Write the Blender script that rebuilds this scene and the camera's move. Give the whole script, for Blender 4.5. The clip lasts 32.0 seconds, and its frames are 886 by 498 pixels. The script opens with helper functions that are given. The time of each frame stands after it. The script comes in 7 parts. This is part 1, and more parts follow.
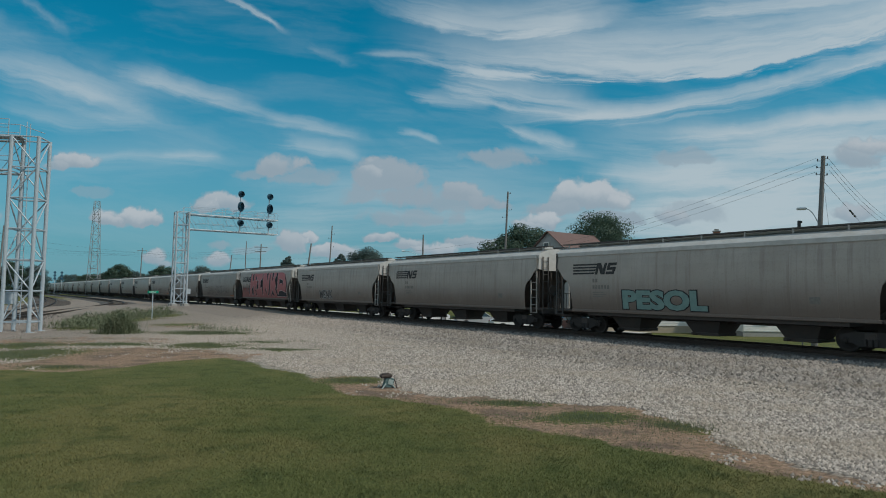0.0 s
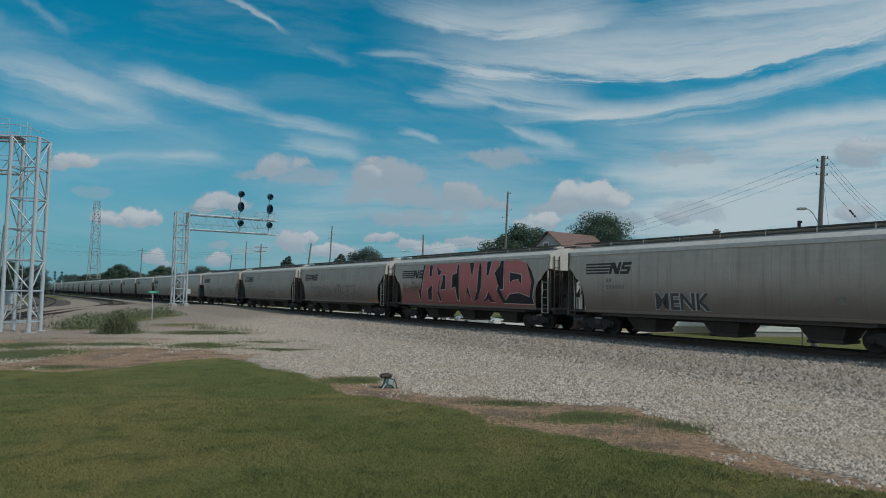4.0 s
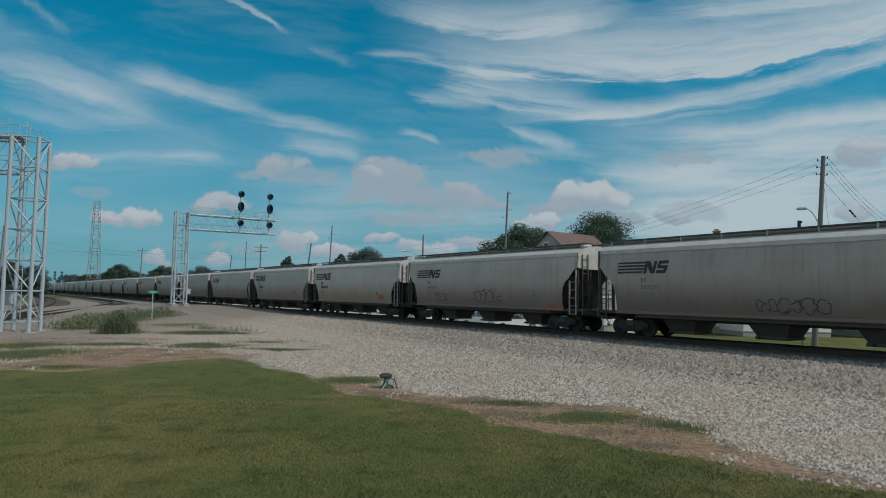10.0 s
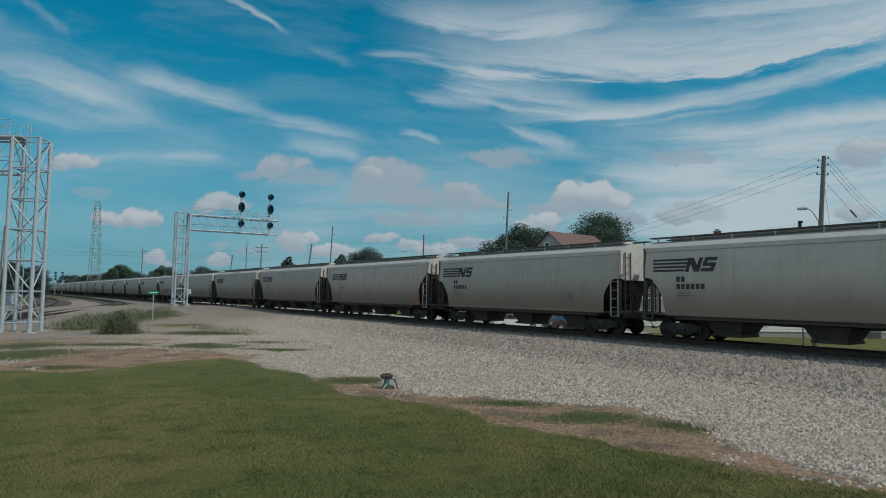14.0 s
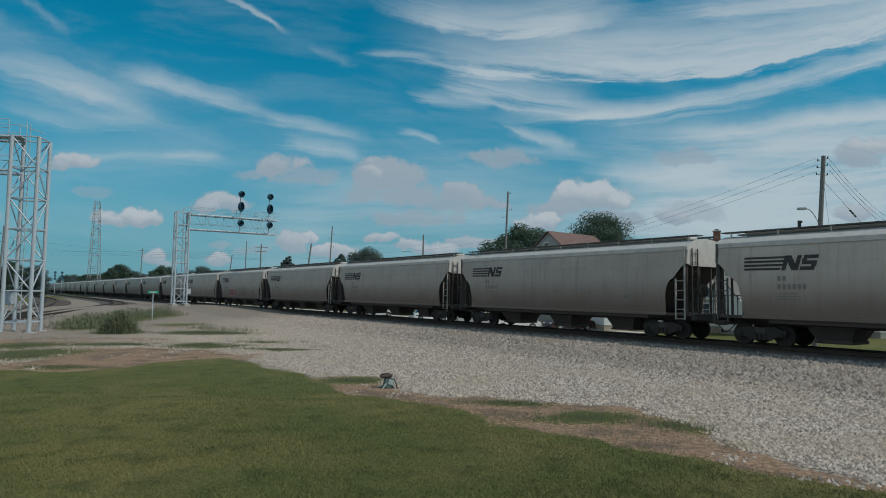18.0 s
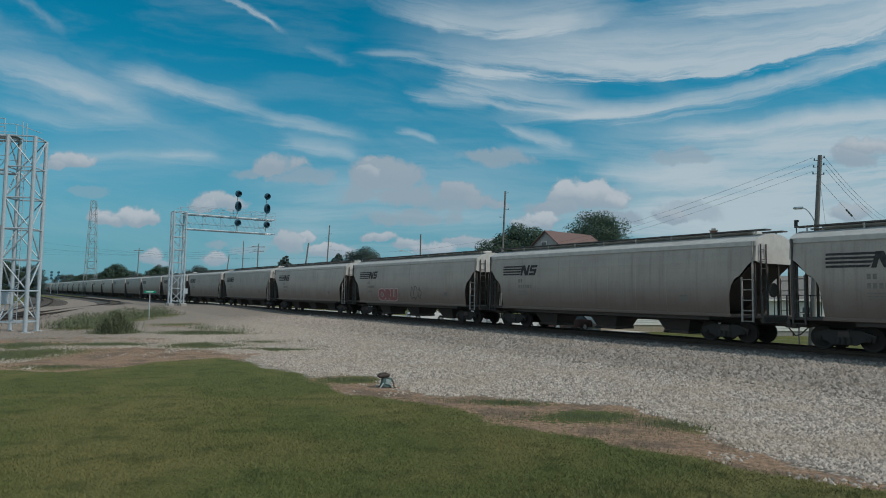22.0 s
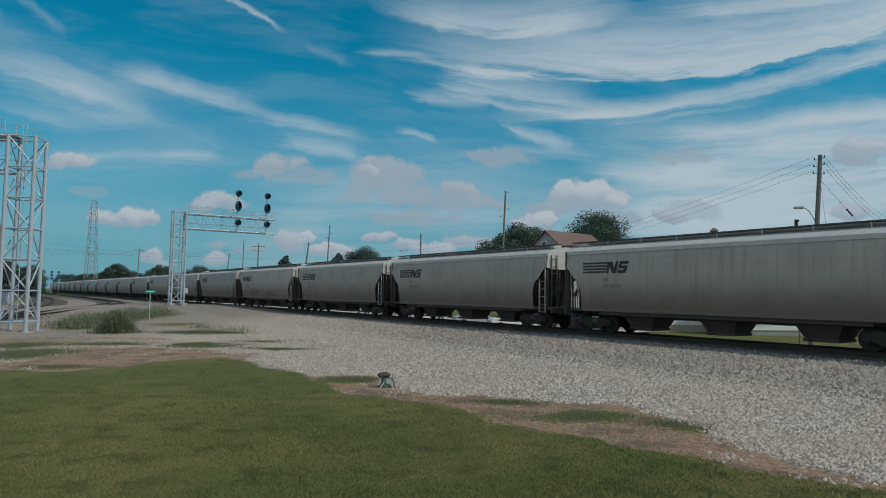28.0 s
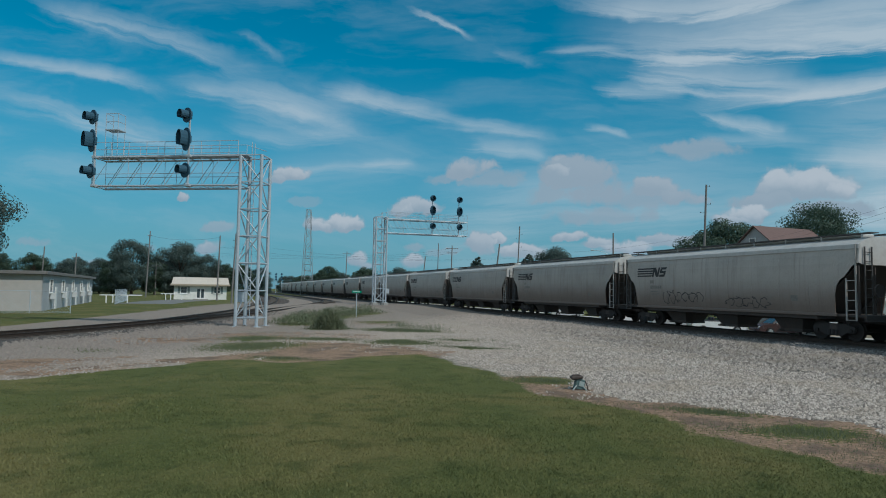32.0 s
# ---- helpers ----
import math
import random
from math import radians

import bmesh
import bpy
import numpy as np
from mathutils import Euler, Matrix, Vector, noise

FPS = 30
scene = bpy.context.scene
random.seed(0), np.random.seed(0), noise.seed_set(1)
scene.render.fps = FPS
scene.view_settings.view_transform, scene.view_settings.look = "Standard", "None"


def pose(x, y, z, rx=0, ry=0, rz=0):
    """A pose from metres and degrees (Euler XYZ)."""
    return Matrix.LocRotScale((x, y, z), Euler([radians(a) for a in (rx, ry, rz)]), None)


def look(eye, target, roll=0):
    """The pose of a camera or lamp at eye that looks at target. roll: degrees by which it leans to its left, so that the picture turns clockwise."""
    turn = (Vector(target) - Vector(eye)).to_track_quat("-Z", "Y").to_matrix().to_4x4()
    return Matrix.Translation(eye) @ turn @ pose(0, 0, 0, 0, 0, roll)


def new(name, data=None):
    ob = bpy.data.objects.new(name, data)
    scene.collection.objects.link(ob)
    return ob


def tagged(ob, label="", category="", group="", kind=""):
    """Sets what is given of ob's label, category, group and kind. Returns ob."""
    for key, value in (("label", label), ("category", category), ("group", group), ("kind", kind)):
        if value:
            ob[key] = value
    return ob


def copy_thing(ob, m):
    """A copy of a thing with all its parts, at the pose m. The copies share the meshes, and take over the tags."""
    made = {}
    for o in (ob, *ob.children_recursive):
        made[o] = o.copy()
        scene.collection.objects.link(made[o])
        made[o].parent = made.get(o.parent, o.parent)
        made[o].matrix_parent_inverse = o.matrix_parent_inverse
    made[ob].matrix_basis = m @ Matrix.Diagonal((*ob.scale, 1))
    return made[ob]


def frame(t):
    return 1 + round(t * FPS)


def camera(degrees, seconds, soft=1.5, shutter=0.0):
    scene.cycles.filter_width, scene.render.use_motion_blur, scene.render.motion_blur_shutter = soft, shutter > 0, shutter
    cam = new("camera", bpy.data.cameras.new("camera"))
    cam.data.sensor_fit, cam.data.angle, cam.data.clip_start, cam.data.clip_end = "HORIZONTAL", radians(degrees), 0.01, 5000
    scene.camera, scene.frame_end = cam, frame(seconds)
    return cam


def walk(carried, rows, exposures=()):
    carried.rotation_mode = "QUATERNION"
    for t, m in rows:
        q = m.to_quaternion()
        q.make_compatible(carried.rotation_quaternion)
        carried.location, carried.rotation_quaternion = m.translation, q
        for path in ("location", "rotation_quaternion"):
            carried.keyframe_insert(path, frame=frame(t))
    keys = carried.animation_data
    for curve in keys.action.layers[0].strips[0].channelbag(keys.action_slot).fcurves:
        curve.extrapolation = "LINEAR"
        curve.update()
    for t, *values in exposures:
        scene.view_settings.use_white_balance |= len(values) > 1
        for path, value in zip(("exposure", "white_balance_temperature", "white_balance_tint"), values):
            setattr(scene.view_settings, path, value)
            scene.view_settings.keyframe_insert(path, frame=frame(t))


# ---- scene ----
ZC = 2.292            # eye height
RAIL = 0.28           # rail top over the ground
ALPHA = 0.9671        # heading of the freight track
DR = Vector((math.cos(ALPHA), -math.sin(ALPHA), 0))   # way of travel
NR = Vector((math.sin(ALPHA), math.cos(ALPHA), 0))    # across the track, away from the eye
NEAR = 26.352         # from the eye to the near side of the cars
MID = NEAR + 1.6


def aim(yaw, pitch, roll):
    return pose(0, 0, ZC, 90 + pitch, 0, yaw) @ pose(0, 0, 0, 0, 0, roll)


cam = camera(68.2, 32.0, soft=1.0)
walk(cam, [(t, aim(a, b, c)) for t, a, b, c in (
    (0.0, 0.01, 3.89, 0.75), (12.5, 0.01, 3.89, 0.75), (13.0, 0.06, 3.91, 0.72), (14.5, 0.06, 3.91, 0.72),
    (16.5, 0.03, 3.89, 0.73), (19.5, 0.01, 3.89, 0.76), (20.0, -0.24, 3.87, 0.65), (20.5, -0.34, 3.75, 0.74),
    (21.0, -0.07, 4.02, 0.55), (21.5, -0.21, 3.84, 0.68), (22.0, -0.21, 3.85, 0.69), (22.5, -0.17, 3.84, 0.67),
    (23.0, -0.32, 3.85, 0.68), (23.5, -0.42, 3.88, 0.76), (24.0, -0.40, 3.88, 0.76), (24.5, -0.37, 3.85, 0.78),
    (25.0, -0.51, 3.89, 0.79), (25.5, -0.29, 3.88, 0.75), (27.5, -0.25, 3.79, 0.66), (28.0, -0.19, 3.82, 0.68),
    (28.5, -0.36, 3.94, 0.68), (29.0, 0.00, 4.04, 0.81), (29.5, 2.95, 3.82, 0.96), (30.0, 8.81, 3.75, 1.00),
    (30.5, 12.50, 3.76, 0.99), (31.0, 13.66, 3.78, 0.88), (31.5, 16.67, 3.59, 0.96), (32.0, 16.38, 3.66, 0.86))],
     exposures=((0.0, 0.0, 6400, 8), (14.0, 0.0, 6400, 8), (20.0, 0.0, 6320, 8), (29.0, 0.0, 6280, 8), (31.0, 0.0, 6050, 7), (32.0, 0.0, 6000, 7)))

# ---------------------------------------------------------------- sky, clouds and sun
SUN_EL, SUN_AZ = 48.0, 110.0     # degrees; azimuth to the right of straight ahead
world = bpy.data.worlds.new("sky")
scene.world = world
world.use_nodes = True
WT = world.node_tree
WT.nodes.clear()


class Nodes:
    """Short hand for building a node tree."""

    def __init__(self, tree):
        self.t = tree

    def n(self, kind):
        return self.t.nodes.new(kind)

    def put(self, sock, value):
        if isinstance(value, bpy.types.NodeSocket):
            self.t.links.new(value, sock)
        else:
            sock.default_value = value

    def m(self, op, a, b=0.0, c=None, clamp=False):
        node = self.n("ShaderNodeMath")
        node.operation, node.use_clamp = op, clamp
        self.put(node.inputs[0], a)
        self.put(node.inputs[1], b)
        if c is not None:
            self.put(node.inputs[2], c)
        return node.outputs[0]

    def v(self, op, a, b=(0, 0, 0)):
        node = self.n("ShaderNodeVectorMath")
        node.operation = op
        self.put(node.inputs[0], a)
        if op == "SCALE":
            self.put(node.inputs[3], b)
        else:
            self.put(node.inputs[1], b)
        return node.outputs["Value"] if op in ("LENGTH", "DOT_PRODUCT") else node.outputs[0]

    def noise(self, vec, scale, detail=4.0, rough=0.55, distortion=0.0, colour=False):
        node = self.n("ShaderNodeTexNoise")
        self.put(node.inputs["Vector"], vec)
        node.inputs["Scale"].default_value = scale
        node.inputs["Detail"].default_value = detail
        node.inputs["Roughness"].default_value = rough
        node.inputs["Distortion"].default_value = distortion
        return node.outputs["Color" if colour else "Fac"]

    def span(self, value, a, b, c=0.0, d=1.0, smooth=True):
        node = self.n("ShaderNodeMapRange")
        node.interpolation_type = "SMOOTHSTEP" if smooth else "LINEAR"
        for sock, x in zip(node.inputs[:5], (value, a, b, c, d)):
            self.put(sock, x)
        return node.outputs[0]

    def mix(self, fac, a, b, mode="MIX"):
        node = self.n("ShaderNodeMix")
        node.data_type, node.blend_type = "RGBA", mode
        self.put(node.inputs["Factor"], fac)
        self.put(node.inputs[6], a if isinstance(a, bpy.types.NodeSocket) else (*a, 1))
        self.put(node.inputs[7], b if isinstance(b, bpy.types.NodeSocket) else (*b, 1))
        return node.outputs[2]


def sky_uv(px, py, view=(0.01, 3.89, 0.75)):
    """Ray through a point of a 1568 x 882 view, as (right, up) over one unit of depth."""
    m = aim(*view).to_3x3()
    way = m @ Vector(((px - 784) / 1158, (441 - py) / 1158, -1))
    return way.x / way.y, way.z / way.y


WEST_VIEW = (16.38, 3.66, 0.86)
# bands of high thin cloud: points along each, spread above and below, strength
BANDS = (((690, 104), (820, 112), (960, 126), (1100, 136), (1210, 134), (1310, 116), (1420, 92), (1568, 50), 66, 9, .78),
         ((860, 216), (960, 210), (1080, 204), (1200, 194), (1300, 177), (1400, 153), (1490, 126), (1568, 100), 24, 13, .82),
         ((770, 150), (860, 168), (960, 186), (1060, 196), 44, 18, .62), ((1165, 246), (1260, 246), (1360, 234), (1470, 216), (1568, 204), 24, 12, .80),
         ((1030, 308), (1150, 312), (1250, 306), (1330, 300), 20, 12, .60), ((690, 14), (770, 42), (880, 54), (1000, 38), (1110, 10), 56, 12, .66),
         ((1190, 26), (1340, 18), (1480, 0), (1568, -16), 50, 12, .62), ((900, 90), (1200, 78), (1568, 26), 70, 50, .52), ((1000, 250), (1300, 262), (1568, 240), 60, 50, .34),
         ((1080, 330), (1300, 320), (1568, 290), 50, 150, .72), ((860, 400), (1150, 390), (1568, 380), 60, 70, .5), ((1300, 262), (1440, 252), (1568, 244), 30, 22, .52),
         ((890, 222), (950, 246), (1020, 264), 12, 10, .55), ((880, 262), (970, 272), (1060, 282), 10, 8, .35), ((712, 234), (745, 239), (782, 252), 8, 6, .40),
         ((215, 126), (300, 150), (390, 182), (475, 205), 26, 13, .60), ((430, 200), (550, 228), (660, 252), 14, 10, .42),
         ((-20, 105), (100, 140), (210, 172), (330, 190), 46, 42, .24), ((-20, 182), (120, 212), (250, 218), (335, 232), 22, 16, .33),
         ((490, 252), (570, 266), (645, 280), 16, 9, .38), ((375, -14), (420, 6), (465, 30), (512, 58), 9, 6, .66),
         ((560, 82), (590, 96), (625, 116), 9, 9, .14), ((270, 274), (330, 277), (400, 281), 8, 5, .36), ((730, 168), (790, 180), (860, 190), 14, 12, .5),
         ((640, 96), (700, 101), (780, 112), 7, 5, .45), ((420, 360), (700, 360), (980, 350), 80, 90, .34), ((60, 262), (220, 270), (420, 262), 30, 40, .16))
WEST_BANDS = (((50, 0), (200, 44), (310, 78), (400, 108), (470, 152), 30, 22, .42), ((-40, 92), (60, 115), (150, 126), (220, 142), (290, 168), 18, 11, .52),
              ((290, 145), (410, 166), (520, 190), (640, 235), 26, 18, .44), ((-40, 158), (90, 195), (220, 228), (380, 255), 24, 26, .42),
              ((470, 296), (620, 297), (780, 300), 10, 10, .26), ((420, 60), (470, 85), (500, 110), 12, 12, .2), ((-40, 290), (160, 300), (420, 330), 30, 30, .16))
# heaped clouds: middle, half width, half height, cover, how bright its top is
HEAPS = ((1045, 352, 66, 30, 1.0, 1.0), (1008, 346, 30, 24, 1.0, .95), (1090, 364, 24, 18, 1.0, .9), (985, 374, 46, 15, .75, .25), (965, 392, 36, 15, 1.0, .9), (930, 399, 26, 12, .9, .6), (1080, 388, 62, 13, .7, .2),
         (690, 318, 62, 36, .78, .26), (722, 350, 60, 30, .72, .12), (640, 346, 34, 24, .6, .12), (655, 310, 20, 12, .7, .6), (720, 386, 84, 20, .58, .1),
         (820, 345, 44, 22, .8, .4), (862, 362, 40, 17, .75, .28), (800, 364, 50, 18, .6, .1), (895, 285, 62, 20, .6, .2), (490, 298, 50, 20, .78, .42), (545, 316, 60, 15, .5, .1), (440, 308, 26, 12, .5, .2),
         (128, 284, 40, 16, .85, .75), (104, 290, 24, 10, .7, .5), (225, 382, 54, 18, 1.0, .95), (194, 386, 26, 12, 1.0, .8), (262, 388, 24, 12, .9, .75), (165, 340, 32, 10, .3, .3),
         (392, 360, 42, 18, .85, .62), (365, 366, 22, 13, .8, .5), (515, 432, 26, 24, .85, .6), (545, 418, 16, 13, .9, .85), (600, 446, 42, 15, .9, .7), (575, 440, 18, 12, .9, .75), (676, 420, 26, 10, .88, .7),
         (725, 432, 26, 14, .88, .65), (765, 443, 42, 13, .88, .65), (840, 430, 50, 13, .8, .42), (275, 450, 22, 18, .85, .6), (300, 462, 26, 11, .7, .4), (386, 466, 22, 15, .82, .55), (390, 437, 22, 8, .5, .3),
         (1545, 268, 52, 20, .85, .8), (1520, 284, 40, 20, .7, .4), (1190, 384, 30, 13, .72, .55), (1230, 376, 60, 18, .4, .2), (1510, 382, 34, 14, .7, .6), (1210, 280, 55, 16, .45, .15), (450, 446, 30, 8, .4, .3))
WEST_HEAPS = ((325, 349, 14, 8, .8, .6), (385, 404, 36, 13, .55, .4), (372, 436, 36, 13, .7, .5), (170, 468, 30, 9, .5, .3), (60, 430, 50, 12, .4, .3), (250, 440, 34, 9, .4, .3))


def build_sky():
    w = Nodes(WT)
    way = w.n("ShaderNodeTexCoord").outputs["Generated"]
    sep = w.n("ShaderNodeSeparateXYZ")
    w.put(sep.inputs[0], way)
    X, Y, Z = sep.outputs
    depth = w.m("MAXIMUM", Y, 0.12)

    def joined(*values):
        node = w.n("ShaderNodeCombineXYZ")
        for sock, value in zip(node.inputs, values):
            w.put(sock, value)
        return node.outputs[0]

    def halves(coords):
        cut = w.n("ShaderNodeSeparateXYZ")
        w.put(cut.inputs[0], coords)
        return cut.outputs[0], cut.outputs[1]

    uv = joined(w.m("DIVIDE", X, depth), w.m("DIVIDE", Z, depth))
    n1 = w.v("SUBTRACT", w.noise(uv, 6.0, 4.0, 0.5, colour=True), (0.5, 0.5, 0.5))
    n2 = w.v("SUBTRACT", w.noise(uv, 26.0, 5.0, 0.55, colour=True), (0.5, 0.5, 0.5))
    puff = w.v("ADD", uv, w.v("ADD", w.v("SCALE", n1, 0.020), w.v("SCALE", n2, 0.030)))
    soft = w.v("ADD", uv, w.v("ADD", w.v("MULTIPLY", n1, (0.06, 0.024, 0.0)), w.v("MULTIPLY", n2, (0.04, 0.008, 0.0))))
    puff_uv, soft_uv = halves(puff), halves(soft)

    def band(points, up, down, strength, seed, view, after):
        """Streak along a bowed line: frayed above, crisper below, with fibres along it."""
        pts = [sky_uv(px, py, view) for px, py in points]
        us, vs = [p[0] for p in pts], [p[1] for p in pts]
        q = np.polyfit(us, vs, min(3, len(pts) - 1))
        along = w.m("MULTIPLY_ADD", after, 1e-9, soft_uv[0])         # one streak after the other keeps the shader small
        line = float(q[0])
        for c in q[1:]:
            line = w.m("MULTIPLY_ADD", along, line, float(c))
        off = w.m("MULTIPLY", w.m("SUBTRACT", soft_uv[1], line), 1158.0)
        fibre = w.noise(joined(w.m("MULTIPLY", along, 3.2), w.m("MULTIPLY", off, 0.036), seed * 7.3), 1.0, 6.0, 0.62, 0.4)
        fray = w.m("MULTIPLY", w.m("SUBTRACT", fibre, 0.5), 1.3 * (up + down))
        edge = w.m("ADD", off, fray)
        body = w.m("MULTIPLY", w.span(edge, -1.7 * down, 0.15 * down), w.span(edge, 1.7 * up, 0.0))
        fade = 0.30 * (max(us) - min(us))
        ends = w.m("MULTIPLY", w.span(w.m("ADD", along, w.m("MULTIPLY", w.m("SUBTRACT", fibre, 0.5), 0.10)), min(us) - 0.25 * fade, min(us) + fade),
                   w.span(along, max(us) + 0.25 * fade, max(us) - fade) if max(us) < 0.64 else 1.0)
        return w.m("MULTIPLY", w.m("MULTIPLY", body, ends), w.span(fibre, 0.28, 0.64, 0.5 * strength, 1.12 * strength))

    veil = 0.0
    for view, bands in (((0.01, 3.89, 0.75), BANDS), (WEST_VIEW, WEST_BANDS)):
        for n, (*points, up, down, strength) in enumerate(bands):
            one = band(points, up, down, strength, n + 40 * (bands is WEST_BANDS), view, veil)
            veil = w.m("SUBTRACT", w.m("ADD", veil, one), w.m("MULTIPLY", veil, one))
    thin = w.noise(joined(w.m("MULTIPLY", soft_uv[0], 1.6), w.m("MULTIPLY_ADD", soft_uv[0], 0.9, w.m("MULTIPLY", soft_uv[1], 7.0))), 2.0, 6.0, 0.6, 0.4)
    veil = w.m("MINIMUM", w.m("ADD", veil, w.span(thin, 0.42, 0.72, 0.0, 0.14)), 0.84)
    # heaped clouds
    lumps = w.n("ShaderNodeTexVoronoi")
    lumps.feature = "SMOOTH_F1"
    w.put(lumps.inputs["Vector"], puff)
    lumps.inputs["Scale"].default_value, lumps.inputs["Smoothness"].default_value, lumps.inputs["Detail"].default_value = 27.0, 0.5, 3.0
    lump = w.m("SUBTRACT", 0.46, lumps.outputs["Distance"])
    heap, bright, after = 0.0, 0.0, veil
    for view, heaps in (((0.01, 3.89, 0.75), HEAPS), (WEST_VIEW, WEST_HEAPS)):
        for px, py, rx, ry, k, lit in heaps:
            k = min(0.97, 1.3 * k)
            u, v = sky_uv(px, py, view)
            a = w.m("MULTIPLY_ADD", w.m("MULTIPLY_ADD", after, 1e-9, puff_uv[0]), 1158 / (1.14 * rx), -u * 1158 / (1.14 * rx))
            b = w.m("MULTIPLY_ADD", w.m("MULTIPLY_ADD", after, 1e-9, puff_uv[1]), 1158 / (1.16 * ry), -v * 1158 / (1.16 * ry))
            flat = w.m("MULTIPLY_ADD", w.m("MINIMUM", b, 0.0), 0.45, b)         # flatter below
            field = w.m("SUBTRACT", 1.32, w.m("MULTIPLY_ADD", a, a, w.m("MULTIPLY", flat, flat)))
            solid = w.span(w.m("MULTIPLY_ADD", lump, 1.15, field), -0.42, 0.30 if k > 0.95 else 0.45, 0.0, k)
            heap = w.m("MAXIMUM", heap, solid)
            bright = w.m("MAXIMUM", bright, w.m("MULTIPLY", solid, w.span(w.m("MULTIPLY_ADD", a, 0.18, b), -0.75, 0.75, 0.0, lit)))
            after = bright
    # the rest of the sky: unseen scattered cloud, added as neutral fill light
    around = w.noise(way, 2.6, 7.0, 0.6, 0.3)
    rest = w.m("MULTIPLY", w.span(around, 0.40, 0.58), 0.9)
    ahead = w.span(Y, 0.30, 0.55)
    veil = w.m("ADD", w.m("MULTIPLY", veil, ahead), w.m("MULTIPLY", rest, w.m("SUBTRACT", 1.0, ahead)))
    heap = w.m("MULTIPLY", heap, ahead)
    veil_tone = w.mix(ahead, VEIL_FILL, VEIL)
    sky = w.n("ShaderNodeTexSky")
    sky.sky_type, sky.sun_disc = "NISHITA", False
    sky.sun_elevation, sky.sun_rotation = radians(SUN_EL), radians(SUN_AZ)
    sky.dust_density, sky.ozone_density, sky.air_density = 0.6, 3.0, 1.0
    base = w.mix(1.0, sky.outputs[0], SKY_TINT, "MULTIPLY")
    low = w.span(Z, -0.02, 0.36, 1.0, 0.0)
    base = w.mix(w.m("MULTIPLY", low, 0.85), base, SKY_LOW)
    base = w.mix(veil, base, veil_tone)
    glow = w.m("MULTIPLY", w.span(bright, 0.05, 0.92), w.span(lump, -0.14, 0.26, 0.40, 1.15), clamp=True)
    cloud = w.mix(glow, HEAP_DARK, HEAP_LIT)
    base = w.mix(heap, base, cloud)
    bg = w.n("ShaderNodeBackground")
    w.put(bg.inputs[0], base)
    bg.inputs[1].default_value = 0.1
    out = w.n("ShaderNodeOutputWorld")
    WT.links.new(bg.outputs[0], out.inputs[0])


SKY_TINT = (0.035, 0.80, 0.83)
SKY_LOW = (1.7, 2.95, 3.85)
VEIL = (4.75, 5.35, 5.7)
# tone of the unseen cloud, brightened to lift shaded sides
VEIL_FILL = (5.2, 5.5, 5.6)
HEAP_DARK = (2.8, 3.5, 4.1)
HEAP_LIT = (6.9, 6.8, 6.8)
build_sky()

sun = new("sun", bpy.data.lights.new("sun", "SUN"))
sun.data.energy, sun.data.angle, sun.data.color = 2.35, radians(0.6), (1.0, 0.90, 0.78)
sa, se = radians(SUN_AZ), radians(SUN_EL)
sun.matrix_world = look((60 * math.sin(sa), 60 * math.cos(sa), 80), Vector((60 * math.sin(sa), 60 * math.cos(sa), 80))
                        - Vector((math.sin(sa) * math.cos(se), math.cos(sa) * math.cos(se), math.sin(se))))

# ---------------------------------------------------------------- materials
MATS = {}


def material(name, colour, second=None, rough=0.8, metal=0.0, scale=6.0, amount=0.5, bump=0.0, bump_scale=40.0, stain=None, stain_scale=1.2,
             stain_amount=0.0, stretch=(1, 1, 1), jitter=0.0, spec=0.35):
    """Painted, metal, wood or mineral surface: two colours of fine grain, large stains, and relief."""
    if name in MATS:
        return MATS[name]
    mat = bpy.data.materials.new(name)
    mat.use_nodes = True
    k = Nodes(mat.node_tree)
    bsdf = mat.node_tree.nodes["Principled BSDF"]
    coords = k.n("ShaderNodeTexCoord").outputs["Object"]
    mp = k.n("ShaderNodeMapping")
    k.put(mp.inputs["Vector"], coords)
    mp.inputs["Scale"].default_value = stretch
    vec = mp.outputs[0]
    info = k.n("ShaderNodeObjectInfo")
    shift = k.n("ShaderNodeCombineXYZ")
    for i in range(3):
        k.put(shift.inputs[i], k.m("MULTIPLY", info.outputs["Random"], 37.0 + 11 * i))
    vec = k.v("ADD", vec, shift.outputs[0])
    second = second or tuple(0.6 * c for c in colour)
    grain = k.noise(vec, scale, 6.0, 0.6)
    col = k.mix(k.m("MULTIPLY", k.span(grain, 0.35, 0.7), amount), colour, second)
    if stain_amount:
        big = k.noise(vec, stain_scale, 5.0, 0.6, 0.4)
        col = k.mix(k.m("MULTIPLY", k.span(big, 0.45, 0.7), stain_amount), col, stain or second)
    if jitter:
        hsv = k.n("ShaderNodeHueSaturation")
        k.put(hsv.inputs["Value"], k.span(info.outputs["Random"], 0, 1, 1 - jitter, 1 + jitter, False))
        k.put(hsv.inputs["Color"], col)
        col = hsv.outputs[0]
    k.put(bsdf.inputs["Base Color"], col)
    k.put(bsdf.inputs["Roughness"], k.span(grain, 0.2, 0.8, max(rough - 0.1, 0.05), min(rough + 0.1, 1.0)))
    bsdf.inputs["Metallic"].default_value = metal
    bsdf.inputs["Specular IOR Level"].default_value = spec
    if bump:
        b = k.n("ShaderNodeBump")
        b.inputs["Strength"].default_value = bump
        b.inputs["Distance"].default_value = 0.02
        k.put(b.inputs["Height"], k.noise(vec, bump_scale, 5.0, 0.6))
        k.put(bsdf.inputs["Normal"], b.outputs[0])
    MATS[name] = mat
    return mat


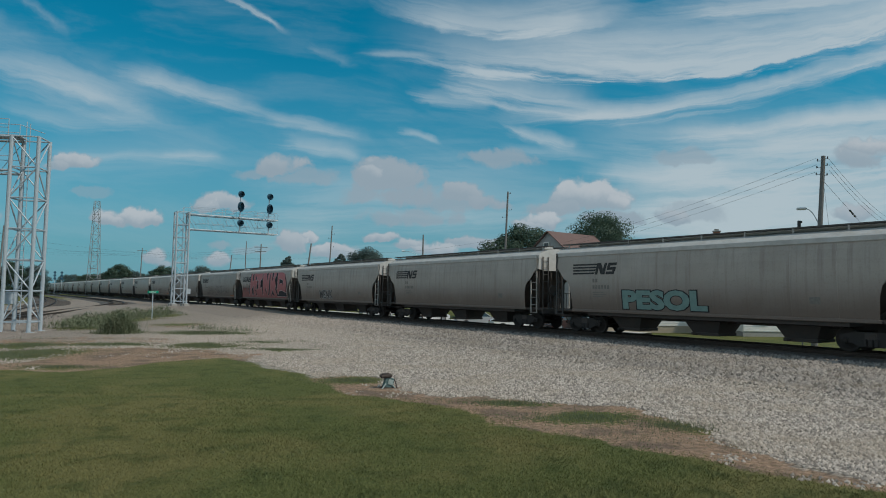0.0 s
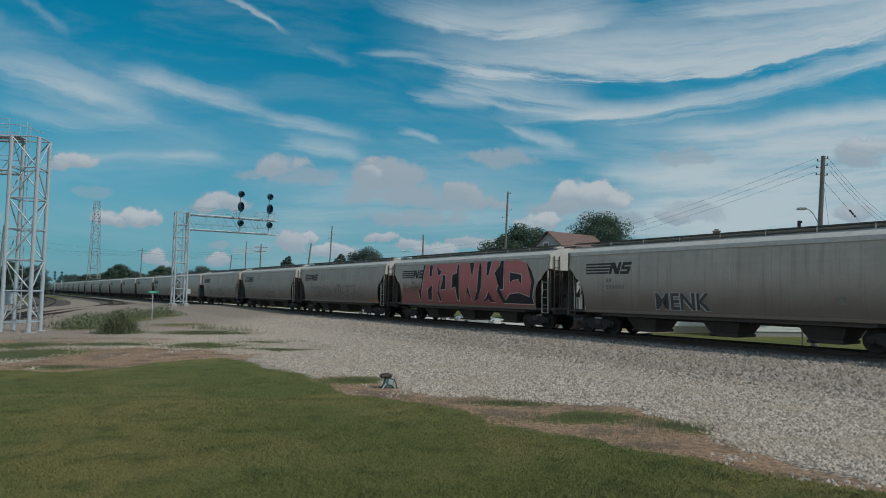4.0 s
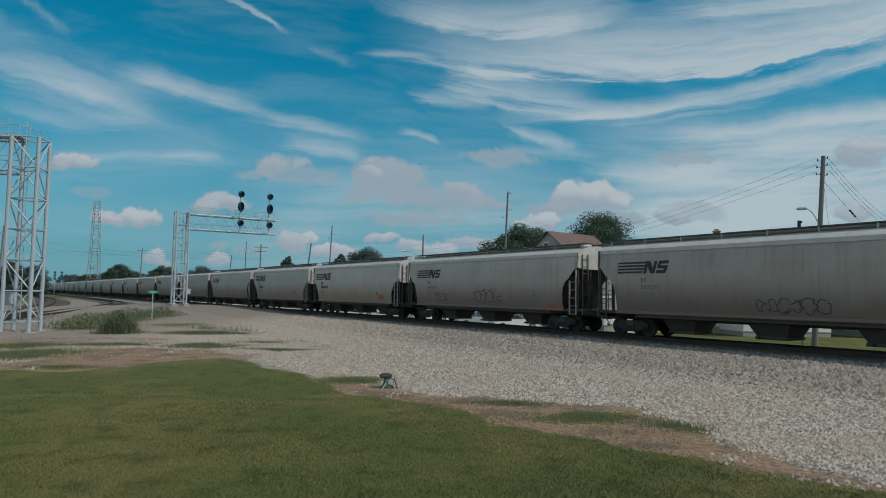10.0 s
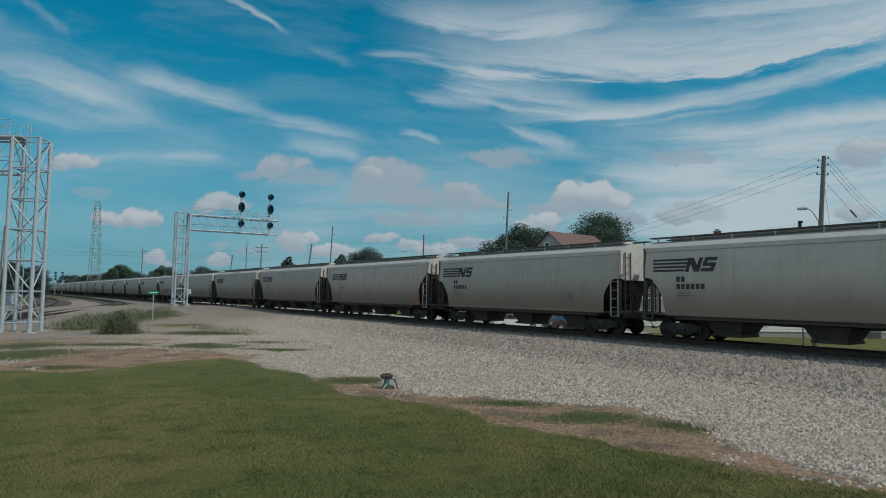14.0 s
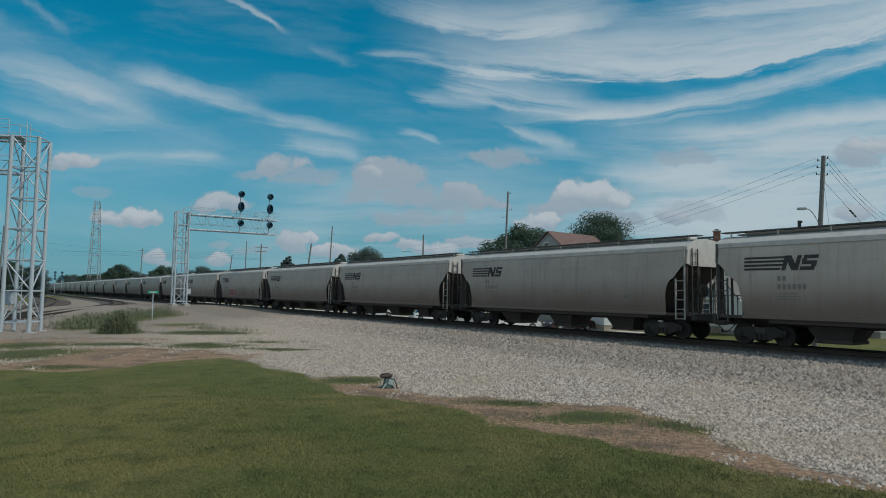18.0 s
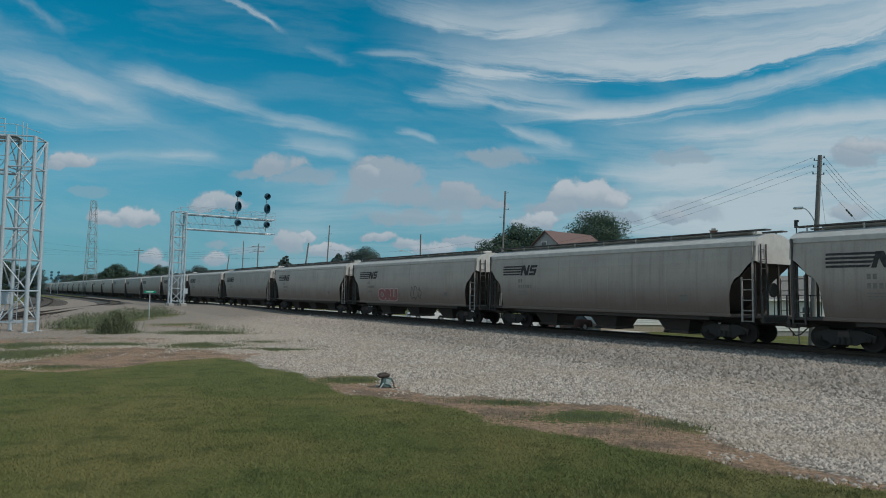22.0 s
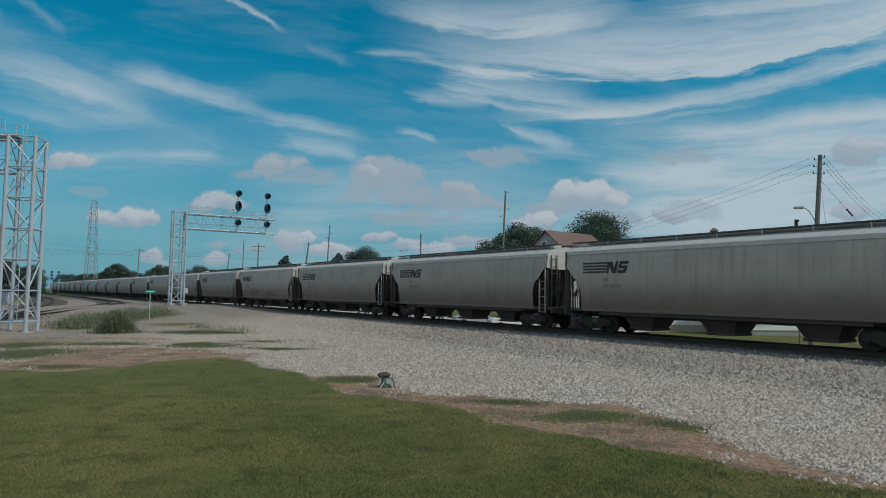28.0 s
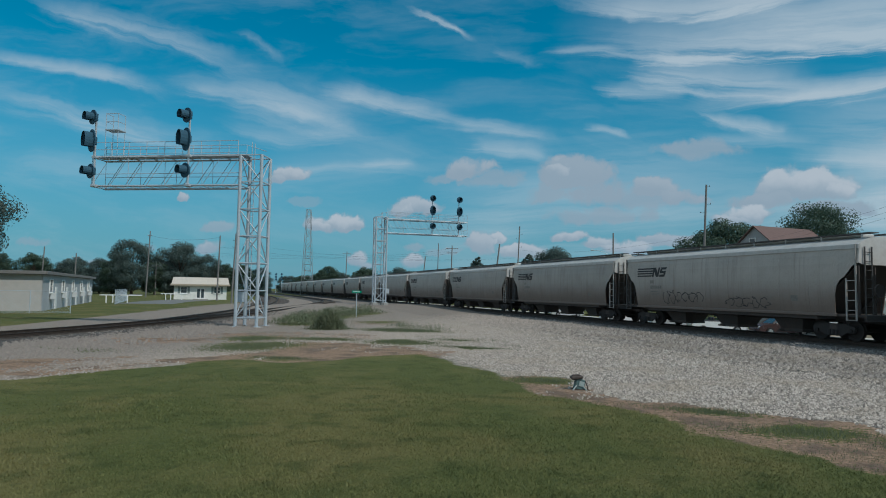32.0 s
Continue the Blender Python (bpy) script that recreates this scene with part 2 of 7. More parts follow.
def glass(name="window_glass", colour=(0.05, 0.07, 0.08)):
    return material(name, colour, colour, rough=0.08, scale=2, amount=0.1, spec=0.8)


M_GALV = material("galvanised_steel", (0.45, 0.515, 0.57), (0.35, 0.405, 0.45), rough=0.5, metal=0.15, scale=9, bump=0.1, stain=(0.36, 0.385, 0.40), stain_amount=0.3)
M_BLACK = material("black_paint", (0.035, 0.035, 0.04), (0.05, 0.05, 0.055), rough=0.6)
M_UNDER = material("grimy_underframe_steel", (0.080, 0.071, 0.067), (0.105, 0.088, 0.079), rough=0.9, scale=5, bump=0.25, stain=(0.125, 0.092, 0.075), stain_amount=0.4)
M_WHEEL = material("wheel_steel", (0.042, 0.038, 0.036), (0.06, 0.05, 0.044), rough=0.8, metal=0.2)
M_RAIL = material("rail_steel", (0.060, 0.046, 0.038), (0.04, 0.033, 0.028), rough=0.6, metal=0.4, scale=4)
M_TIE = material("weathered_tie_wood", (0.10, 0.085, 0.07), (0.055, 0.045, 0.04), rough=0.95, scale=7, stretch=(1, 6, 6), jitter=0.25, bump=0.4)
# ballast base colour dropped near black to deepen the train's shade on the bed
M_BALLAST_SHADED = material("shaded_ballast_stone", (0.105, 0.098, 0.092), (0.048, 0.044, 0.041), rough=0.95, scale=16, amount=0.9, bump=1.0, bump_scale=22, stain=(0.17, 0.13, 0.1), stain_scale=0.35, stain_amount=0.5)
M_CONC = material("concrete", (0.37, 0.36, 0.335), (0.28, 0.27, 0.25), rough=0.9, scale=5, bump=0.3, stain_amount=0.3)
M_WHITE = material("white_siding_paint", (0.78, 0.78, 0.75), (0.66, 0.66, 0.63), rough=0.6, scale=3, stain=(0.5, 0.48, 0.44), stain_amount=0.25)
M_POLE = material("weathered_pole_wood", (0.21, 0.205, 0.20), (0.13, 0.125, 0.12), rough=0.9, scale=5, stretch=(8, 8, 1), bump=0.4)
M_BARK = material("bark", (0.10, 0.08, 0.06), (0.05, 0.04, 0.03), rough=0.95, scale=8, stretch=(3, 3, 1), bump=0.6)
M_WIRE = material("cable_black", (0.07, 0.075, 0.08), rough=0.6)


def leaf_material(name, colour, second, clear=0.25):
    mat = bpy.data.materials.new(name)
    mat.use_nodes = True
    k = Nodes(mat.node_tree)
    bsdf = mat.node_tree.nodes["Principled BSDF"]
    geo = k.n("ShaderNodeNewGeometry")
    col = k.mix(geo.outputs["Random Per Island"], colour, second)
    pos = k.noise(geo.outputs["Position"], 0.5, 3.0, 0.5)
    col = k.mix(k.m("MULTIPLY", k.span(pos, 0.4, 0.65), 0.45), col, tuple(0.6 * c for c in second))
    k.put(bsdf.inputs["Base Color"], col)
    bsdf.inputs["Roughness"].default_value = 0.6
    bsdf.inputs["Specular IOR Level"].default_value = 0.25
    thin = k.n("ShaderNodeBsdfTranslucent")
    k.put(thin.inputs[0], col)
    both = k.n("ShaderNodeMixShader")
    both.inputs[0].default_value = clear
    links = mat.node_tree.links
    links.new(bsdf.outputs[0], both.inputs[1])
    links.new(thin.outputs[0], both.inputs[2])
    links.new(both.outputs[0], mat.node_tree.nodes["Material Output"].inputs[0])
    MATS[name] = mat
    return mat


# distance haze is put into the leaf colours: paler and bluer than green leaves
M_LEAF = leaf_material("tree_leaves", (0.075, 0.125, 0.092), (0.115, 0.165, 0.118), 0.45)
M_LEAF_HAZED = leaf_material("hazed_tree_leaves", (0.115, 0.168, 0.156), (0.16, 0.21, 0.19), 0.55)
M_WEED = leaf_material("weed_leaves", (0.135, 0.165, 0.095), (0.20, 0.22, 0.135))
def grass_material(name, colour, second, dry, dark):
    """Blades whose colour drifts between green, dry and dark patches metres wide."""
    mat = bpy.data.materials.new(name)
    mat.use_nodes = True
    k = Nodes(mat.node_tree)
    bsdf = mat.node_tree.nodes["Principled BSDF"]
    geo = k.n("ShaderNodeNewGeometry")
    pos = geo.outputs["Position"]
    col = k.mix(geo.outputs["Random Per Island"], colour, second)
    col = k.mix(k.m("MULTIPLY", k.span(k.noise(pos, 0.28, 4.0, 0.55), 0.42, 0.62), 0.65), col, dry)
    col = k.mix(k.m("MULTIPLY", k.span(k.noise(pos, 1.6, 5.0, 0.6), 0.48, 0.68), 0.6), col, dark)
    k.put(bsdf.inputs["Base Color"], col)
    bsdf.inputs["Roughness"].default_value = 0.65
    bsdf.inputs["Specular IOR Level"].default_value = 0.2
    return mat


M_GRASS = grass_material("lawn_blades", (0.100, 0.120, 0.038), (0.172, 0.186, 0.070), (0.225, 0.195, 0.080), (0.072, 0.094, 0.034))


# ---------------------------------------------------------------- mesh helpers
class Mesh:
    """Gathers boxes, tubes and sheets into one mesh."""

    def __init__(self):
        self.v, self.f = [], []

    def add(self, verts, faces):
        o = len(self.v)
        self.v += [tuple(p) for p in verts]
        self.f += [tuple(i + o for i in f) for f in faces]
        return self

    def box(self, c, s, m=None, cut=0.0):
        """Box of size s about c; cut: width of the bevelled edges."""
        x, y, z = (a / 2 for a in s)
        cx, cy, cz = c
        if cut <= 0:
            vs = [(i * x, j * y, k * z) for i in (-1, 1) for j in (-1, 1) for k in (-1, 1)]
            fs = [(0, 1, 3, 2), (4, 6, 7, 5), (0, 4, 5, 1), (2, 3, 7, 6), (0, 2, 6, 4), (1, 5, 7, 3)]
        else:
            vs, idx, fs = [], {}, []
            for i in (-1, 1):
                for j in (-1, 1):
                    for k in (-1, 1):
                        for ax in range(3):
                            p = [i * x, j * y, k * z]
                            for b in range(3):
                                if b != ax:
                                    p[b] -= cut * (i, j, k)[b]
                            idx[i, j, k, ax] = len(vs)
                            vs.append(tuple(p))
            for ax in range(3):
                b, c2 = [q for q in range(3) if q != ax]
                for sg in (-1, 1):
                    ring = []
                    for sb, sc in ((-1, -1), (1, -1), (1, 1), (-1, 1)):
                        q = [0, 0, 0]
                        q[ax], q[b], q[c2] = sg, sb, sc
                        ring.append(idx[(*q, ax)])
                    fs.append(tuple(ring))
                    for sb in (-1, 1):
                        if ax < b:
                            q1, q2 = [0, 0, 0], [0, 0, 0]
                            q1[ax], q1[b], q1[c2] = sg, sb, -1
                            q2[ax], q2[b], q2[c2] = sg, sb, 1
                            fs.append((idx[(*q1, ax)], idx[(*q2, ax)], idx[(*q2, b)], idx[(*q1, b)]))
                    for sc in (-1, 1):
                        if ax < c2:
                            q1, q2 = [0, 0, 0], [0, 0, 0]
                            q1[ax], q1[c2], q1[b] = sg, sc, -1
                            q2[ax], q2[c2], q2[b] = sg, sc, 1
                            fs.append((idx[(*q1, ax)], idx[(*q2, ax)], idx[(*q2, c2)], idx[(*q1, c2)]))
            for i in (-1, 1):
                for j in (-1, 1):
                    for k in (-1, 1):
                        fs.append(tuple(idx[i, j, k, ax] for ax in range(3)))
        if m is not None:
            vs = [m @ Vector(p) for p in vs]
        return self.add([(p[0] + cx, p[1] + cy, p[2] + cz) for p in vs], fs)

    def tube(self, a, b, r, r2=None, n=8, caps=True):
        a, b = Vector(a), Vector(b)
        r2 = r if r2 is None else r2
        d = (b - a).normalized()
        u = d.orthogonal().normalized()
        w = d.cross(u)
        vs = []
        for p, q in ((a, r), (b, r2)):
            vs += [p + q * (math.cos(2 * math.pi * i / n) * u + math.sin(2 * math.pi * i / n) * w) for i in range(n)]
        fs = [(i, (i + 1) % n, n + (i + 1) % n, n + i) for i in range(n)]
        if caps:
            fs += [tuple(range(n))[::-1], tuple(range(n, 2 * n))]
        return self.add(vs, fs)

    def path(self, pts, r, n=6):
        """One bent round bar through the points."""
        pts = [Vector(p) for p in pts]
        vs, u = [], None
        for i, p in enumerate(pts):
            d = (pts[min(i + 1, len(pts) - 1)] - pts[max(i - 1, 0)]).normalized()
            u = d.orthogonal().normalized() if u is None else (u - d * u.dot(d)).normalized()
            w = d.cross(u)
            vs += [p + r * (math.cos(2 * math.pi * k / n) * u + math.sin(2 * math.pi * k / n) * w) for k in range(n)]
        fs = [(j * n + i, j * n + (i + 1) % n, (j + 1) * n + (i + 1) % n, (j + 1) * n + i) for j in range(len(pts) - 1) for i in range(n)]
        return self.add(vs, fs + [tuple(range(n))[::-1], tuple(range((len(pts) - 1) * n, len(pts) * n))])

    def prism(self, poly, y0, y1):
        """A polygon of (x, z) pushed from y0 to y1."""
        n = len(poly)
        vs = [(x, y0, z) for x, z in poly] + [(x, y1, z) for x, z in poly]
        return self.add(vs, [tuple(range(n)), tuple(range(n, 2 * n))[::-1]] + [(i, i + n, (i + 1) % n + n, (i + 1) % n) for i in range(n)])

    def lathe(self, profile, n=16, c=(0, 0, 0), axis="z"):
        vs = []
        for r, h in profile:
            for i in range(n):
                a = 2 * math.pi * i / n
                p = (r * math.cos(a), r * math.sin(a), h)
                if axis == "y":
                    p = (p[0], h, p[1])
                elif axis == "x":
                    p = (h, p[0], p[1])
                vs.append((p[0] + c[0], p[1] + c[1], p[2] + c[2]))
        fs = []
        for j in range(len(profile) - 1):
            fs += [(j * n + i, j * n + (i + 1) % n, (j + 1) * n + (i + 1) % n, (j + 1) * n + i) for i in range(n)]
        fs += [tuple(range(n))[::-1], tuple(range((len(profile) - 1) * n, len(profile) * n))]
        return self.add(vs, fs)

    def data(self, name, mat, smooth=False):
        me = bpy.data.meshes.new(name)
        me.from_pydata(self.v, [], self.f)
        bm = bmesh.new()
        bm.from_mesh(me)
        bmesh.ops.recalc_face_normals(bm, faces=bm.faces)
        bm.to_mesh(me)
        bm.free()
        me.materials.append(mat)
        if smooth:
            me.shade_smooth()
        return me


def part(name, mesh, mat, parent, label="", smooth=False, at=None):
    """One mesh object under a thing or under a part."""
    data = mesh if isinstance(mesh, bpy.types.Mesh) else mesh.data(name, mat, smooth)
    ob = new(name, data)
    ob.parent = parent
    if at is not None:
        ob.matrix_basis = at
    if label:
        tagged(ob, label)
    return ob


def thing(name, m, label, category, group="", kind=""):
    ob = new(name)
    ob.matrix_basis = m
    return tagged(ob, label, category, group, kind)


def single(name, mesh, mat, m, label, category="", group="", kind="", smooth=False):
    ob = new(name, mesh if isinstance(mesh, bpy.types.Mesh) else mesh.data(name, mat, smooth))
    ob.matrix_basis = m
    return tagged(ob, label, category, group, kind)

# ---------------------------------------------------------------- ground
LAWN_EDGE = [(-60, -4), (-30, 5.5), (-20, 9.5), (-14.4, 12.4), (-13.0, 16.6), (-12.3, 18.4), (-10.5, 18.0), (-9.5, 19.2), (-9.1, 20.8), (-7.4, 22.5), (-6.0, 21.2), (-4.7, 19.3), (-3.4, 17.8),
             (-2.5, 15.6), (-2.0, 14.8), (-0.7, 14.2), (0.45, 13.2), (1.2, 11.8), (2.0, 10.85), (2.8, 10.15), (3.7, 9.6), (4.2, 8.75), (5.0, 8.2), (8.5, 5.4), (14, 1.5), (22, -5), (40, -22)]
BARE_STRIP = [(-3.6, 18.0), (-1.9, 18.0), (-0.7, 15.9), (0.3, 15.1), (1.5, 14.8), (2.7, 14.0), (3.9, 13.2), (4.6, 11.6), (4.4, 10.0), (5.2, 8.9), (9.4, 5.4), (7.4, 4.6), (2.7, 8.5), (0.3, 10.2), (-1.0, 12.2), (-3.6, 14.0)]
BARE_PATCH = [(-14.6, 17.0), (-12.2, 16.6), (-10.0, 16.4), (-8.3, 19.4), (-6.4, 21.2), (-6.2, 23.6), (-8.6, 25.4), (-11.4, 26.0), (-14.4, 25.6), (-13.2, 23.2), (-13.0, 21.0)]
BARE_WEST = [(-26.0, 9.0), (-20.5, 9.6), (-14.2, 13.0), (-13.2, 16.2), (-15.4, 18.4), (-18.6, 16.0), (-25.0, 12.4)]
BARE_NORTH = [(-24, 23), (-18.5, 32), (-13, 32), (-11, 29), (-13, 25.5), (-17, 23), (-20.5, 19)]
TUFTS = [(-14.5, 22.6, 1.5, 2.2, 1.0), (-16.6, 26.4, 1.2, 1.2, .8), (-13.7, 27.4, 1.5, .8, .9), (-9.8, 27.2, 1.5, 1.3, .95), (-12.6, 35.2, 2.0, 1.3, 1.0), (-6.4, 26.0, 1.5, .45, .9), (-8.2, 29.5, 1.0, .6, .5),
         (1.4, 13.95, .8, .3, .7), (2.7, 12.4, 1.0, .5, .75), (4.2, 11.7, .6, .45, .7), (-2.3, 17.3, .9, .5, .75), (-17.0, 34.6, 1.1, .9, 1.0), (-21.0, 38.5, 1.4, 2.4, .8), (-23.4, 47, 1.6, 6.0, .9), (-20.0, 19.0, 2.2, .6, .45),
         (-11.2, 19.2, 1.0, .4, .6), (-24.0, 56.0, 1.4, 3.0, .9), (-17.5, 43.5, 1.5, 2.0, .5)]


def smooth01(x):
    x = np.clip(x, 0, 1)
    return x * x * (3 - 2 * x)


def lawn_distance(x, y):
    """Distance to the lawn's edge, positive on the lawn."""
    best = np.full(x.shape, 1e9)
    side = np.ones(x.shape)
    for (ax, ay), (bx, by) in zip(LAWN_EDGE, LAWN_EDGE[1:]):
        dx, dy = bx - ax, by - ay
        t = np.clip(((x - ax) * dx + (y - ay) * dy) / (dx * dx + dy * dy), 0, 1)
        d = np.hypot(x - ax - t * dx, y - ay - t * dy)
        cross = dx * (y - ay) - dy * (x - ax)
        near = d < best
        best = np.where(near, d, best)
        side = np.where(near, np.where(cross < 0, 1.0, -1.0), side)
    return best * side


def inside(x, y, pts, soft):
    """Soft mask of a closed outline: 1 within, 0 outside."""
    best = np.full(x.shape, 1e9)
    odd = np.zeros(x.shape, bool)
    for (ax, ay), (bx, by) in zip(pts, pts[1:] + pts[:1]):
        dx, dy = bx - ax, by - ay
        t = np.clip(((x - ax) * dx + (y - ay) * dy) / (dx * dx + dy * dy), 0, 1)
        best = np.minimum(best, np.hypot(x - ax - t * dx, y - ay - t * dy))
        if ay != by:
            odd ^= ((ay > y) != (by > y)) & (x < dx * (y - ay) / dy + ax)
    return smooth01(0.5 + np.where(odd, best, -best) / (2 * soft))


def wave(x, y, s, seed):
    """Cheap smooth noise from -1 to 1."""
    r = np.random.RandomState(seed)
    out = np.zeros_like(x)
    for i in range(7):
        a, k, p = r.uniform(0, 6.28), r.uniform(0.6, 1.9) / s, r.uniform(0, 6.28)
        out = out + np.sin(k * (x * math.cos(a) + y * math.sin(a)) + p + 1.3 * np.sin(k * 0.7 * (x * math.sin(a) - y * math.cos(a)) + 2 * p))
    return out / 4.0


def ground_height(x, y):
    """Nearly flat, with a low gravel rise round the foot of the farther signal mast."""
    rise = 0.40 * np.exp(-(((x + 32.5) / 13) ** 2 + ((y - 80) / 22) ** 2))
    drop = -0.95 * smooth01((x * NR.x + y * NR.y - (MID + 3.2)) / 4.5)       # the street beyond the freight track lies lower
    ridge = 0.07 * np.exp(-((x * NR.x + y * NR.y - 16.5 - 0.25 * wave(x, y, 3.0, 61)) / 0.3) ** 2)      # low ridge where the ballast begins
    return rise + drop + ridge + 0.02 * wave(x, y, 2.2, 3) * smooth01(1.5 - np.hypot(x, y) / 60)


def floor_z(x, y):
    return float(ground_height(np.array([float(x)]), np.array([float(y)]))[0])


def axis_steps(lo, hi, fine_lo, fine_hi, step, grow=1.16):
    mid = list(np.arange(fine_lo, fine_hi + step / 2, step))
    out, s, p = [], step, fine_hi
    while p < hi:
        s *= grow
        p += s
        out.append(min(p, hi))
    left, s, p = [], step, fine_lo
    while p > lo:
        s *= grow
        p -= s
        left.append(max(p, lo))
    return np.array(left[::-1] + mid + out)


def ground_masks(x, y):
    """Shares of mown grass, bare soil and wild tufts at a place."""
    d = lawn_distance(x, y) + 0.22 * wave(x, y, 0.6, 5) + 0.10 * wave(x, y, 0.22, 6)
    lawn = smooth01(d / 0.8 + 0.5)
    across = x * NR.x + y * NR.y
    far_side = smooth01((across - MID - 5.5) / 1.5)          # grass beyond the freight track
    west = smooth01((-x - 28.9 - 0.42 * np.clip(y - 20, 0, 400)) / 2) * smooth01((y + 60) / 20)   # grass beyond the curved tracks
    grass = np.maximum(lawn, np.maximum(far_side, west))
    jx, jy = x + 0.4 * wave(x, y, 0.8, 51) + 0.22 * wave(x, y, 0.25, 53), y + 0.4 * wave(x, y, 0.8, 52) + 0.22 * wave(x, y, 0.25, 54)
    soil = np.maximum(inside(jx, jy, BARE_STRIP, 0.35), 0.95 * inside(jx, jy, BARE_PATCH, 0.8))
    soil = np.maximum(soil, 0.75 * inside(jx, jy, BARE_WEST, 1.0))
    soil = np.maximum(soil, 0.62 * inside(jx, jy, BARE_NORTH, 1.2))
    for cx, cy, rx, ry, k in ((-15.5, 30, 3.0, 2.0, .6), (-17, 43, 3.0, 4.5, .6), (-13, 38.5, 2.2, 1.6, .55)):
        soil = np.maximum(soil, k * np.exp(-(((x - cx) / rx) ** 2 + ((y - cy) / ry) ** 2)))
    soil = soil * (0.9 + 0.25 * wave(x, y, 1.1, 17))
    tuft = np.zeros_like(x)
    for cx, cy, rx, ry, k in TUFTS:
        tuft = np.maximum(tuft, k * np.exp(-(((jx - cx) / rx) ** 2 + ((jy - cy) / ry) ** 2)))
    return grass, np.clip(soil, 0, 1), tuft


def build_ground():
    xs, ys = axis_steps(-3500, 3500, -34, 34, 0.32), axis_steps(-1500, 4000, 2, 62, 0.32)
    X, Y = np.meshgrid(xs, ys)
    Z = ground_height(X, Y)
    nx, ny = len(xs), len(ys)
    me = bpy.data.meshes.new("ground")
    verts = np.stack([X, Y, Z], -1).reshape(-1, 3)
    i = (np.arange(ny - 1)[:, None] * nx + np.arange(nx - 1)[None]).reshape(-1)
    quads = np.stack([i, i + 1, i + 1 + nx, i + nx], 1)
    me.vertices.add(len(verts))
    me.vertices.foreach_set("co", verts.ravel())
    me.loops.add(quads.size)
    me.loops.foreach_set("vertex_index", quads.ravel().astype(np.int32))
    me.polygons.add(len(quads))
    me.polygons.foreach_set("loop_start", np.arange(0, quads.size, 4, dtype=np.int32))
    me.update()
    x, y = verts[:, 0], verts[:, 1]
    grass, soil, tuft = ground_masks(x, y)
    for name, value in (("grass", grass), ("soil", np.clip(soil, 0, 1)), ("tuft", tuft)):
        at = me.attributes.new(name, "FLOAT", "POINT")
        at.data.foreach_set("value", value.astype(np.float32))
    mat = bpy.data.materials.new("lawn_soil_and_gravel")
    mat.use_nodes = True
    k = Nodes(mat.node_tree)
    bsdf = mat.node_tree.nodes["Principled BSDF"]
    pos = k.n("ShaderNodeNewGeometry").outputs["Position"]

    def attr(name):
        a = k.n("ShaderNodeAttribute")
        a.attribute_name = name
        return a.outputs["Fac"]

    fine, mid, big = k.noise(pos, 9.0, 5.0, 0.65), k.noise(pos, 1.6, 5.0, 0.6), k.noise(pos, 0.28, 4.0, 0.55)
    # stones: cells of two sizes
    cells = []
    for s in (11.0, 17.0):
        vo = k.n("ShaderNodeTexVoronoi")
        k.put(vo.inputs["Vector"], k.v("MULTIPLY", pos, (1, 1, 0.2)))
        vo.inputs["Scale"].default_value = s
        cells.append(vo)
    tone = k.n("ShaderNodeSeparateColor")
    k.put(tone.inputs[0], cells[0].outputs["Color"])
    grey = k.mix(tone.outputs[0], GRAVEL_A, GRAVEL_B)
    # shade between the stones is painted along the cell edges
    grey = k.mix(k.span(cells[0].outputs["Distance"], 0.34, 0.66, 0.0, 0.85), grey, (0.11, 0.10, 0.088))
    grey = k.mix(k.m("MULTIPLY", k.span(mid, 0.45, 0.68), 0.4), grey, (0.34, 0.28, 0.22))
    ballast = k.v("DOT_PRODUCT", pos, tuple(NR))
    east = k.n("ShaderNodeSeparateXYZ")
    k.put(east.inputs[0], pos)
    grey = k.mix(k.span(k.m("ADD", east.outputs[0], k.m("MULTIPLY", mid, 5.0)), 2.0, -12.0, 0.0, 0.6), grey, (0.44, 0.37, 0.305))     # dustier, warmer gravel to the west
    grey = k.mix(k.span(k.m("ADD", east.outputs[0], k.m("MULTIPLY", mid, 6.0)), -9.0, -17.0, 0.0, 0.7), grey, (0.25, 0.212, 0.185))     # trodden and dirty beside the curve
    # darker ballast zone; its ground also carries painted shade between stones
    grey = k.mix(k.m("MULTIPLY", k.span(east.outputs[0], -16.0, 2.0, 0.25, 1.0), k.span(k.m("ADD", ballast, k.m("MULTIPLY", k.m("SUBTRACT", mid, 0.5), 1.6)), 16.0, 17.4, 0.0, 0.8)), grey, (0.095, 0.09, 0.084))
    earth = k.mix(k.span(fine, 0.3, 0.7), (0.38, 0.25, 0.165), (0.22, 0.145, 0.10))
    earth = k.mix(k.m("MULTIPLY", k.span(k.noise(pos, 0.9, 5.0, 0.65), 0.47, 0.6), 0.85), earth, (0.15, 0.105, 0.08))
    blade = k.noise(k.v("MULTIPLY", pos, (1, 1, 1)), 26.0, 4.0, 0.7)
    green = k.mix(k.span(blade, 0.3, 0.72), GRASS_A, GRASS_B)
    green = k.mix(k.m("MULTIPLY", k.span(big, 0.42, 0.62), 0.65), green, GRASS_DRY)
    green = k.mix(k.m("MULTIPLY", k.span(mid, 0.48, 0.68), 0.6), green, (0.05, 0.07, 0.02))
    worn = k.m("ADD", attr("soil"), k.m("MULTIPLY", k.m("SUBTRACT", mid, 0.5), 1.3))
    col = k.mix(k.span(worn, 0.3, 0.7, 0.0, 0.92), grey, earth)
    patch = k.m("ADD", attr("tuft"), k.m("MULTIPLY", k.m("SUBTRACT", fine, 0.5), 1.6))
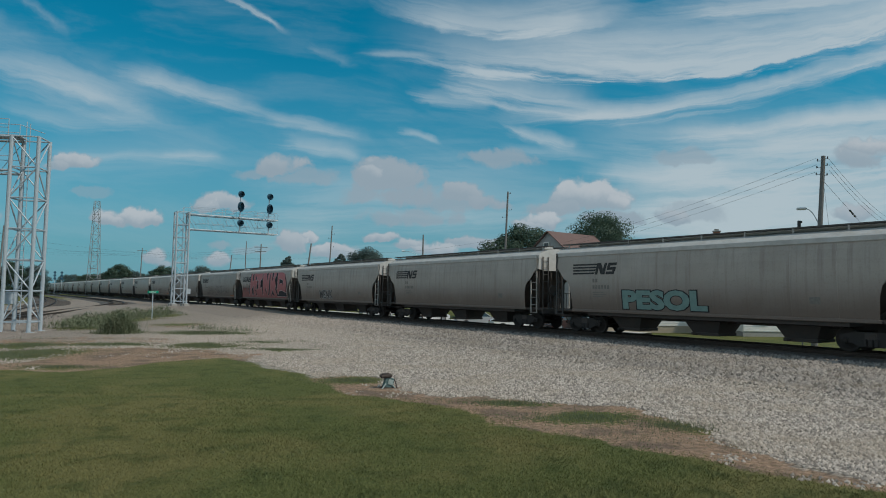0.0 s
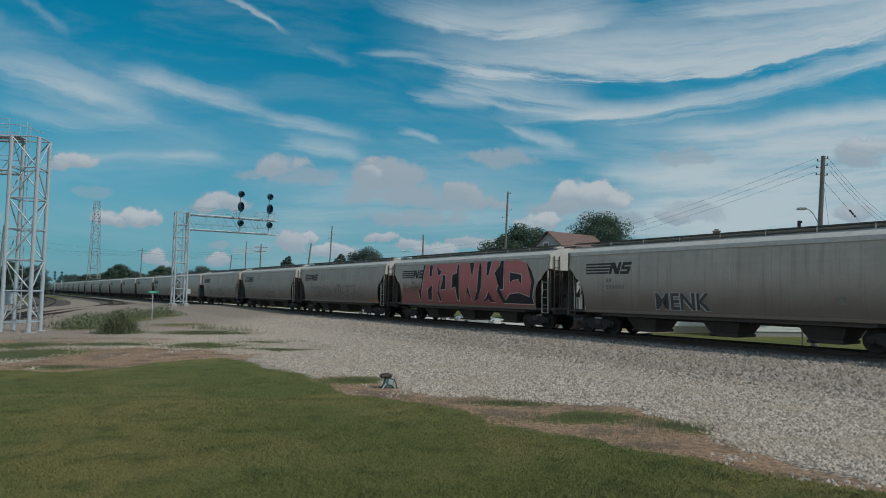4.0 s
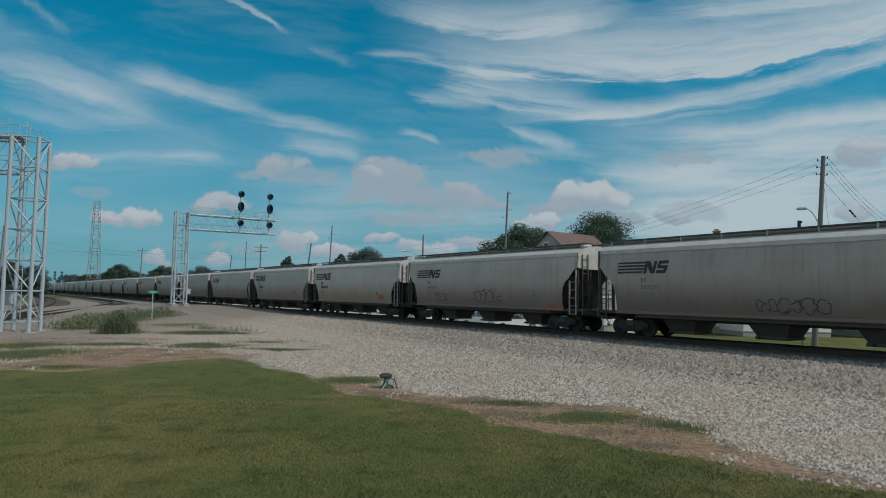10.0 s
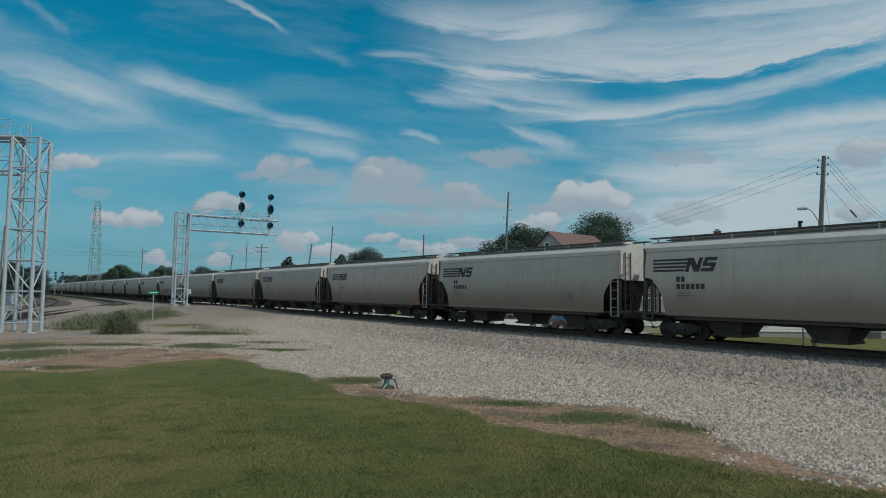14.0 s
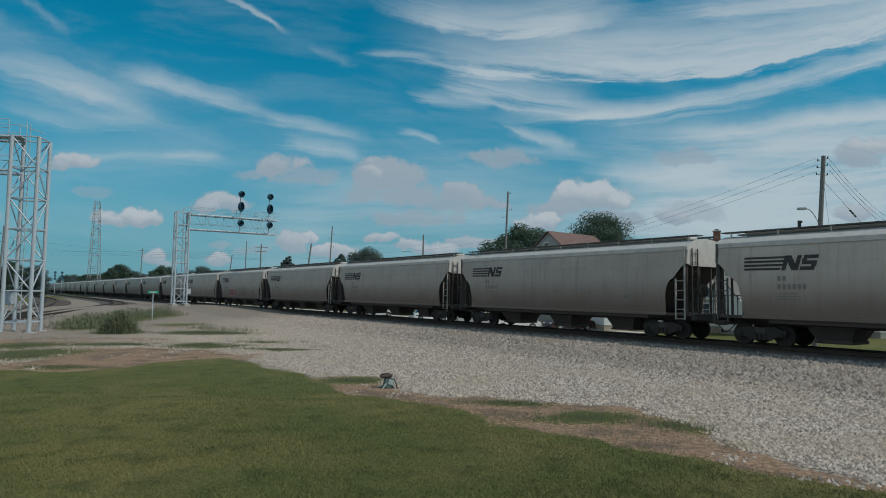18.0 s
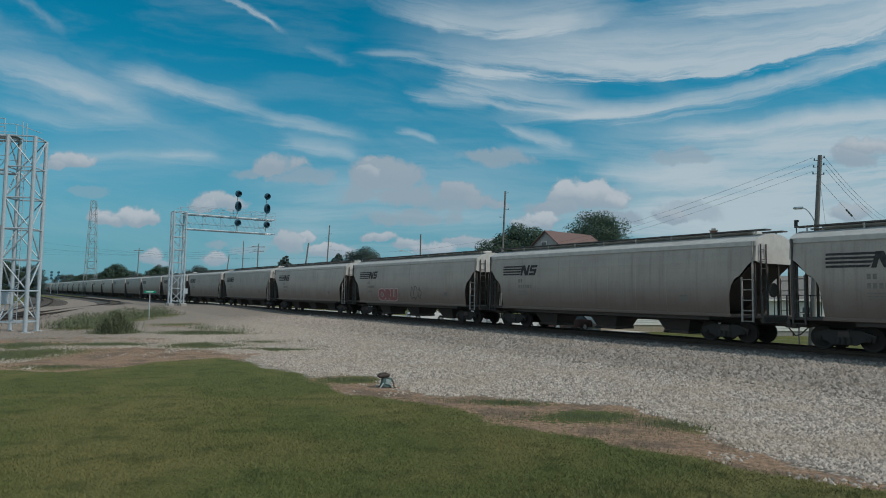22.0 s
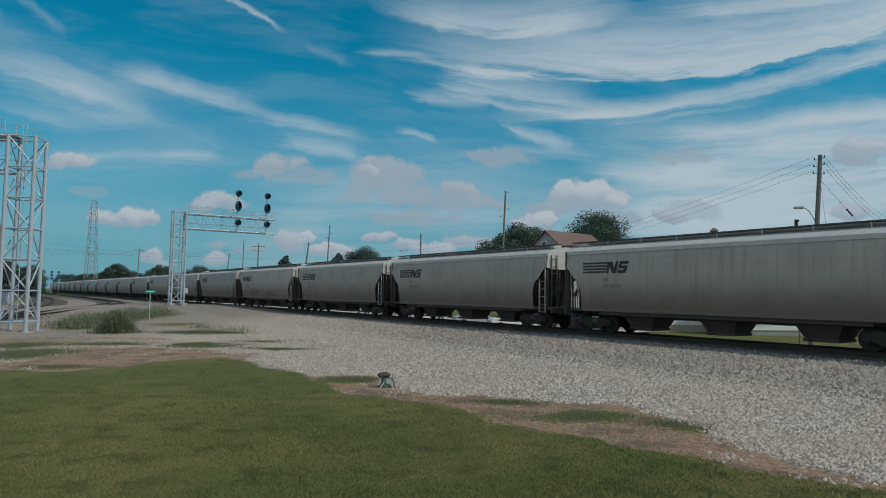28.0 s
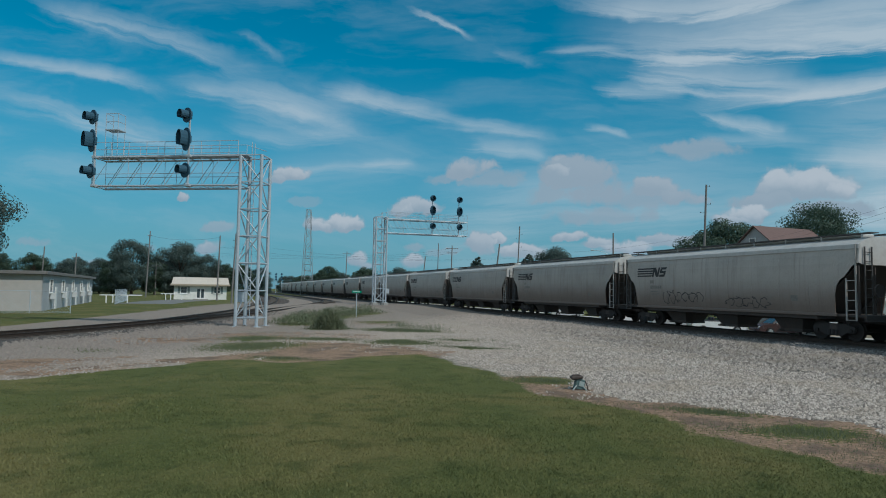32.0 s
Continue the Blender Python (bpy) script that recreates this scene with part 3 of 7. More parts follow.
    col = k.mix(k.span(patch, 0.12, 0.36), col, green)
    cover = k.m("ADD", attr("grass"), k.m("MULTIPLY", k.m("SUBTRACT", fine, 0.5), 0.8))
    cover = k.span(cover, 0.35, 0.65)
    col = k.mix(cover, col, green)
    k.put(bsdf.inputs["Base Color"], col)
    bsdf.inputs["Roughness"].default_value = 0.95
    bsdf.inputs["Specular IOR Level"].default_value = 0.15
    height = k.m("ADD", k.m("MULTIPLY", k.m("SUBTRACT", 1.0, cells[0].outputs["Distance"]), 0.8), k.m("MULTIPLY", blade, 0.7))
    b = k.n("ShaderNodeBump")
    b.inputs["Strength"].default_value, b.inputs["Distance"].default_value = 0.9, 0.05
    k.put(b.inputs["Height"], height)
    k.put(bsdf.inputs["Normal"], b.outputs[0])
    me.materials.append(mat)
    me.shade_smooth()
    ob = new("ground", me)
    tagged(ob, "flat ground of mown lawn, bare soil and pale gravel", "ground", kind="structure")


GRAVEL_A, GRAVEL_B = (0.52, 0.465, 0.405), (0.31, 0.275, 0.238)
GRASS_A, GRASS_B, GRASS_DRY = (0.078, 0.095, 0.029), (0.136, 0.144, 0.050), (0.19, 0.165, 0.066)
build_ground()


def stuff_mesh(name, verts, faces, mat, label, parent=None, category=""):
    """One joined object of very many small pieces, all of the same number of corners."""
    me = bpy.data.meshes.new(name)
    k = faces.shape[1]
    me.vertices.add(len(verts))
    me.vertices.foreach_set("co", np.ascontiguousarray(verts, dtype=np.float32).ravel())
    me.loops.add(faces.size)
    me.loops.foreach_set("vertex_index", np.ascontiguousarray(faces, dtype=np.int32).ravel())
    me.polygons.add(len(faces))
    me.polygons.foreach_set("loop_start", np.arange(0, faces.size, k, dtype=np.int32))
    me.update()
    me.validate()
    me.materials.append(mat)
    ob = new(name, me)
    if parent is not None:
        ob.parent = parent
    return tagged(ob, label, category, kind="stuff")


def scatter_blades(x, y, z, tall, wide, rng, lean=0.5):
    """Thin upright triangles, bent outwards."""
    n = len(x)
    a, b = rng.uniform(0, 6.283, n), rng.uniform(0, 6.283, n)
    px, py = np.cos(a) * wide, np.sin(a) * wide
    tx, ty = np.cos(b) * tall * lean, np.sin(b) * tall * lean
    v = np.stack([np.stack([x - px, y - py, z - 0.01], 1), np.stack([x + px, y + py, z - 0.01], 1), np.stack([x + tx, y + ty, z + tall], 1)], 1).reshape(-1, 3)
    return v, np.arange(3 * n).reshape(-1, 3)


def build_lawn_blades():
    rng = np.random.RandomState(11)
    n = 330000
    r = 6.4 * np.exp(rng.uniform(0, 1, n) * math.log(21.0 / 6.4))
    a = rng.uniform(radians(-40), radians(56), n)
    x, y = -r * np.sin(a), r * np.cos(a)
    keep = lawn_distance(x, y) + 0.22 * wave(x, y, 0.6, 5) + 0.10 * wave(x, y, 0.22, 6) > rng.uniform(-0.3, 0.45, n)
    keep &= rng.uniform(0, 1, n) > smooth01((r - 11.0) / 10.0)
    x, y, r = x[keep], y[keep], r[keep]
    tall = rng.uniform(0.014, 0.036, len(x)) * (1 + 0.4 * wave(x, y, 0.8, 8))
    v, f = scatter_blades(x, y, ground_height(x, y), tall, 0.003 + 0.0004 * r, rng, 0.9)
    stuff_mesh("lawn_grass", v, f, M_GRASS, "short mown lawn grass, olive green with dry yellow patches", category="grass")


def build_weeds():
    rng = np.random.RandomState(12)
    X, Y, T, Wd, Up, Ln = [], [], [], [], [], []
    beds = [(cx, cy, rx * 1.1, ry * 1.1, int(1500 * rx * ry * k + 400), 0.085 if cy < 30 else 0.13) for cx, cy, rx, ry, k in TUFTS if cx > -17.2 or cy < 30]
    beds += [(-16.95, 34.5, 0.75, 0.6, 1100, 1.25), (-16.6, 34.3, 0.5, 0.4, 300, .8), (-20.9, 38.2, 1.5, 1.4, 420, .7), (-22.9, 43, 1.2, 3.4, 600, .8), (-23.8, 50, 1.3, 4.4, 800, .9), (-24.4, 57, 1.3, 2.4, 500, .9), (-12.2, 37.5, 1.6, .6, 120, .42),
             (-14.2, 39, .8, .6, 60, .5), (-7.0, 29.6, 1.6, .5, 60, .26), (-4.9, 27.0, .9, .4, 30, .25), (-28.6, 26, 1.0, 7, 260, .25), (-9.5, 30.6, 1.6, .5, 60, .24), (-18.4, 30.0, 2.0, .5, 90, .14), (-15.0, 30.2, 2.0, .4, 60, .14), (-24, 22, 2.2, 3, 160, .16),
             (-12.6, 42, 3, 3, 90, .2), (-16.0, 28.2, 1.8, .4, 140, .10), (-10.6, 23.8, 2.2, 1.0, 240, .06), (3.2, 11.0, .9, .7, 420, .045), (0.4, 14.3, 1.2, .3, 260, .05), (4.6, 10.4, .5, .5, 160, .05)]
    for cx, cy, rx, ry, n, h in beds:
        n = int(n * (2.6 if h > 0.3 else 1.4))
        X.append(rng.normal(cx, rx * 0.55, n))
        Y.append(rng.normal(cy, ry * 0.55, n))
        leafy = (rng.uniform(0, 1, n) < (0.7 if h > 0.6 else 0.0))
        T.append(np.where(leafy, rng.uniform(0.08, 0.2, n), h * rng.uniform(0.4, 1.0, n)))
        spread = np.exp(-(((X[-1] - cx) / rx) ** 2 + ((Y[-1] - cy) / ry) ** 2))
        Up.append(np.where(leafy, h * spread * rng.uniform(0.1, 0.95, n), 0.0))
        Ln.append(np.where(leafy, 1.3, 0.45))
        Wd.append(np.where(leafy, 0.022, 0.005 + 0.006 * h))
    x, y, t, wd, up, lean = (np.concatenate(q) for q in (X, Y, T, Wd, Up, Ln))
    v, f = scatter_blades(x, y, ground_height(x, y) + up, t, wd, rng, lean)
    stuff_mesh("weeds", v, f, M_WEED, "ragged green weeds growing through the gravel", category="weeds")


def stones(x, y, z, size, rng):
    """Low irregular five-cornered stones."""
    n = len(x)
    base = np.array([(1, 0, 0), (0.25, 0.9, 0), (-0.8, 0.55, 0), (-0.75, -0.6, 0), (0.3, -0.95, 0), (0.05, 0.0, 0.95)])
    tri = np.array([(0, 1, 5), (1, 2, 5), (2, 3, 5), (3, 4, 5), (4, 0, 5)])
    jit = base[None] * rng.uniform(0.6, 1.25, (n, 6, 1)) + np.concatenate([rng.uniform(-0.25, 0.25, (n, 6, 2)), rng.uniform(-0.12, 0.12, (n, 6, 1))], 2)
    a = rng.uniform(0, 6.283, n)
    c, s = np.cos(a)[:, None], np.sin(a)[:, None]
    p = np.stack([jit[..., 0] * c - jit[..., 1] * s, jit[..., 0] * s + jit[..., 1] * c, jit[..., 2]], -1) * size[:, None, None]
    p[..., 0] += x[:, None]
    p[..., 1] += y[:, None]
    p[..., 2] += z[:, None]
    f = (np.arange(n)[:, None, None] * 6 + tri[None]).reshape(-1, 3)
    return p.reshape(-1, 3), f


def stone_material():
    mat = bpy.data.materials.new("crushed_limestone")
    mat.use_nodes = True
    k = Nodes(mat.node_tree)
    bsdf = mat.node_tree.nodes["Principled BSDF"]
    geo = k.n("ShaderNodeNewGeometry")
    col = k.mix(geo.outputs["Random Per Island"], STONE_A, STONE_B)
    col = k.mix(k.m("MULTIPLY", k.span(k.noise(geo.outputs["Position"], 60.0, 3.0), 0.4, 0.7), 0.35), col, (0.30, 0.26, 0.22))
    col = k.mix(k.m("MULTIPLY", k.span(k.noise(geo.outputs["Position"], 0.45, 5.0, 0.6), 0.42, 0.66), 0.5), col, (0.33, 0.275, 0.21))
    across = k.v("DOT_PRODUCT", geo.outputs["Position"], tuple(NR))
    east = k.n("ShaderNodeSeparateXYZ")
    k.put(east.inputs[0], geo.outputs["Position"])
    col = k.mix(k.span(east.outputs[0], 2.0, -12.0, 0.0, 0.55), col, (0.42, 0.355, 0.305))
    col = k.mix(k.span(east.outputs[0], -11.0, -19.0, 0.0, 0.72), col, (0.185, 0.16, 0.142))
    col = k.mix(k.m("MULTIPLY", k.span(east.outputs[0], -16.0, 2.0, 0.25, 1.0), k.span(across, 15.9, 17.3)), col, (0.68, 0.69, 0.70), "MULTIPLY")     # greyer ballast towards the rails
    k.put(bsdf.inputs["Base Color"], col)
    bsdf.inputs["Roughness"].default_value = 0.95
    return mat


STONE_A, STONE_B = (0.60, 0.535, 0.475), (0.11, 0.098, 0.088)
M_STONE = stone_material()


def build_gravel():
    rng = np.random.RandomState(13)
    n = 380000
    r = 7.0 * np.exp(rng.uniform(0, 1, n) * math.log(64.0 / 7.0))
    a = rng.uniform(radians(-40), radians(50), n)
    x, y = -r * np.sin(a), r * np.cos(a)
    d = lawn_distance(x, y)
    across = x * NR.x + y * NR.y
    bare = wave(x, y, 1.8, 21)
    keep = (d < -0.05 + 0.3 * bare) & (across < MID - 2.2) & (x > -23.4 - 0.3 * np.clip(y - 20, 0, 300)) & (rng.uniform(0, 1, n) < np.clip(0.6 - 0.25 * d + 0.25 * bare, 0.2, 1.0))
    _, soil, tuft = ground_masks(x, y)
    keep &= rng.uniform(0, 1, n) < np.where(x < -18.5 - 0.15 * np.clip(y - 20, 0, 100), 0.85, np.clip(1.0 + (x + 13) / 9, 0.3, 1.0))
    keep &= rng.uniform(0, 1, n) > np.maximum(1.6 * soil, 2.2 * tuft) - 0.22 * (1 + wave(x, y, 0.3, 44))
    keep &= rng.uniform(0, 1, n) > np.clip((r - 34) / 36, 0, 0.9)
    x, y, r = x[keep], y[keep], r[keep]
    coarse = np.maximum(np.clip((x * NR.x + y * NR.y - 16.0) / 1.5, 0, 1), 1.1 * np.clip((-x - 18.0 - 0.15 * np.clip(y - 20, 0, 100)) / 1.5, 0, 1))
    size = rng.uniform(0.014, 0.040, len(x)) * (1 + 0.008 * r) * (1 + 1.4 * coarse)
    v, f = stones(x, y, ground_height(x, y), size, rng)
    stuff_mesh("gravel", v, f, M_STONE, "loose pale crushed limestone gravel", category="gravel")


# ---------------------------------------------------------------- tracks
def freight_point(s, lat=0.0, z=0.0):
    return Vector((DR.x * s + NR.x * (MID + lat), DR.y * s + NR.y * (MID + lat), z))


def catmull(points, step):
    pts = [Vector((x, y, 0)) for x, y in points]
    pts = [2 * pts[0] - pts[1]] + pts + [2 * pts[-1] - pts[-2]]
    raw = []
    for a, b, c, d in zip(pts, pts[1:], pts[2:], pts[3:]):
        for i in range(40):
            t = i / 40
            raw.append(0.5 * ((2 * b) + (c - a) * t + (2 * a - 5 * b + 4 * c - d) * t * t + (3 * b - a - 3 * c + d) * t ** 3))
    raw.append(pts[-2])
    out, carry = [raw[0]], 0.0
    for a, b in zip(raw, raw[1:]):
        seg = (b - a).length
        while carry + seg >= step:
            a = a + (b - a) * ((step - carry) / seg)
            out.append(a)
            seg = (b - a).length
            carry = 0.0
        carry += seg
    return out


def sweep(pts, profile, closed=True):
    """Sweep a (lateral, height) outline along points on the ground."""
    me, n = Mesh(), len(profile)
    for i, p in enumerate(pts):
        d = (pts[min(i + 1, len(pts) - 1)] - pts[max(i - 1, 0)]).normalized()
        side = Vector((d.y, -d.x, 0))
        me.v += [tuple(p + side * a + Vector((0, 0, h))) for a, h in profile]
    for i in range(len(pts) - 1):
        for j in range(n if closed else n - 1):
            k = (j + 1) % n
            me.f.append((i * n + j, i * n + k, (i + 1) * n + k, (i + 1) * n + j))
    return me


RAIL_SHAPE = [(-0.07, -0.17), (0.07, -0.17), (0.07, -0.155), (0.012, -0.13), (0.012, -0.045), (0.036, -0.03), (0.036, -0.004), (0.03, 0.0), (-0.03, 0.0), (-0.036, -0.004), (-0.036, -0.03),
              (-0.012, -0.045), (-0.012, -0.13), (-0.07, -0.155)]
TIE_MESH = Mesh().box((0, 0, 0), (0.22, 2.6, 0.17), cut=0.015)
TIE_DATA = TIE_MESH.data("tie", M_TIE)


def build_track(name, pts, label, near, bed, seed):
    track = thing(name, Matrix(), label, "railway track", kind="structure")
    part("ballast_bed", sweep(pts, bed, closed=False), M_BALLAST_SHADED, track, "grey crushed stone ballast bed")
    for off in (-0.7525, 0.7525):
        part("rail", sweep(pts, [(a + off, h + RAIL) for a, h in RAIL_SHAPE]), M_RAIL, track, "rusty steel rail with a worn bright head")
    ties = catmull([(p.x, p.y) for p in pts], 0.53)
    order = sorted(range(1, len(ties) - 1), key=lambda i: (ties[i] - Vector(near)).length)
    rest = Mesh()
    for rank, i in enumerate(order):
        d = ties[i + 1] - ties[i - 1]
        m = Matrix.Translation(ties[i] + Vector((0, 0, RAIL - 0.17 - 0.085 + 0.004))) @ Matrix.Rotation(math.atan2(d.y, d.x), 4, "Z")
        if rank < 150:
            part("tie", TIE_DATA, None, track, at=m)
        elif rank < 900:
            rest.add([m @ Vector(v) for v in TIE_MESH.v], TIE_MESH.f)
    if rest.v:
        tagged(part("far_ties", rest, M_TIE, track), "weathered wooden ties", kind="stuff")
    rng = np.random.RandomState(seed)
    cand = [p for p in pts if (p - Vector(near)).length < 70]
    idx = rng.randint(0, len(cand) - 1, 16000)
    a = np.array([tuple(p) for p in cand])
    p, q = a[idx], a[idx + 1]
    t = rng.uniform(0, 1, (len(idx), 1))
    c, d = p + (q - p) * t, q - p
    d = d / np.linalg.norm(d, axis=1, keepdims=True)
    lat = rng.uniform(-2.9, 2.9, len(idx))
    bx, bz = zip(*sorted(bed))
    h = np.interp(lat, bx, bz)
    x, y = c[:, 0] + d[:, 1] * lat, c[:, 1] - d[:, 0] * lat
    v, f = stones(x, y, h, rng.uniform(0.03, 0.06, len(idx)), rng)
    stuff_mesh("ballast_stones", v, f, M_BALLAST_SHADED, "loose grey ballast stones", parent=track)
    return track


BED = [(-3.3, -0.05), (-2.0, RAIL - 0.21), (-1.2, RAIL - 0.19), (1.2, RAIL - 0.19), (2.0, RAIL - 0.21), (3.3, -0.05)]
freight_line = [freight_point(s) for s in np.arange(-620, 61, 4.0)]
curve_pts = [(-31, -60), (-26.6, -20), (-25.3, 5), (-25.4, 21), (-26.8, 31), (-30.3, 45), (-35.6, 62), (-49.3, 100), (-66.2, 128), (-88, 160), (-123, 210.5), (-190, 307), (-300, 466)]
inner_pts = [(-27.8, 34.5), (-31.9, 45.5), (-37.4, 58), (-45.6, 74), (-57, 95), (-74, 124), (-94.6, 155), (-130, 206), (-197, 303), (-307, 462)]


def build_tracks():
    build_track("freight_track", freight_line, "straight ballasted railway track under the freight train", (10, 30, 0), BED, 31)
    build_track("curved_track", catmull(curve_pts, 2.0), "railway track curving off past the signal mast", (-27, 25, 0), BED, 32)
    build_track("siding_track", catmull(inner_pts, 2.0), "second railway track curving beside the first", (-40, 55, 0), BED, 33)


build_tracks()
build_lawn_blades()
build_weeds()
build_gravel()

# ---------------------------------------------------------------- freight cars
def car_paint(name, colour, second, grime, streak=0.55):
    """Old grey car paint with seams, vertical rust and soot runs and dust from below."""
    mat = bpy.data.materials.new(name)
    mat.use_nodes = True
    k = Nodes(mat.node_tree)
    bsdf = mat.node_tree.nodes["Principled BSDF"]
    obj = k.n("ShaderNodeTexCoord").outputs["Object"]
    info = k.n("ShaderNodeObjectInfo")
    shift = k.n("ShaderNodeCombineXYZ")
    k.put(shift.inputs[0], k.m("MULTIPLY", info.outputs["Random"], 91.0))
    vec = k.v("ADD", obj, shift.outputs[0])
    cloud = k.noise(vec, 0.55, 4.0, 0.6)
    runs = k.noise(k.v("MULTIPLY", vec, (5.0, 1.0, 0.22)), 1.0, 5.0, 0.65)
    fine = k.noise(vec, 14.0, 4.0, 0.6)
    col = k.mix(k.span(cloud, 0.3, 0.7), colour, second)
    col = k.mix(k.m("MULTIPLY", k.span(runs, 0.48, 0.75), streak), col, grime)
    col = k.mix(k.m("MULTIPLY", k.span(fine, 0.5, 0.8), 0.25), col, grime)
    sep = k.n("ShaderNodeSeparateXYZ")
    k.put(sep.inputs[0], obj)
    dust = k.m("ADD", sep.outputs[2], k.m("MULTIPLY", k.m("SUBTRACT", cloud, 0.5), 1.6))
    col = k.mix(k.span(dust, 3.2, 1.3, 0.0, 0.85), col, tuple(0.9 * c for c in grime))
    hsv = k.n("ShaderNodeHueSaturation")
    k.put(hsv.inputs["Value"], k.span(info.outputs["Random"], 0, 1, 0.88, 1.1, False))
    k.put(hsv.inputs["Color"], col)
    k.put(bsdf.inputs["Base Color"], hsv.outputs[0])
    k.put(bsdf.inputs["Roughness"], k.span(fine, 0.3, 0.7, 0.42, 0.62))
    bsdf.inputs["Specular IOR Level"].default_value = 0.45
    b = k.n("ShaderNodeBump")
    b.inputs["Strength"].default_value, b.inputs["Distance"].default_value = 0.35, 0.03
    k.put(b.inputs["Height"], k.noise(vec, 1.3, 3.0, 0.5))
    k.put(bsdf.inputs["Normal"], b.outputs[0])
    MATS[name] = mat
    return mat


M_CAR = car_paint("grey_car_paint", (0.47, 0.435, 0.395), (0.39, 0.355, 0.32), (0.17, 0.122, 0.098), 0.36)
M_CARW = car_paint("pale_car_paint", (0.49, 0.475, 0.44), (0.43, 0.415, 0.38), (0.26, 0.19, 0.14), 0.28)
M_CHORD = material("pale_top_chord_paint", (0.55, 0.545, 0.53), (0.40, 0.38, 0.36), rough=0.6, scale=2.5)
M_ROOF = material("pale_roof_paint", (0.50, 0.50, 0.485), (0.38, 0.37, 0.355), rough=0.6, scale=2.5, stain=(0.3, 0.26, 0.22), stain_amount=0.35)
M_LADDER = material("worn_grey_ladder_paint", (0.40, 0.385, 0.36), (0.24, 0.21, 0.185), rough=0.7, scale=8)
M_GRATE = material("running_board_grating", (0.11, 0.108, 0.105), (0.065, 0.06, 0.056), rough=0.7, metal=0.3)
M_LOGO = material("faded_black_stencil", (0.035, 0.035, 0.038), (0.10, 0.10, 0.10), rough=0.7, scale=7, amount=0.5)
M_STENCIL = material("worn_grey_stencil", (0.20, 0.19, 0.175), (0.30, 0.285, 0.26), rough=0.8, scale=9)
M_DARKINK = material("black_stencil_ink", (0.05, 0.05, 0.05), (0.10, 0.10, 0.098), rough=0.75, scale=8)
M_ORANGE = material("faded_orange_paint", (0.42, 0.15, 0.06), (0.3, 0.13, 0.07), rough=0.8)
M_RED = car_paint("red_spray_paint", (0.56, 0.20, 0.20), (0.50, 0.145, 0.15), (0.30, 0.09, 0.085), 0.25)
M_SCRAWL = material("thin_black_spray", (0.06, 0.058, 0.06), (0.15, 0.14, 0.13), rough=0.75, scale=6, amount=0.6)


def wash_material():
    """Thin red spray that fades out upwards and in patches."""
    mat = bpy.data.materials.new("washed_red_paint")
    mat.use_nodes = True
    k = Nodes(mat.node_tree)
    bsdf = mat.node_tree.nodes["Principled BSDF"]
    obj = k.n("ShaderNodeTexCoord").outputs["Object"]
    sep = k.n("ShaderNodeSeparateXYZ")
    k.put(sep.inputs[0], obj)
    cloud = k.noise(obj, 1.4, 4.0, 0.6)
    col = k.mix(k.span(cloud, 0.3, 0.7), (0.40, 0.14, 0.125), (0.30, 0.16, 0.14))
    k.put(bsdf.inputs["Base Color"], col)
    k.put(bsdf.inputs["Alpha"], k.span(k.m("ADD", sep.outputs[2], k.m("MULTIPLY", k.m("SUBTRACT", cloud, 0.5), 0.9)), 2.95, 2.0, 0.0, 0.85))
    bsdf.inputs["Roughness"].default_value = 0.8
    return mat


M_PINK = wash_material()
M_TEAL = material("pale_teal_spray_paint", (0.22, 0.345, 0.325), (0.15, 0.26, 0.25), rough=0.7, scale=3)
M_OUTLINE = material("black_spray_outline", (0.025, 0.025, 0.03), (0.05, 0.05, 0.055), rough=0.7)
M_SILVER = material("silver_spray_paint", (0.42, 0.42, 0.42), (0.3, 0.3, 0.3), rough=0.6)
M_PALEPINK = material("pale_pink_spray_paint", (0.58, 0.45, 0.44), (0.45, 0.36, 0.35), rough=0.7)
M_DULLRED = material("dull_red_spray_paint", (0.30, 0.12, 0.12), (0.32, 0.20, 0.19), rough=0.75, scale=4)

# darker than the underframe so the truck frames look shaded by the car
M_TRUCK_SHADED = material("shaded_cast_truck_steel", (0.050, 0.047, 0.046), (0.065, 0.058, 0.054), rough=0.95, scale=6, bump=0.2)
CAR_Y = [(1.20, 1.46), (1.6, 1.52), (2.2, 1.585), (2.9, 1.60), (3.5, 1.585), (4.0, 1.53), (4.30, 1.46)]     # height, half width


def half_width(z):
    return float(np.interp(z, [a for a, _ in CAR_Y], [b for _, b in CAR_Y]))


CUT_HIGH = ((0.0, 3.52), (0.10, 3.52), (0.30, 3.36), (0.50, 3.12), (0.66, 2.92), (0.90, 2.78), (1.08, 2.52), (1.18, 2.10), (1.22, 1.60), (1.25, 1.22))     # weathered cars
CUT_LOW = ((0.0, 2.90), (0.30, 2.90), (0.40, 2.88), (0.50, 2.82), (0.66, 2.66), (0.90, 2.36), (1.00, 2.20), (1.08, 2.02), (1.13, 1.80), (1.18, 1.22))     # pale pair


def side_bottom(x, hb, cut):
    """Lower edge of the side sheet: level sill, then a cut-out towards each end."""
    return float(np.interp(hb - abs(x), [c[0] for c in cut], [c[1] for c in cut]))


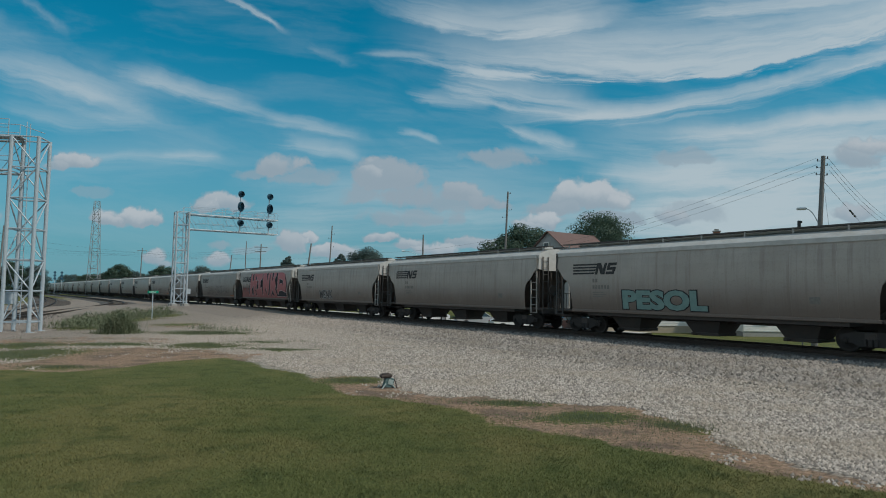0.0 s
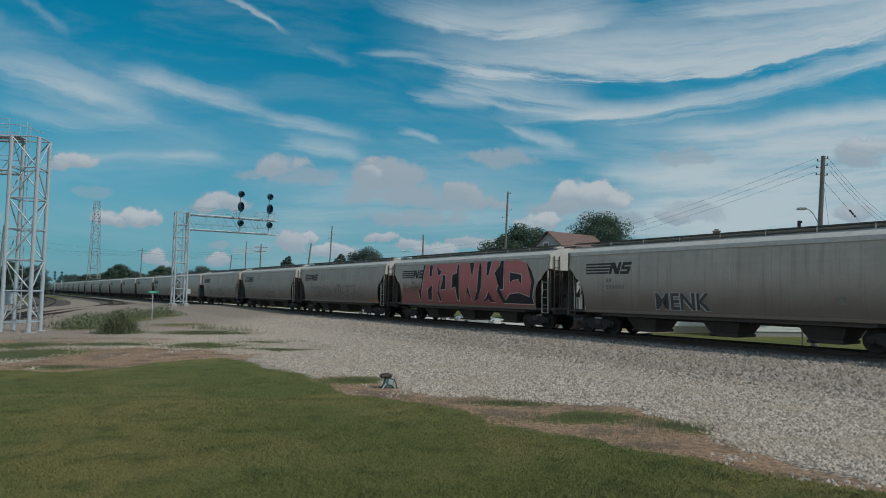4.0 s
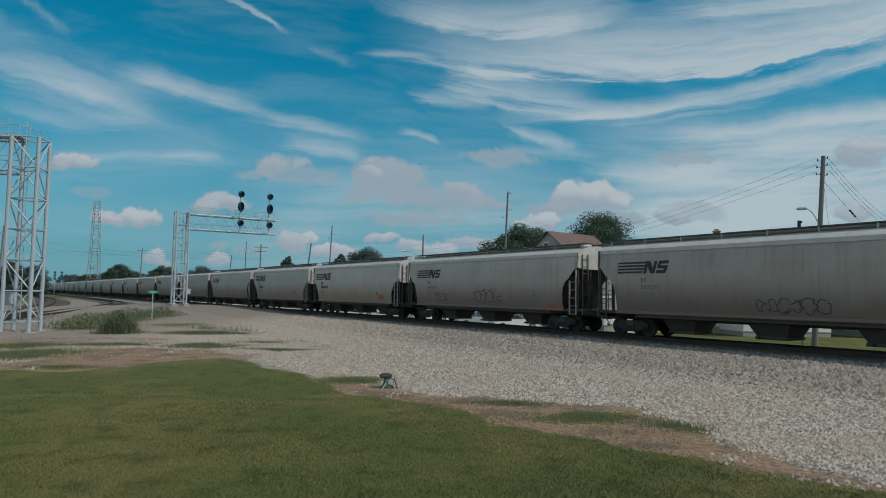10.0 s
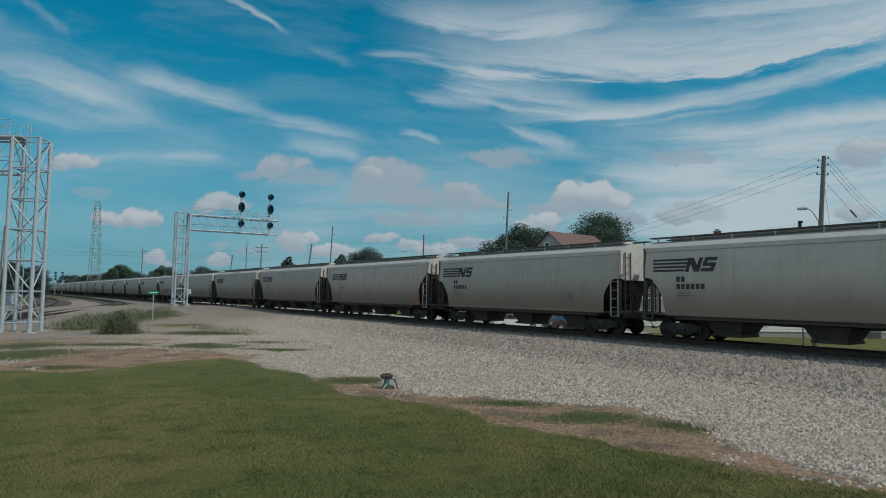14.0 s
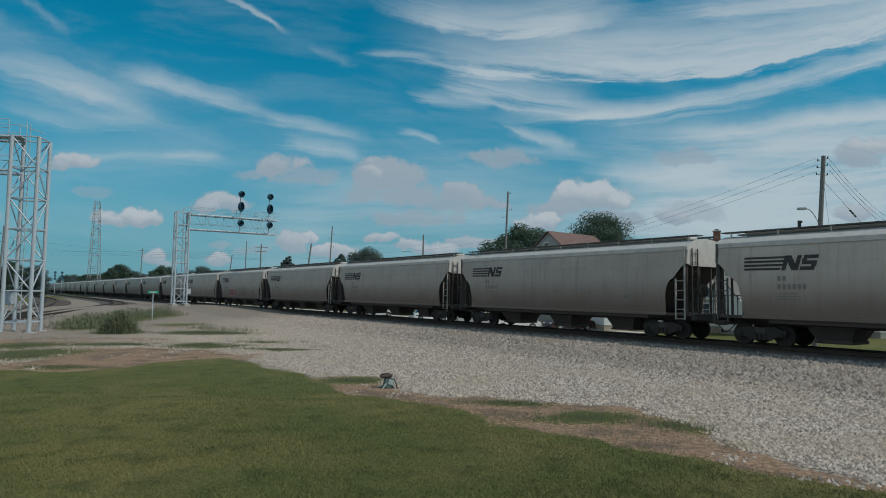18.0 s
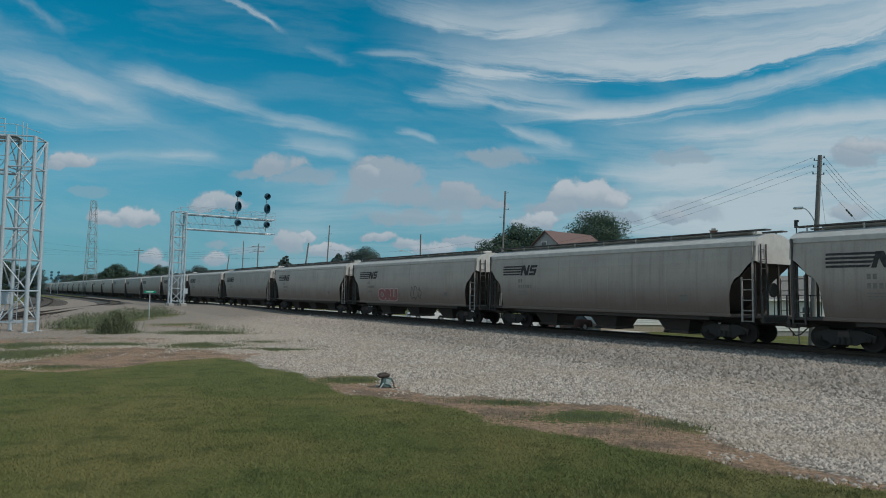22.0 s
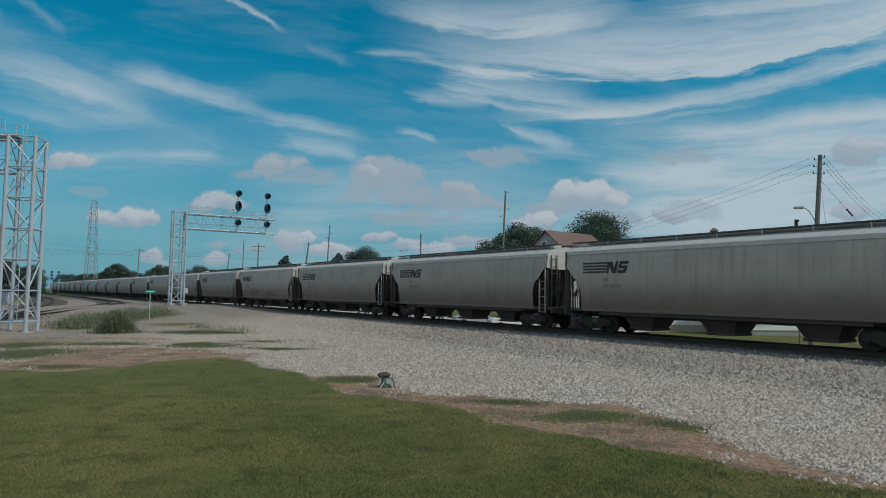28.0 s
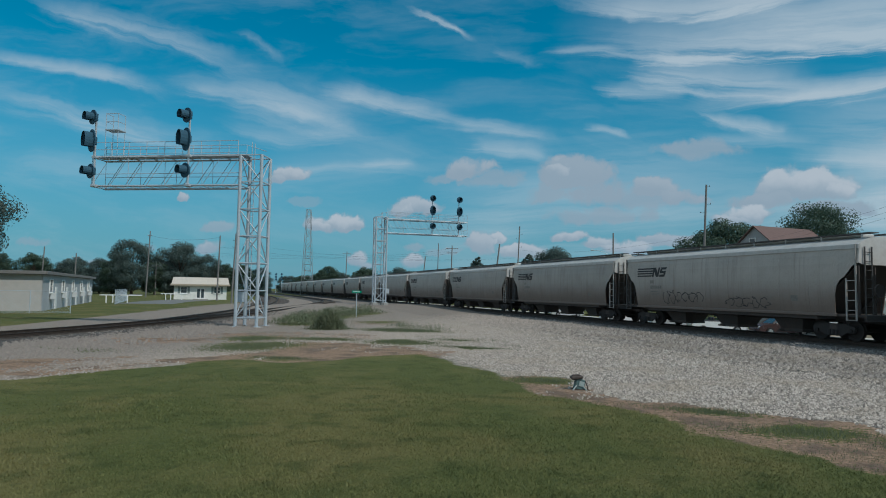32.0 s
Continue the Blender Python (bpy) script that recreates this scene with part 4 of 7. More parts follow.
def build_side(hb, sign, cut):
    me = Mesh()
    xs = sorted(set([round(v, 3) for v in np.linspace(-hb, hb, 29)] + [round(s * (hb - k), 3) for s in (-1, 1) for k in (0.12, 0.21, 0.30, 0.40, 0.50, 0.58, 0.66, 0.78, 0.90, 1.0, 1.08, 1.13, 1.18, 1.22, 1.25)]))
    rows = 9
    for x in xs:
        lo = side_bottom(x, hb, cut)
        for j in range(rows):
            z = lo + (4.30 - lo) * j / (rows - 1)
            me.v.append((x, sign * half_width(z), z))
    for i in range(len(xs) - 1):
        for j in range(rows - 1):
            a = i * rows + j
            me.f.append((a, a + rows, a + rows + 1, a + 1))
    n = len(me.v)
    me.v += [(x, y - sign * 0.03, z) for x, y, z in me.v]
    me.f += [tuple(i + n for i in reversed(f)) for f in list(me.f)]
    last = (len(xs) - 1) * rows
    for j in range(rows - 1):
        me.f += [(j, j + 1, j + 1 + n, j + n), (last + j, last + j + n, last + j + 1 + n, last + j + 1)]
    for i in range(len(xs) - 1):
        a, b = i * rows, (i + 1) * rows
        me.f += [(a, a + n, b + n, b)]
    return me


def build_car(name, hb, half, paint, label, cut):
    """A covered hopper, its length along x (travel +x), heights from the rail."""
    car = thing(name, Matrix(), label, "freight car", group="covered hopper train")
    car.empty_display_size = 0.5
    hung = cut[0][1]          # height of the end panel's lower edge
    for sg in (-1, 1):
        part("side_sheet", build_side(hb, sg, cut), paint, car, "grey painted steel side sheet", smooth=False)
        # weld seams on the side
        seams = 8
        rib = Mesh()
        zs = np.linspace(1.25, 4.27, 7)
        rib.add([(dx, sg * (half_width(z) + dy), z) for z in zs for dx, dy in ((-0.018, 0.0), (0.0, 0.010), (0.018, 0.0))],
                [(3 * i + j, 3 * i + j + 1, 3 * i + j + 4, 3 * i + j + 3) for i in range(6) for j in range(2)])
        data = rib.data("weld_seam", paint)
        for i in range(seams):
            x = -hb + 2.6 + i * (2 * hb - 5.2) / (seams - 1)
            part("weld_seam", data, None, car, at=Matrix.Translation((x, 0, 0)))
        # top chord, side sill
        part("top_chord", Mesh().box((0, sg * 1.475, 4.265), (2 * hb + 0.05, 0.13, 0.24), cut=0.03), M_CHORD, car, "pale top chord along the eave")
        part("side_sill", Mesh().box((0, sg * 1.45, 1.19), (2 * hb - 2.36, 0.12, 0.14), cut=0.02), paint, car, "pale side sill lip")
        # roof sheet half
        ys = [(1.48, 4.385), (1.15, 4.56), (0.7, 4.70), (0.0, 4.76)]
        rf = Mesh()
        for x in (-hb - 0.02, hb + 0.02):
            rf.v += [(x, sg * y, z) for y, z in ys] + [(x, sg * y, z - 0.03) for y, z in ys]
        for j in range(3):
            rf.f += [(j, j + 1, 9 + j, 8 + j), (4 + j, 12 + j, 13 + j, 5 + j)]
        rf.f += [(0, 8, 12, 4)]
        for o in (0, 8):
            for j in range(3):
                rf.f.append((o + j, o + j + 4, o + j + 5, o + j + 1))
        part("roof_sheet", rf, M_ROOF, car, "weathered pale roof sheet")
        # running board with its brackets
        part("running_board", Mesh().box((0, sg * 0.66, 4.89), (2 * hb + 0.26, 0.46, 0.05)), M_GRATE, car, "dark grated running board")
        bracket = Mesh().box((0, sg * 0.84, 4.76), (0.06, 0.05, 0.24)).data("bracket", M_ROOF)
        for i in range(9):
            part("bracket", bracket, None, car, at=Matrix.Translation((-hb + 0.35 + i * (2 * hb - 0.7) / 8, 0, 0)))
    part("hatch_cover", Mesh().box((0, 0, 4.83), (2 * hb - 1.4, 0.76, 0.17), cut=0.05), M_ROOF, car, "long trough hatch cover")
    part("center_sill", Mesh().box((0, 0, 0.98), (2 * half - 1.5, 0.42, 0.36), cut=0.02), M_UNDER, car)
    # three hopper bays with outlet gates
    for x in (-4.35, 0.0, 4.35):
        hop = Mesh()
        rings = ((2.172, 1.40, 1.24), (2.172, 1.38, 0.96), (0.92, 0.92, 0.90), (0.64, 0.66, 0.36))
        for a, b, z in rings:
            hop.v += [(x - a, -b, z), (x + a, -b, z), (x + a, b, z), (x - a, b, z)]
        hop.f = [(4 * i + j, 4 * i + (j + 1) % 4, 4 * i + 4 + (j + 1) % 4, 4 * i + 4 + j) for i in range(3) for j in range(4)] + [(0, 3, 2, 1), (12, 13, 14, 15)]
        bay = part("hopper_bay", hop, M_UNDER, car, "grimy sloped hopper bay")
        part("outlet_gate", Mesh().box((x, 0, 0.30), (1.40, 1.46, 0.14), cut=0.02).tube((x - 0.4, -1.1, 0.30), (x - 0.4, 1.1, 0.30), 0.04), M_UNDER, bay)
    for sg in (-1, 1):
        # end bulkhead, slope sheet, platform and fittings
        panel = Mesh().prism([(-1.46, 4.38), (-1.15, 4.55), (-0.7, 4.69), (0, 4.75), (0.7, 4.69), (1.15, 4.55), (1.46, 4.38), (1.56, hung + 0.02), (1.2, hung - 0.08), (-1.2, hung - 0.08), (-1.56, hung + 0.02)], -0.025, 0.025)
        part("end_panel", panel, M_CHORD, car, "pale upper end panel", at=pose(sg * hb, 0, 0, 0, 0, 90))
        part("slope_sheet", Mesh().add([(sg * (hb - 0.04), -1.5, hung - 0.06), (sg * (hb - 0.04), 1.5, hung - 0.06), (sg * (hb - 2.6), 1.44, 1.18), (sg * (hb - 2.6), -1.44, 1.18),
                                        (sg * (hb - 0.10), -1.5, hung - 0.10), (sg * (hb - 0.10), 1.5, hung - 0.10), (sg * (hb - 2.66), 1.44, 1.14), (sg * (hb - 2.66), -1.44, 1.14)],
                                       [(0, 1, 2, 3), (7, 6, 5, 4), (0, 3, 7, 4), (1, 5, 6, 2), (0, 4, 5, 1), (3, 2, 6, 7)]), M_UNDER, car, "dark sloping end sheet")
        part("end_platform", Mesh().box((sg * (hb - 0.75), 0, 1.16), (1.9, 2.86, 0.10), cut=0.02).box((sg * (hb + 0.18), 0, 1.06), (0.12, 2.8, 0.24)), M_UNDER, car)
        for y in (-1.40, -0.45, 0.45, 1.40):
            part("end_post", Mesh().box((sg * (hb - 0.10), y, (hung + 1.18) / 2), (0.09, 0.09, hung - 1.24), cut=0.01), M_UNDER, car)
        for y in (-1, 1):
            ld = Mesh()
            for x in (hb - 0.10, hb - 0.58):
                ld.box((sg * x, y * 1.58, 2.65 if x > hb - 0.3 else 1.9), (0.06, 0.06, 3.4 if x > hb - 0.3 else 1.9))
            for i in range(5):
                ld.tube((sg * (hb - 0.58), y * 1.59, 0.98 + 0.44 * i), (sg * (hb - 0.10), y * 1.59, 0.98 + 0.44 * i), 0.02, n=5)
            # trailing ladders get the dark grating material, imitating a backlit silhouette
            part("side_ladder", ld, M_LADDER if sg > 0 else M_GRATE, car, "grey side ladder" if sg > 0 else "side ladder darkened to a silhouette")
        el = Mesh()
        for y in (-1.25, -0.83):
            el.box((sg * (hb + 0.09), y, 2.65), (0.05, 0.05, 3.2))
        for i in range(8):
            el.tube((sg * (hb + 0.09), -1.25, 1.2 + 0.4 * i), (sg * (hb + 0.09), -0.83, 1.2 + 0.4 * i), 0.017, n=5)
        el.path([(sg * (hb + 0.22), -1.4, 1.15), (sg * (hb + 0.22), -1.4, 2.1), (sg * (hb + 0.22), 1.4, 2.1), (sg * (hb + 0.22), 1.4, 1.15)], 0.02)
        for y in (-0.5, 0.5):
            el.tube((sg * (hb + 0.22), y, 1.15), (sg * (hb + 0.22), y, 2.1), 0.02)
        part("end_ladder", el, M_GRATE, car, "end ladder and handrail")
        cp = part("coupler", Mesh().box((sg * (hb + (half - hb) / 2), 0, 0.86), (half - hb + 0.06, 0.16, 0.18), cut=0.02).box((sg * (half - 0.12), 0, 0.86), (0.26, 0.34, 0.26), cut=0.04)
                  .path([(sg * (hb + 0.2), 0.4, 0.85), (sg * (hb + 0.6), 0.36, 0.45), (sg * (half - 0.05), 0.1, 0.40), (sg * half, 0, 0.5)], 0.025), M_UNDER, car, "knuckle coupler with a hanging air hose")
        part("cut_lever", Mesh().path([(sg * (hb + 0.26), -1.35, 0.95), (sg * (hb + 0.3), -0.3, 0.93), (sg * (half - 0.2), 0, 1.02)], 0.016), M_GRATE, cp)
    wheel = Mesh().lathe([(0.28, -0.035), (0.30, -0.045), (0.30, 0.045), (0.28, 0.035)], 14, axis="x")
    part("brake_wheel", wheel, M_UNDER, car, at=Matrix.Translation((hb + 0.26, -0.62, 2.3)))
    part("brake_cylinder", Mesh().lathe([(0.12, -0.35), (0.16, -0.33), (0.16, 0.3), (0.1, 0.36)], 12, axis="x"), M_UNDER, car, at=Matrix.Translation((-(hb - 1.3), 0.3, 1.45)))
    # trucks
    frame = Mesh()
    for y in (-1, 1):
        frame.prism([(-1.12, 0.62), (-1.05, 0.36), (-0.66, 0.36), (-0.42, 0.22), (0.42, 0.22), (0.66, 0.36), (1.05, 0.36), (1.12, 0.62), (0.6, 0.78), (-0.6, 0.78)], y * 1.0 - 0.07, y * 1.0 + 0.07)
        for i in range(3):
            frame.lathe([(0.07, 0.24), (0.09, 0.26), (0.09, 0.5), (0.07, 0.52)], 8, c=(-0.2 + 0.2 * i, y * 1.09, 0))
    frame_data = frame.data("side_frames", M_TRUCK_SHADED)
    ws = Mesh()
    for y in (-1, 1):
        ws.lathe([(0.20, y * 0.68), (0.36, y * 0.70), (0.49, y * 0.685), (0.485, y * 0.712), (0.457, y * 0.718), (0.455, y * 0.82), (0.36, y * 0.80), (0.15, y * 0.84)], 22, axis="y")
        ws.lathe([(0.08, y * 0.86), (0.11, y * 0.93), (0.11, y * 1.13), (0.07, y * 1.15)], 10, axis="y")
    ws.tube((0, -0.9, 0), (0, 0.9, 0), 0.08)
    for y in (-1, 1):
        for i in range(5):
            a = 2 * math.pi * i / 5
            ws.box((0.26 * math.cos(a), y * 0.815, 0.26 * math.sin(a)), (0.07, 0.02, 0.07))
    ws_data = ws.data("wheelset", M_WHEEL)
    for sg in (-1, 1):
        tx = sg * (half - 2.45)
        truck = part("truck", Mesh().box((0, 0, 0.60), (0.42, 2.2, 0.30), cut=0.03).lathe([(0.3, 0.74), (0.3, 0.86)], 14), M_UNDER, car, "cast steel truck", at=Matrix.Translation((tx, 0, 0)))
        part("side_frames", frame_data, None, truck)
        for k in (-1, 1):
            part("wheelset", ws_data, None, truck, at=Matrix.Translation((k * 0.89, 0, 0.457)))
    return car


def flat_shape(polys, y=0.0, thick=0.006):
    me = Mesh()
    for poly in polys:
        me.prism(poly, y, y - thick)
    return me


def conform(me, out=0.012):
    """Lay a flat (x, z) drawing on the curved near side of a car."""
    bm = bmesh.new()
    vs = [bm.verts.new((x, 0, z)) for x, _, z in me.v]
    for f in me.f:
        if len(set(f)) == len(f):
            try:
                bm.faces.new([vs[i] for i in f])
            except ValueError:
                pass
    bmesh.ops.triangulate(bm, faces=bm.faces[:])
    for z in (1.6, 2.2, 2.9, 3.5, 4.0):
        bmesh.ops.bisect_plane(bm, geom=bm.verts[:] + bm.edges[:] + bm.faces[:], plane_co=(0, 0, z), plane_no=(0, 0, 1))
    for v in bm.verts:
        v.co.y = -(half_width(v.co.z) + out)
    data = bpy.data.meshes.new("drawing")
    bm.to_mesh(data)
    bm.free()
    return data


def sheet(polys):
    me = Mesh()
    for poly in polys:
        me.add([(x, 0, z) for x, z in poly], [tuple(range(len(poly)))])
    return me


def decal(name, polys, mat, parent, label="", out=0.012):
    data = conform(sheet(polys), out)
    data.materials.append(mat)
    return part(name, data, mat, parent, label)


def text_polys(body, height, width=None, bold=0.0, shear=0.0):
    """Flat mesh of a written word, from its lower left corner."""
    cu = bpy.data.curves.new("word", "FONT")
    cu.body, cu.size, cu.offset, cu.shear, cu.resolution_u, cu.fill_mode = body, 1.0, bold, shear, 3, "FRONT"
    ob = new("word", cu)
    data = bpy.data.meshes.new_from_object(ob.evaluated_get(bpy.context.evaluated_depsgraph_get()))
    vs = [tuple(v.co) for v in data.vertices]
    fs = [tuple(p.vertices) for p in data.polygons]
    bpy.data.objects.remove(ob)
    bpy.data.curves.remove(cu)
    bpy.data.meshes.remove(data)
    x0, x1 = min(v[0] for v in vs), max(v[0] for v in vs)
    z0, z1 = min(v[1] for v in vs), max(v[1] for v in vs)
    sx = (width or height * (x1 - x0) / (z1 - z0)) / (x1 - x0)
    sz = height / (z1 - z0)
    return [((v[0] - x0) * sx, (v[1] - z0) * sz) for v in vs], fs


def word_decal(name, body, x, z, height, width, mat, parent, label="", bold=0.0, shear=0.0, out=0.014):
    """A written word, each letter a part of its own."""
    vs, fs = text_polys(body, height, width, bold, shear)
    root = list(range(len(vs)))

    def find(i):
        while root[i] != i:
            i = root[i]
        return i

    for f in fs:
        for i in f[1:]:
            root[find(i)] = find(f[0])
    letters = {}
    for f in fs:
        letters.setdefault(find(f[0]), []).append(f)
    for faces in letters.values():
        ids = sorted({i for f in faces for i in f})
        back = {i: n for n, i in enumerate(ids)}
        me = Mesh().add([(x + vs[i][0], 0, z + vs[i][1]) for i in ids], [tuple(back[i] for i in f) for f in faces])
        data = conform(me, out)
        data.materials.append(mat)
        part(name, data, mat, parent, label)


def logo_shapes(x, z, h, w):
    """Four tapered speed bars and two slanted blocks."""
    bars = []
    for i in range(4):
        zz = z + h * (0.04 + 0.26 * i)
        bars.append([(x, zz), (x + 0.50 * w + 0.03 * w * i, zz), (x + 0.53 * w + 0.03 * w * i, zz + 0.15 * h), (x, zz + 0.15 * h)])
    n = [[(0, 0), (0.26, 0), (0.26, 1), (0, 1)], [(0.26, 0.56), (0.62, 0), (0.74, 0), (0.74, 0.44), (0.38, 1), (0.26, 1)], [(0.74, 0), (1, 0), (1, 1), (0.74, 1)]]
    s = [[(a, c), (b, c), (b, d), (a, d)] for a, b, c, d in ((0, 0.94, 0, 0.24), (0.68, 1, 0.24, 0.38), (0.04, 1, 0.38, 0.62), (0, 0.32, 0.62, 0.76), (0.06, 1, 0.76, 1))]
    return bars, [[[(x + w * (left + wide * a + 0.055 * b), z + b * h) for a, b in poly] for poly in letter] for letter, left, wide in ((n, 0.525, 0.225), (s, 0.768, 0.20))]


def mark_car(car, hb, white=False):
    x = -hb + (0.42 if white else 1.18)
    wide = 3.35 if white else 3.0
    bars, blocks = logo_shapes(x, 3.16 if white else 3.12, 0.64 if white else 0.60, wide)
    for shape in bars:
        decal("emblem_stripe", [shape], M_LOGO, car, "faded black emblem stripe")
    for shape in blocks:
        decal("emblem_block", shape, M_LOGO, car, "faded black slanted emblem shape")
    ink = M_DARKINK if white else M_STENCIL
    x0, w, h = (x + 1.30, 0.19, 0.25) if white else (x + 1.42, 0.135, 0.20)
    for row, count in ((2.70, 2), (2.36, 6)):
        for n in range(count):
            a = x0 + n * (w + 0.065)
            decal("stencil_bar", [[(a, row), (a + w, row), (a + w, row + h), (a, row + h)]], ink, car, "worn stencilled character")
    for row, w in ((2.16, 0.75), (2.05, 0.9), (1.94, 0.7)):
        decal("stencil_line", [[(x0, row), (x0 + w, row), (x0 + w, row + 0.04), (x0, row + 0.04)]], M_STENCIL, car, "faded line of small lettering")
    decal("data_plate", [[(hb - 3.45, 1.78), (hb - 3.04, 1.78), (hb - 3.04, 2.06), (hb - 3.45, 2.06)]], M_STENCIL, car)


def place_car(car, x):
    car.matrix_basis = Matrix.Translation(freight_point(x, 0, RAIL)) @ Matrix.Rotation(-ALPHA, 4, "Z")


L1, LS = 19.1, 17.9
HB1, HBS = 8.62, 8.02
CARS = {}      # index -> (object, place of its middle at 13 s)


def car_middle(i):
    """Middle of car i at 13 s: car 0 and the one behind it are the short pair."""
    s0 = -30.77
    if i == 0:
        return s0 + HBS
    if i == -1:
        return s0 - LS + HBS
    if i > 0:
        return s0 + LS + (i - 1) * L1 + HB1
    return s0 - LS + (i + 1) * L1 + HB1


def tag_loops(x0, z0, w, h, seed, n=5):
    """A spray-can scrawl: thin looping strokes."""
    r = random.Random(seed)
    strokes = []
    for i in range(n):
        cx = x0 + w * (i + 0.5) / n
        pts = []
        a0, rx, rz = r.uniform(0, 6.28), w / n * r.uniform(0.32, 0.55), h * r.uniform(0.3, 0.5)
        for j in range(15):
            a = a0 + j * r.uniform(0.36, 0.44)
            pts.append((cx + rx * math.cos(a) + 0.03 * j * r.uniform(-1, 1) * w / n, z0 + h / 2 + rz * math.sin(a)))
        strokes.append(pts)
    return strokes


def scrawl(strokes, car):
    for line in strokes:
        decal("graffiti", sprayed(line, 0.022, 2), M_SCRAWL, car, "thin black sprayed stroke")


def sprayed(line, t=0.021, n=5):
    """Narrow strip along a smooth line through the given points."""
    pts = []
    ext = [line[0]] + list(line) + [line[-1]]
    for a, b, c, d in zip(ext, ext[1:], ext[2:], ext[3:]):
        for i in range(n):
            u = i / n
            pts.append(tuple(0.5 * (2 * q + (r - p) * u + (2 * p - 5 * q + 4 * r - w) * u * u + (3 * q - p - 3 * r + w) * u ** 3) for p, q, r, w in zip(a, b, c, d)))
    pts.append(line[-1])
    quads = []
    for (ax, az), (bx, bz) in zip(pts, pts[1:]):
        l = math.hypot(bx - ax, bz - az) or 1
        ox, oz = -(bz - az) / l * t, (bx - ax) / l * t
        quads.append([(ax + ox, az + oz), (ax - ox, az - oz), (bx - ox, bz - oz), (bx + ox, bz + oz)])
    return quads


def build_train():
    grey = build_car("covered_hopper_car", HB1 + 0.2, L1 / 2, M_CAR, "weathered grey covered hopper car rolling on the track", CUT_HIGH)
    mark_car(grey, HB1)
    pale = build_car("covered_hopper_car", HBS + 0.2, LS / 2, M_CARW, "cleaner pale grey covered hopper car with smooth sides", CUT_LOW)
    mark_car(pale, HBS, True)
    used = {grey: False, pale: False}
    for i in range(9, -28, -1):
        proto = pale if i in (0, -1) else grey
        car = proto if not used[proto] else copy_thing(proto, Matrix())
        used[proto] = True
        CARS[i] = (car, car_middle(i))
        place_car(car, CARS[i][1] - 127.0)
    # what was sprayed on single cars
    hb = HB1
    c = CARS[7][0]
    word_decal("graffiti", "PESOL", -hb + 4.5, 1.30, 1.05, 4.9, M_OUTLINE, c, "black outline of sprayed letters", bold=0.085, out=0.014)
    word_decal("graffiti", "PESOL", -hb + 4.57, 1.35, 0.95, 4.76, M_TEAL, c, "pale teal sprayed letters", bold=0.055, out=0.020)
    tagged(c, "grey covered hopper car with teal sprayed letters low on its side")
    c = CARS[4][0]
    decal("graffiti", [[(-hb + 0.9, 1.26), (-hb + 5.2, 1.26), (-hb + 5.4, 2.4), (-hb + 5.4, 3.06), (-hb + 4.2, 3.02), (-hb + 1.4, 3.0)]], M_PINK, c, "thin washed red spray", out=0.012)
    decal("graffiti", [[(-hb + 3.75, 1.27), (hb - 1.35, 1.27), (hb - 1.12, 2.2), (hb - 1.12, 2.9), (hb - 1.7, 3.9), (hb - 2.6, 4.10), (-hb + 4.26, 4.10), (-hb + 3.93, 2.2)]], M_RED, c, "huge red sprayed letters, run together", out=0.016)
    gaps = ([(4.60, 4.09), (4.78, 4.09), (4.36, 2.16), (4.16, 1.5), (3.95, 2.16), (4.17, 2.29), (4.30, 2.49)],
            [(5.40, 4.06), (5.82, 4.04), (5.69, 3.23), (5.42, 3.24)], [(5.20, 2.30), (5.80, 2.64), (5.67, 1.55), (5.22, 1.54)],
            [(6.28, 4.02), (6.64, 3.70), (6.98, 3.63), (6.77, 3.33), (6.56, 3.28)], [(7.12, 3.32), (7.46, 3.28), (7.48, 2.30), (6.80, 2.30), (7.11, 2.90)],
            [(6.81, 3.09), (6.60, 2.18), (6.92, 1.52), (6.68, 1.45), (6.43, 2.12)],
            [(8.80, 3.40), (8.31, 3.32), (8.21, 2.40), (8.81, 2.51), (8.74, 2.68), (8.45, 2.66), (8.48, 3.14), (8.79, 3.18)],
            [(8.87, 4.03), (9.03, 4.02), (9.0, 3.33), (8.82, 2.77), (9.03, 1.57), (8.86, 1.57), (8.66, 2.42)], [(10.21, 4.08), (10.73, 4.10), (10.59, 3.13)],
            [(10.10, 2.53), (10.45, 1.58), (10.27, 1.80), (10.0, 2.15), (9.70, 1.54), (9.84, 1.98)])
    gaps2 = ([(11.33, 4.13), (11.52, 3.75), (11.36, 3.49), (11.48, 3.27), (11.50, 2.42), (11.14, 1.68), (10.67, 1.50), (11.10, 2.21), (11.22, 3.28)],
             [(12.10, 4.11), (12.55, 4.12), (12.41, 3.50), (12.25, 3.20), (12.10, 3.25)],
             [(13.45, 4.10), (13.75, 4.10), (13.69, 3.56), (13.50, 3.30), (13.80, 3.21), (13.77, 2.33), (13.45, 2.32), (13.36, 2.72), (13.50, 3.02), (12.95, 3.38), (13.36, 3.57)],
             [(13.27, 2.57), (13.96, 1.60), (13.73, 1.44), (13.14, 2.22)], [(12.28, 2.16), (12.75, 1.61), (12.90, 1.50), (12.46, 1.52), (12.27, 1.72), (11.60, 1.44), (12.04, 1.82)],
             [(14.38, 3.38), (15.47, 3.20), (15.48, 2.62), (15.2, 2.94), (14.7, 2.9), (14.43, 2.75)], [(13.75, 1.46), (14.4, 2.02), (15.2, 2.10), (16.42, 1.80), (16.5, 1.46)],
             [(15.84, 4.02), (16.36, 3.47), (16.66, 2.8), (16.34, 1.6), (16.14, 1.6), (16.39, 2.8), (16.12, 3.41)])
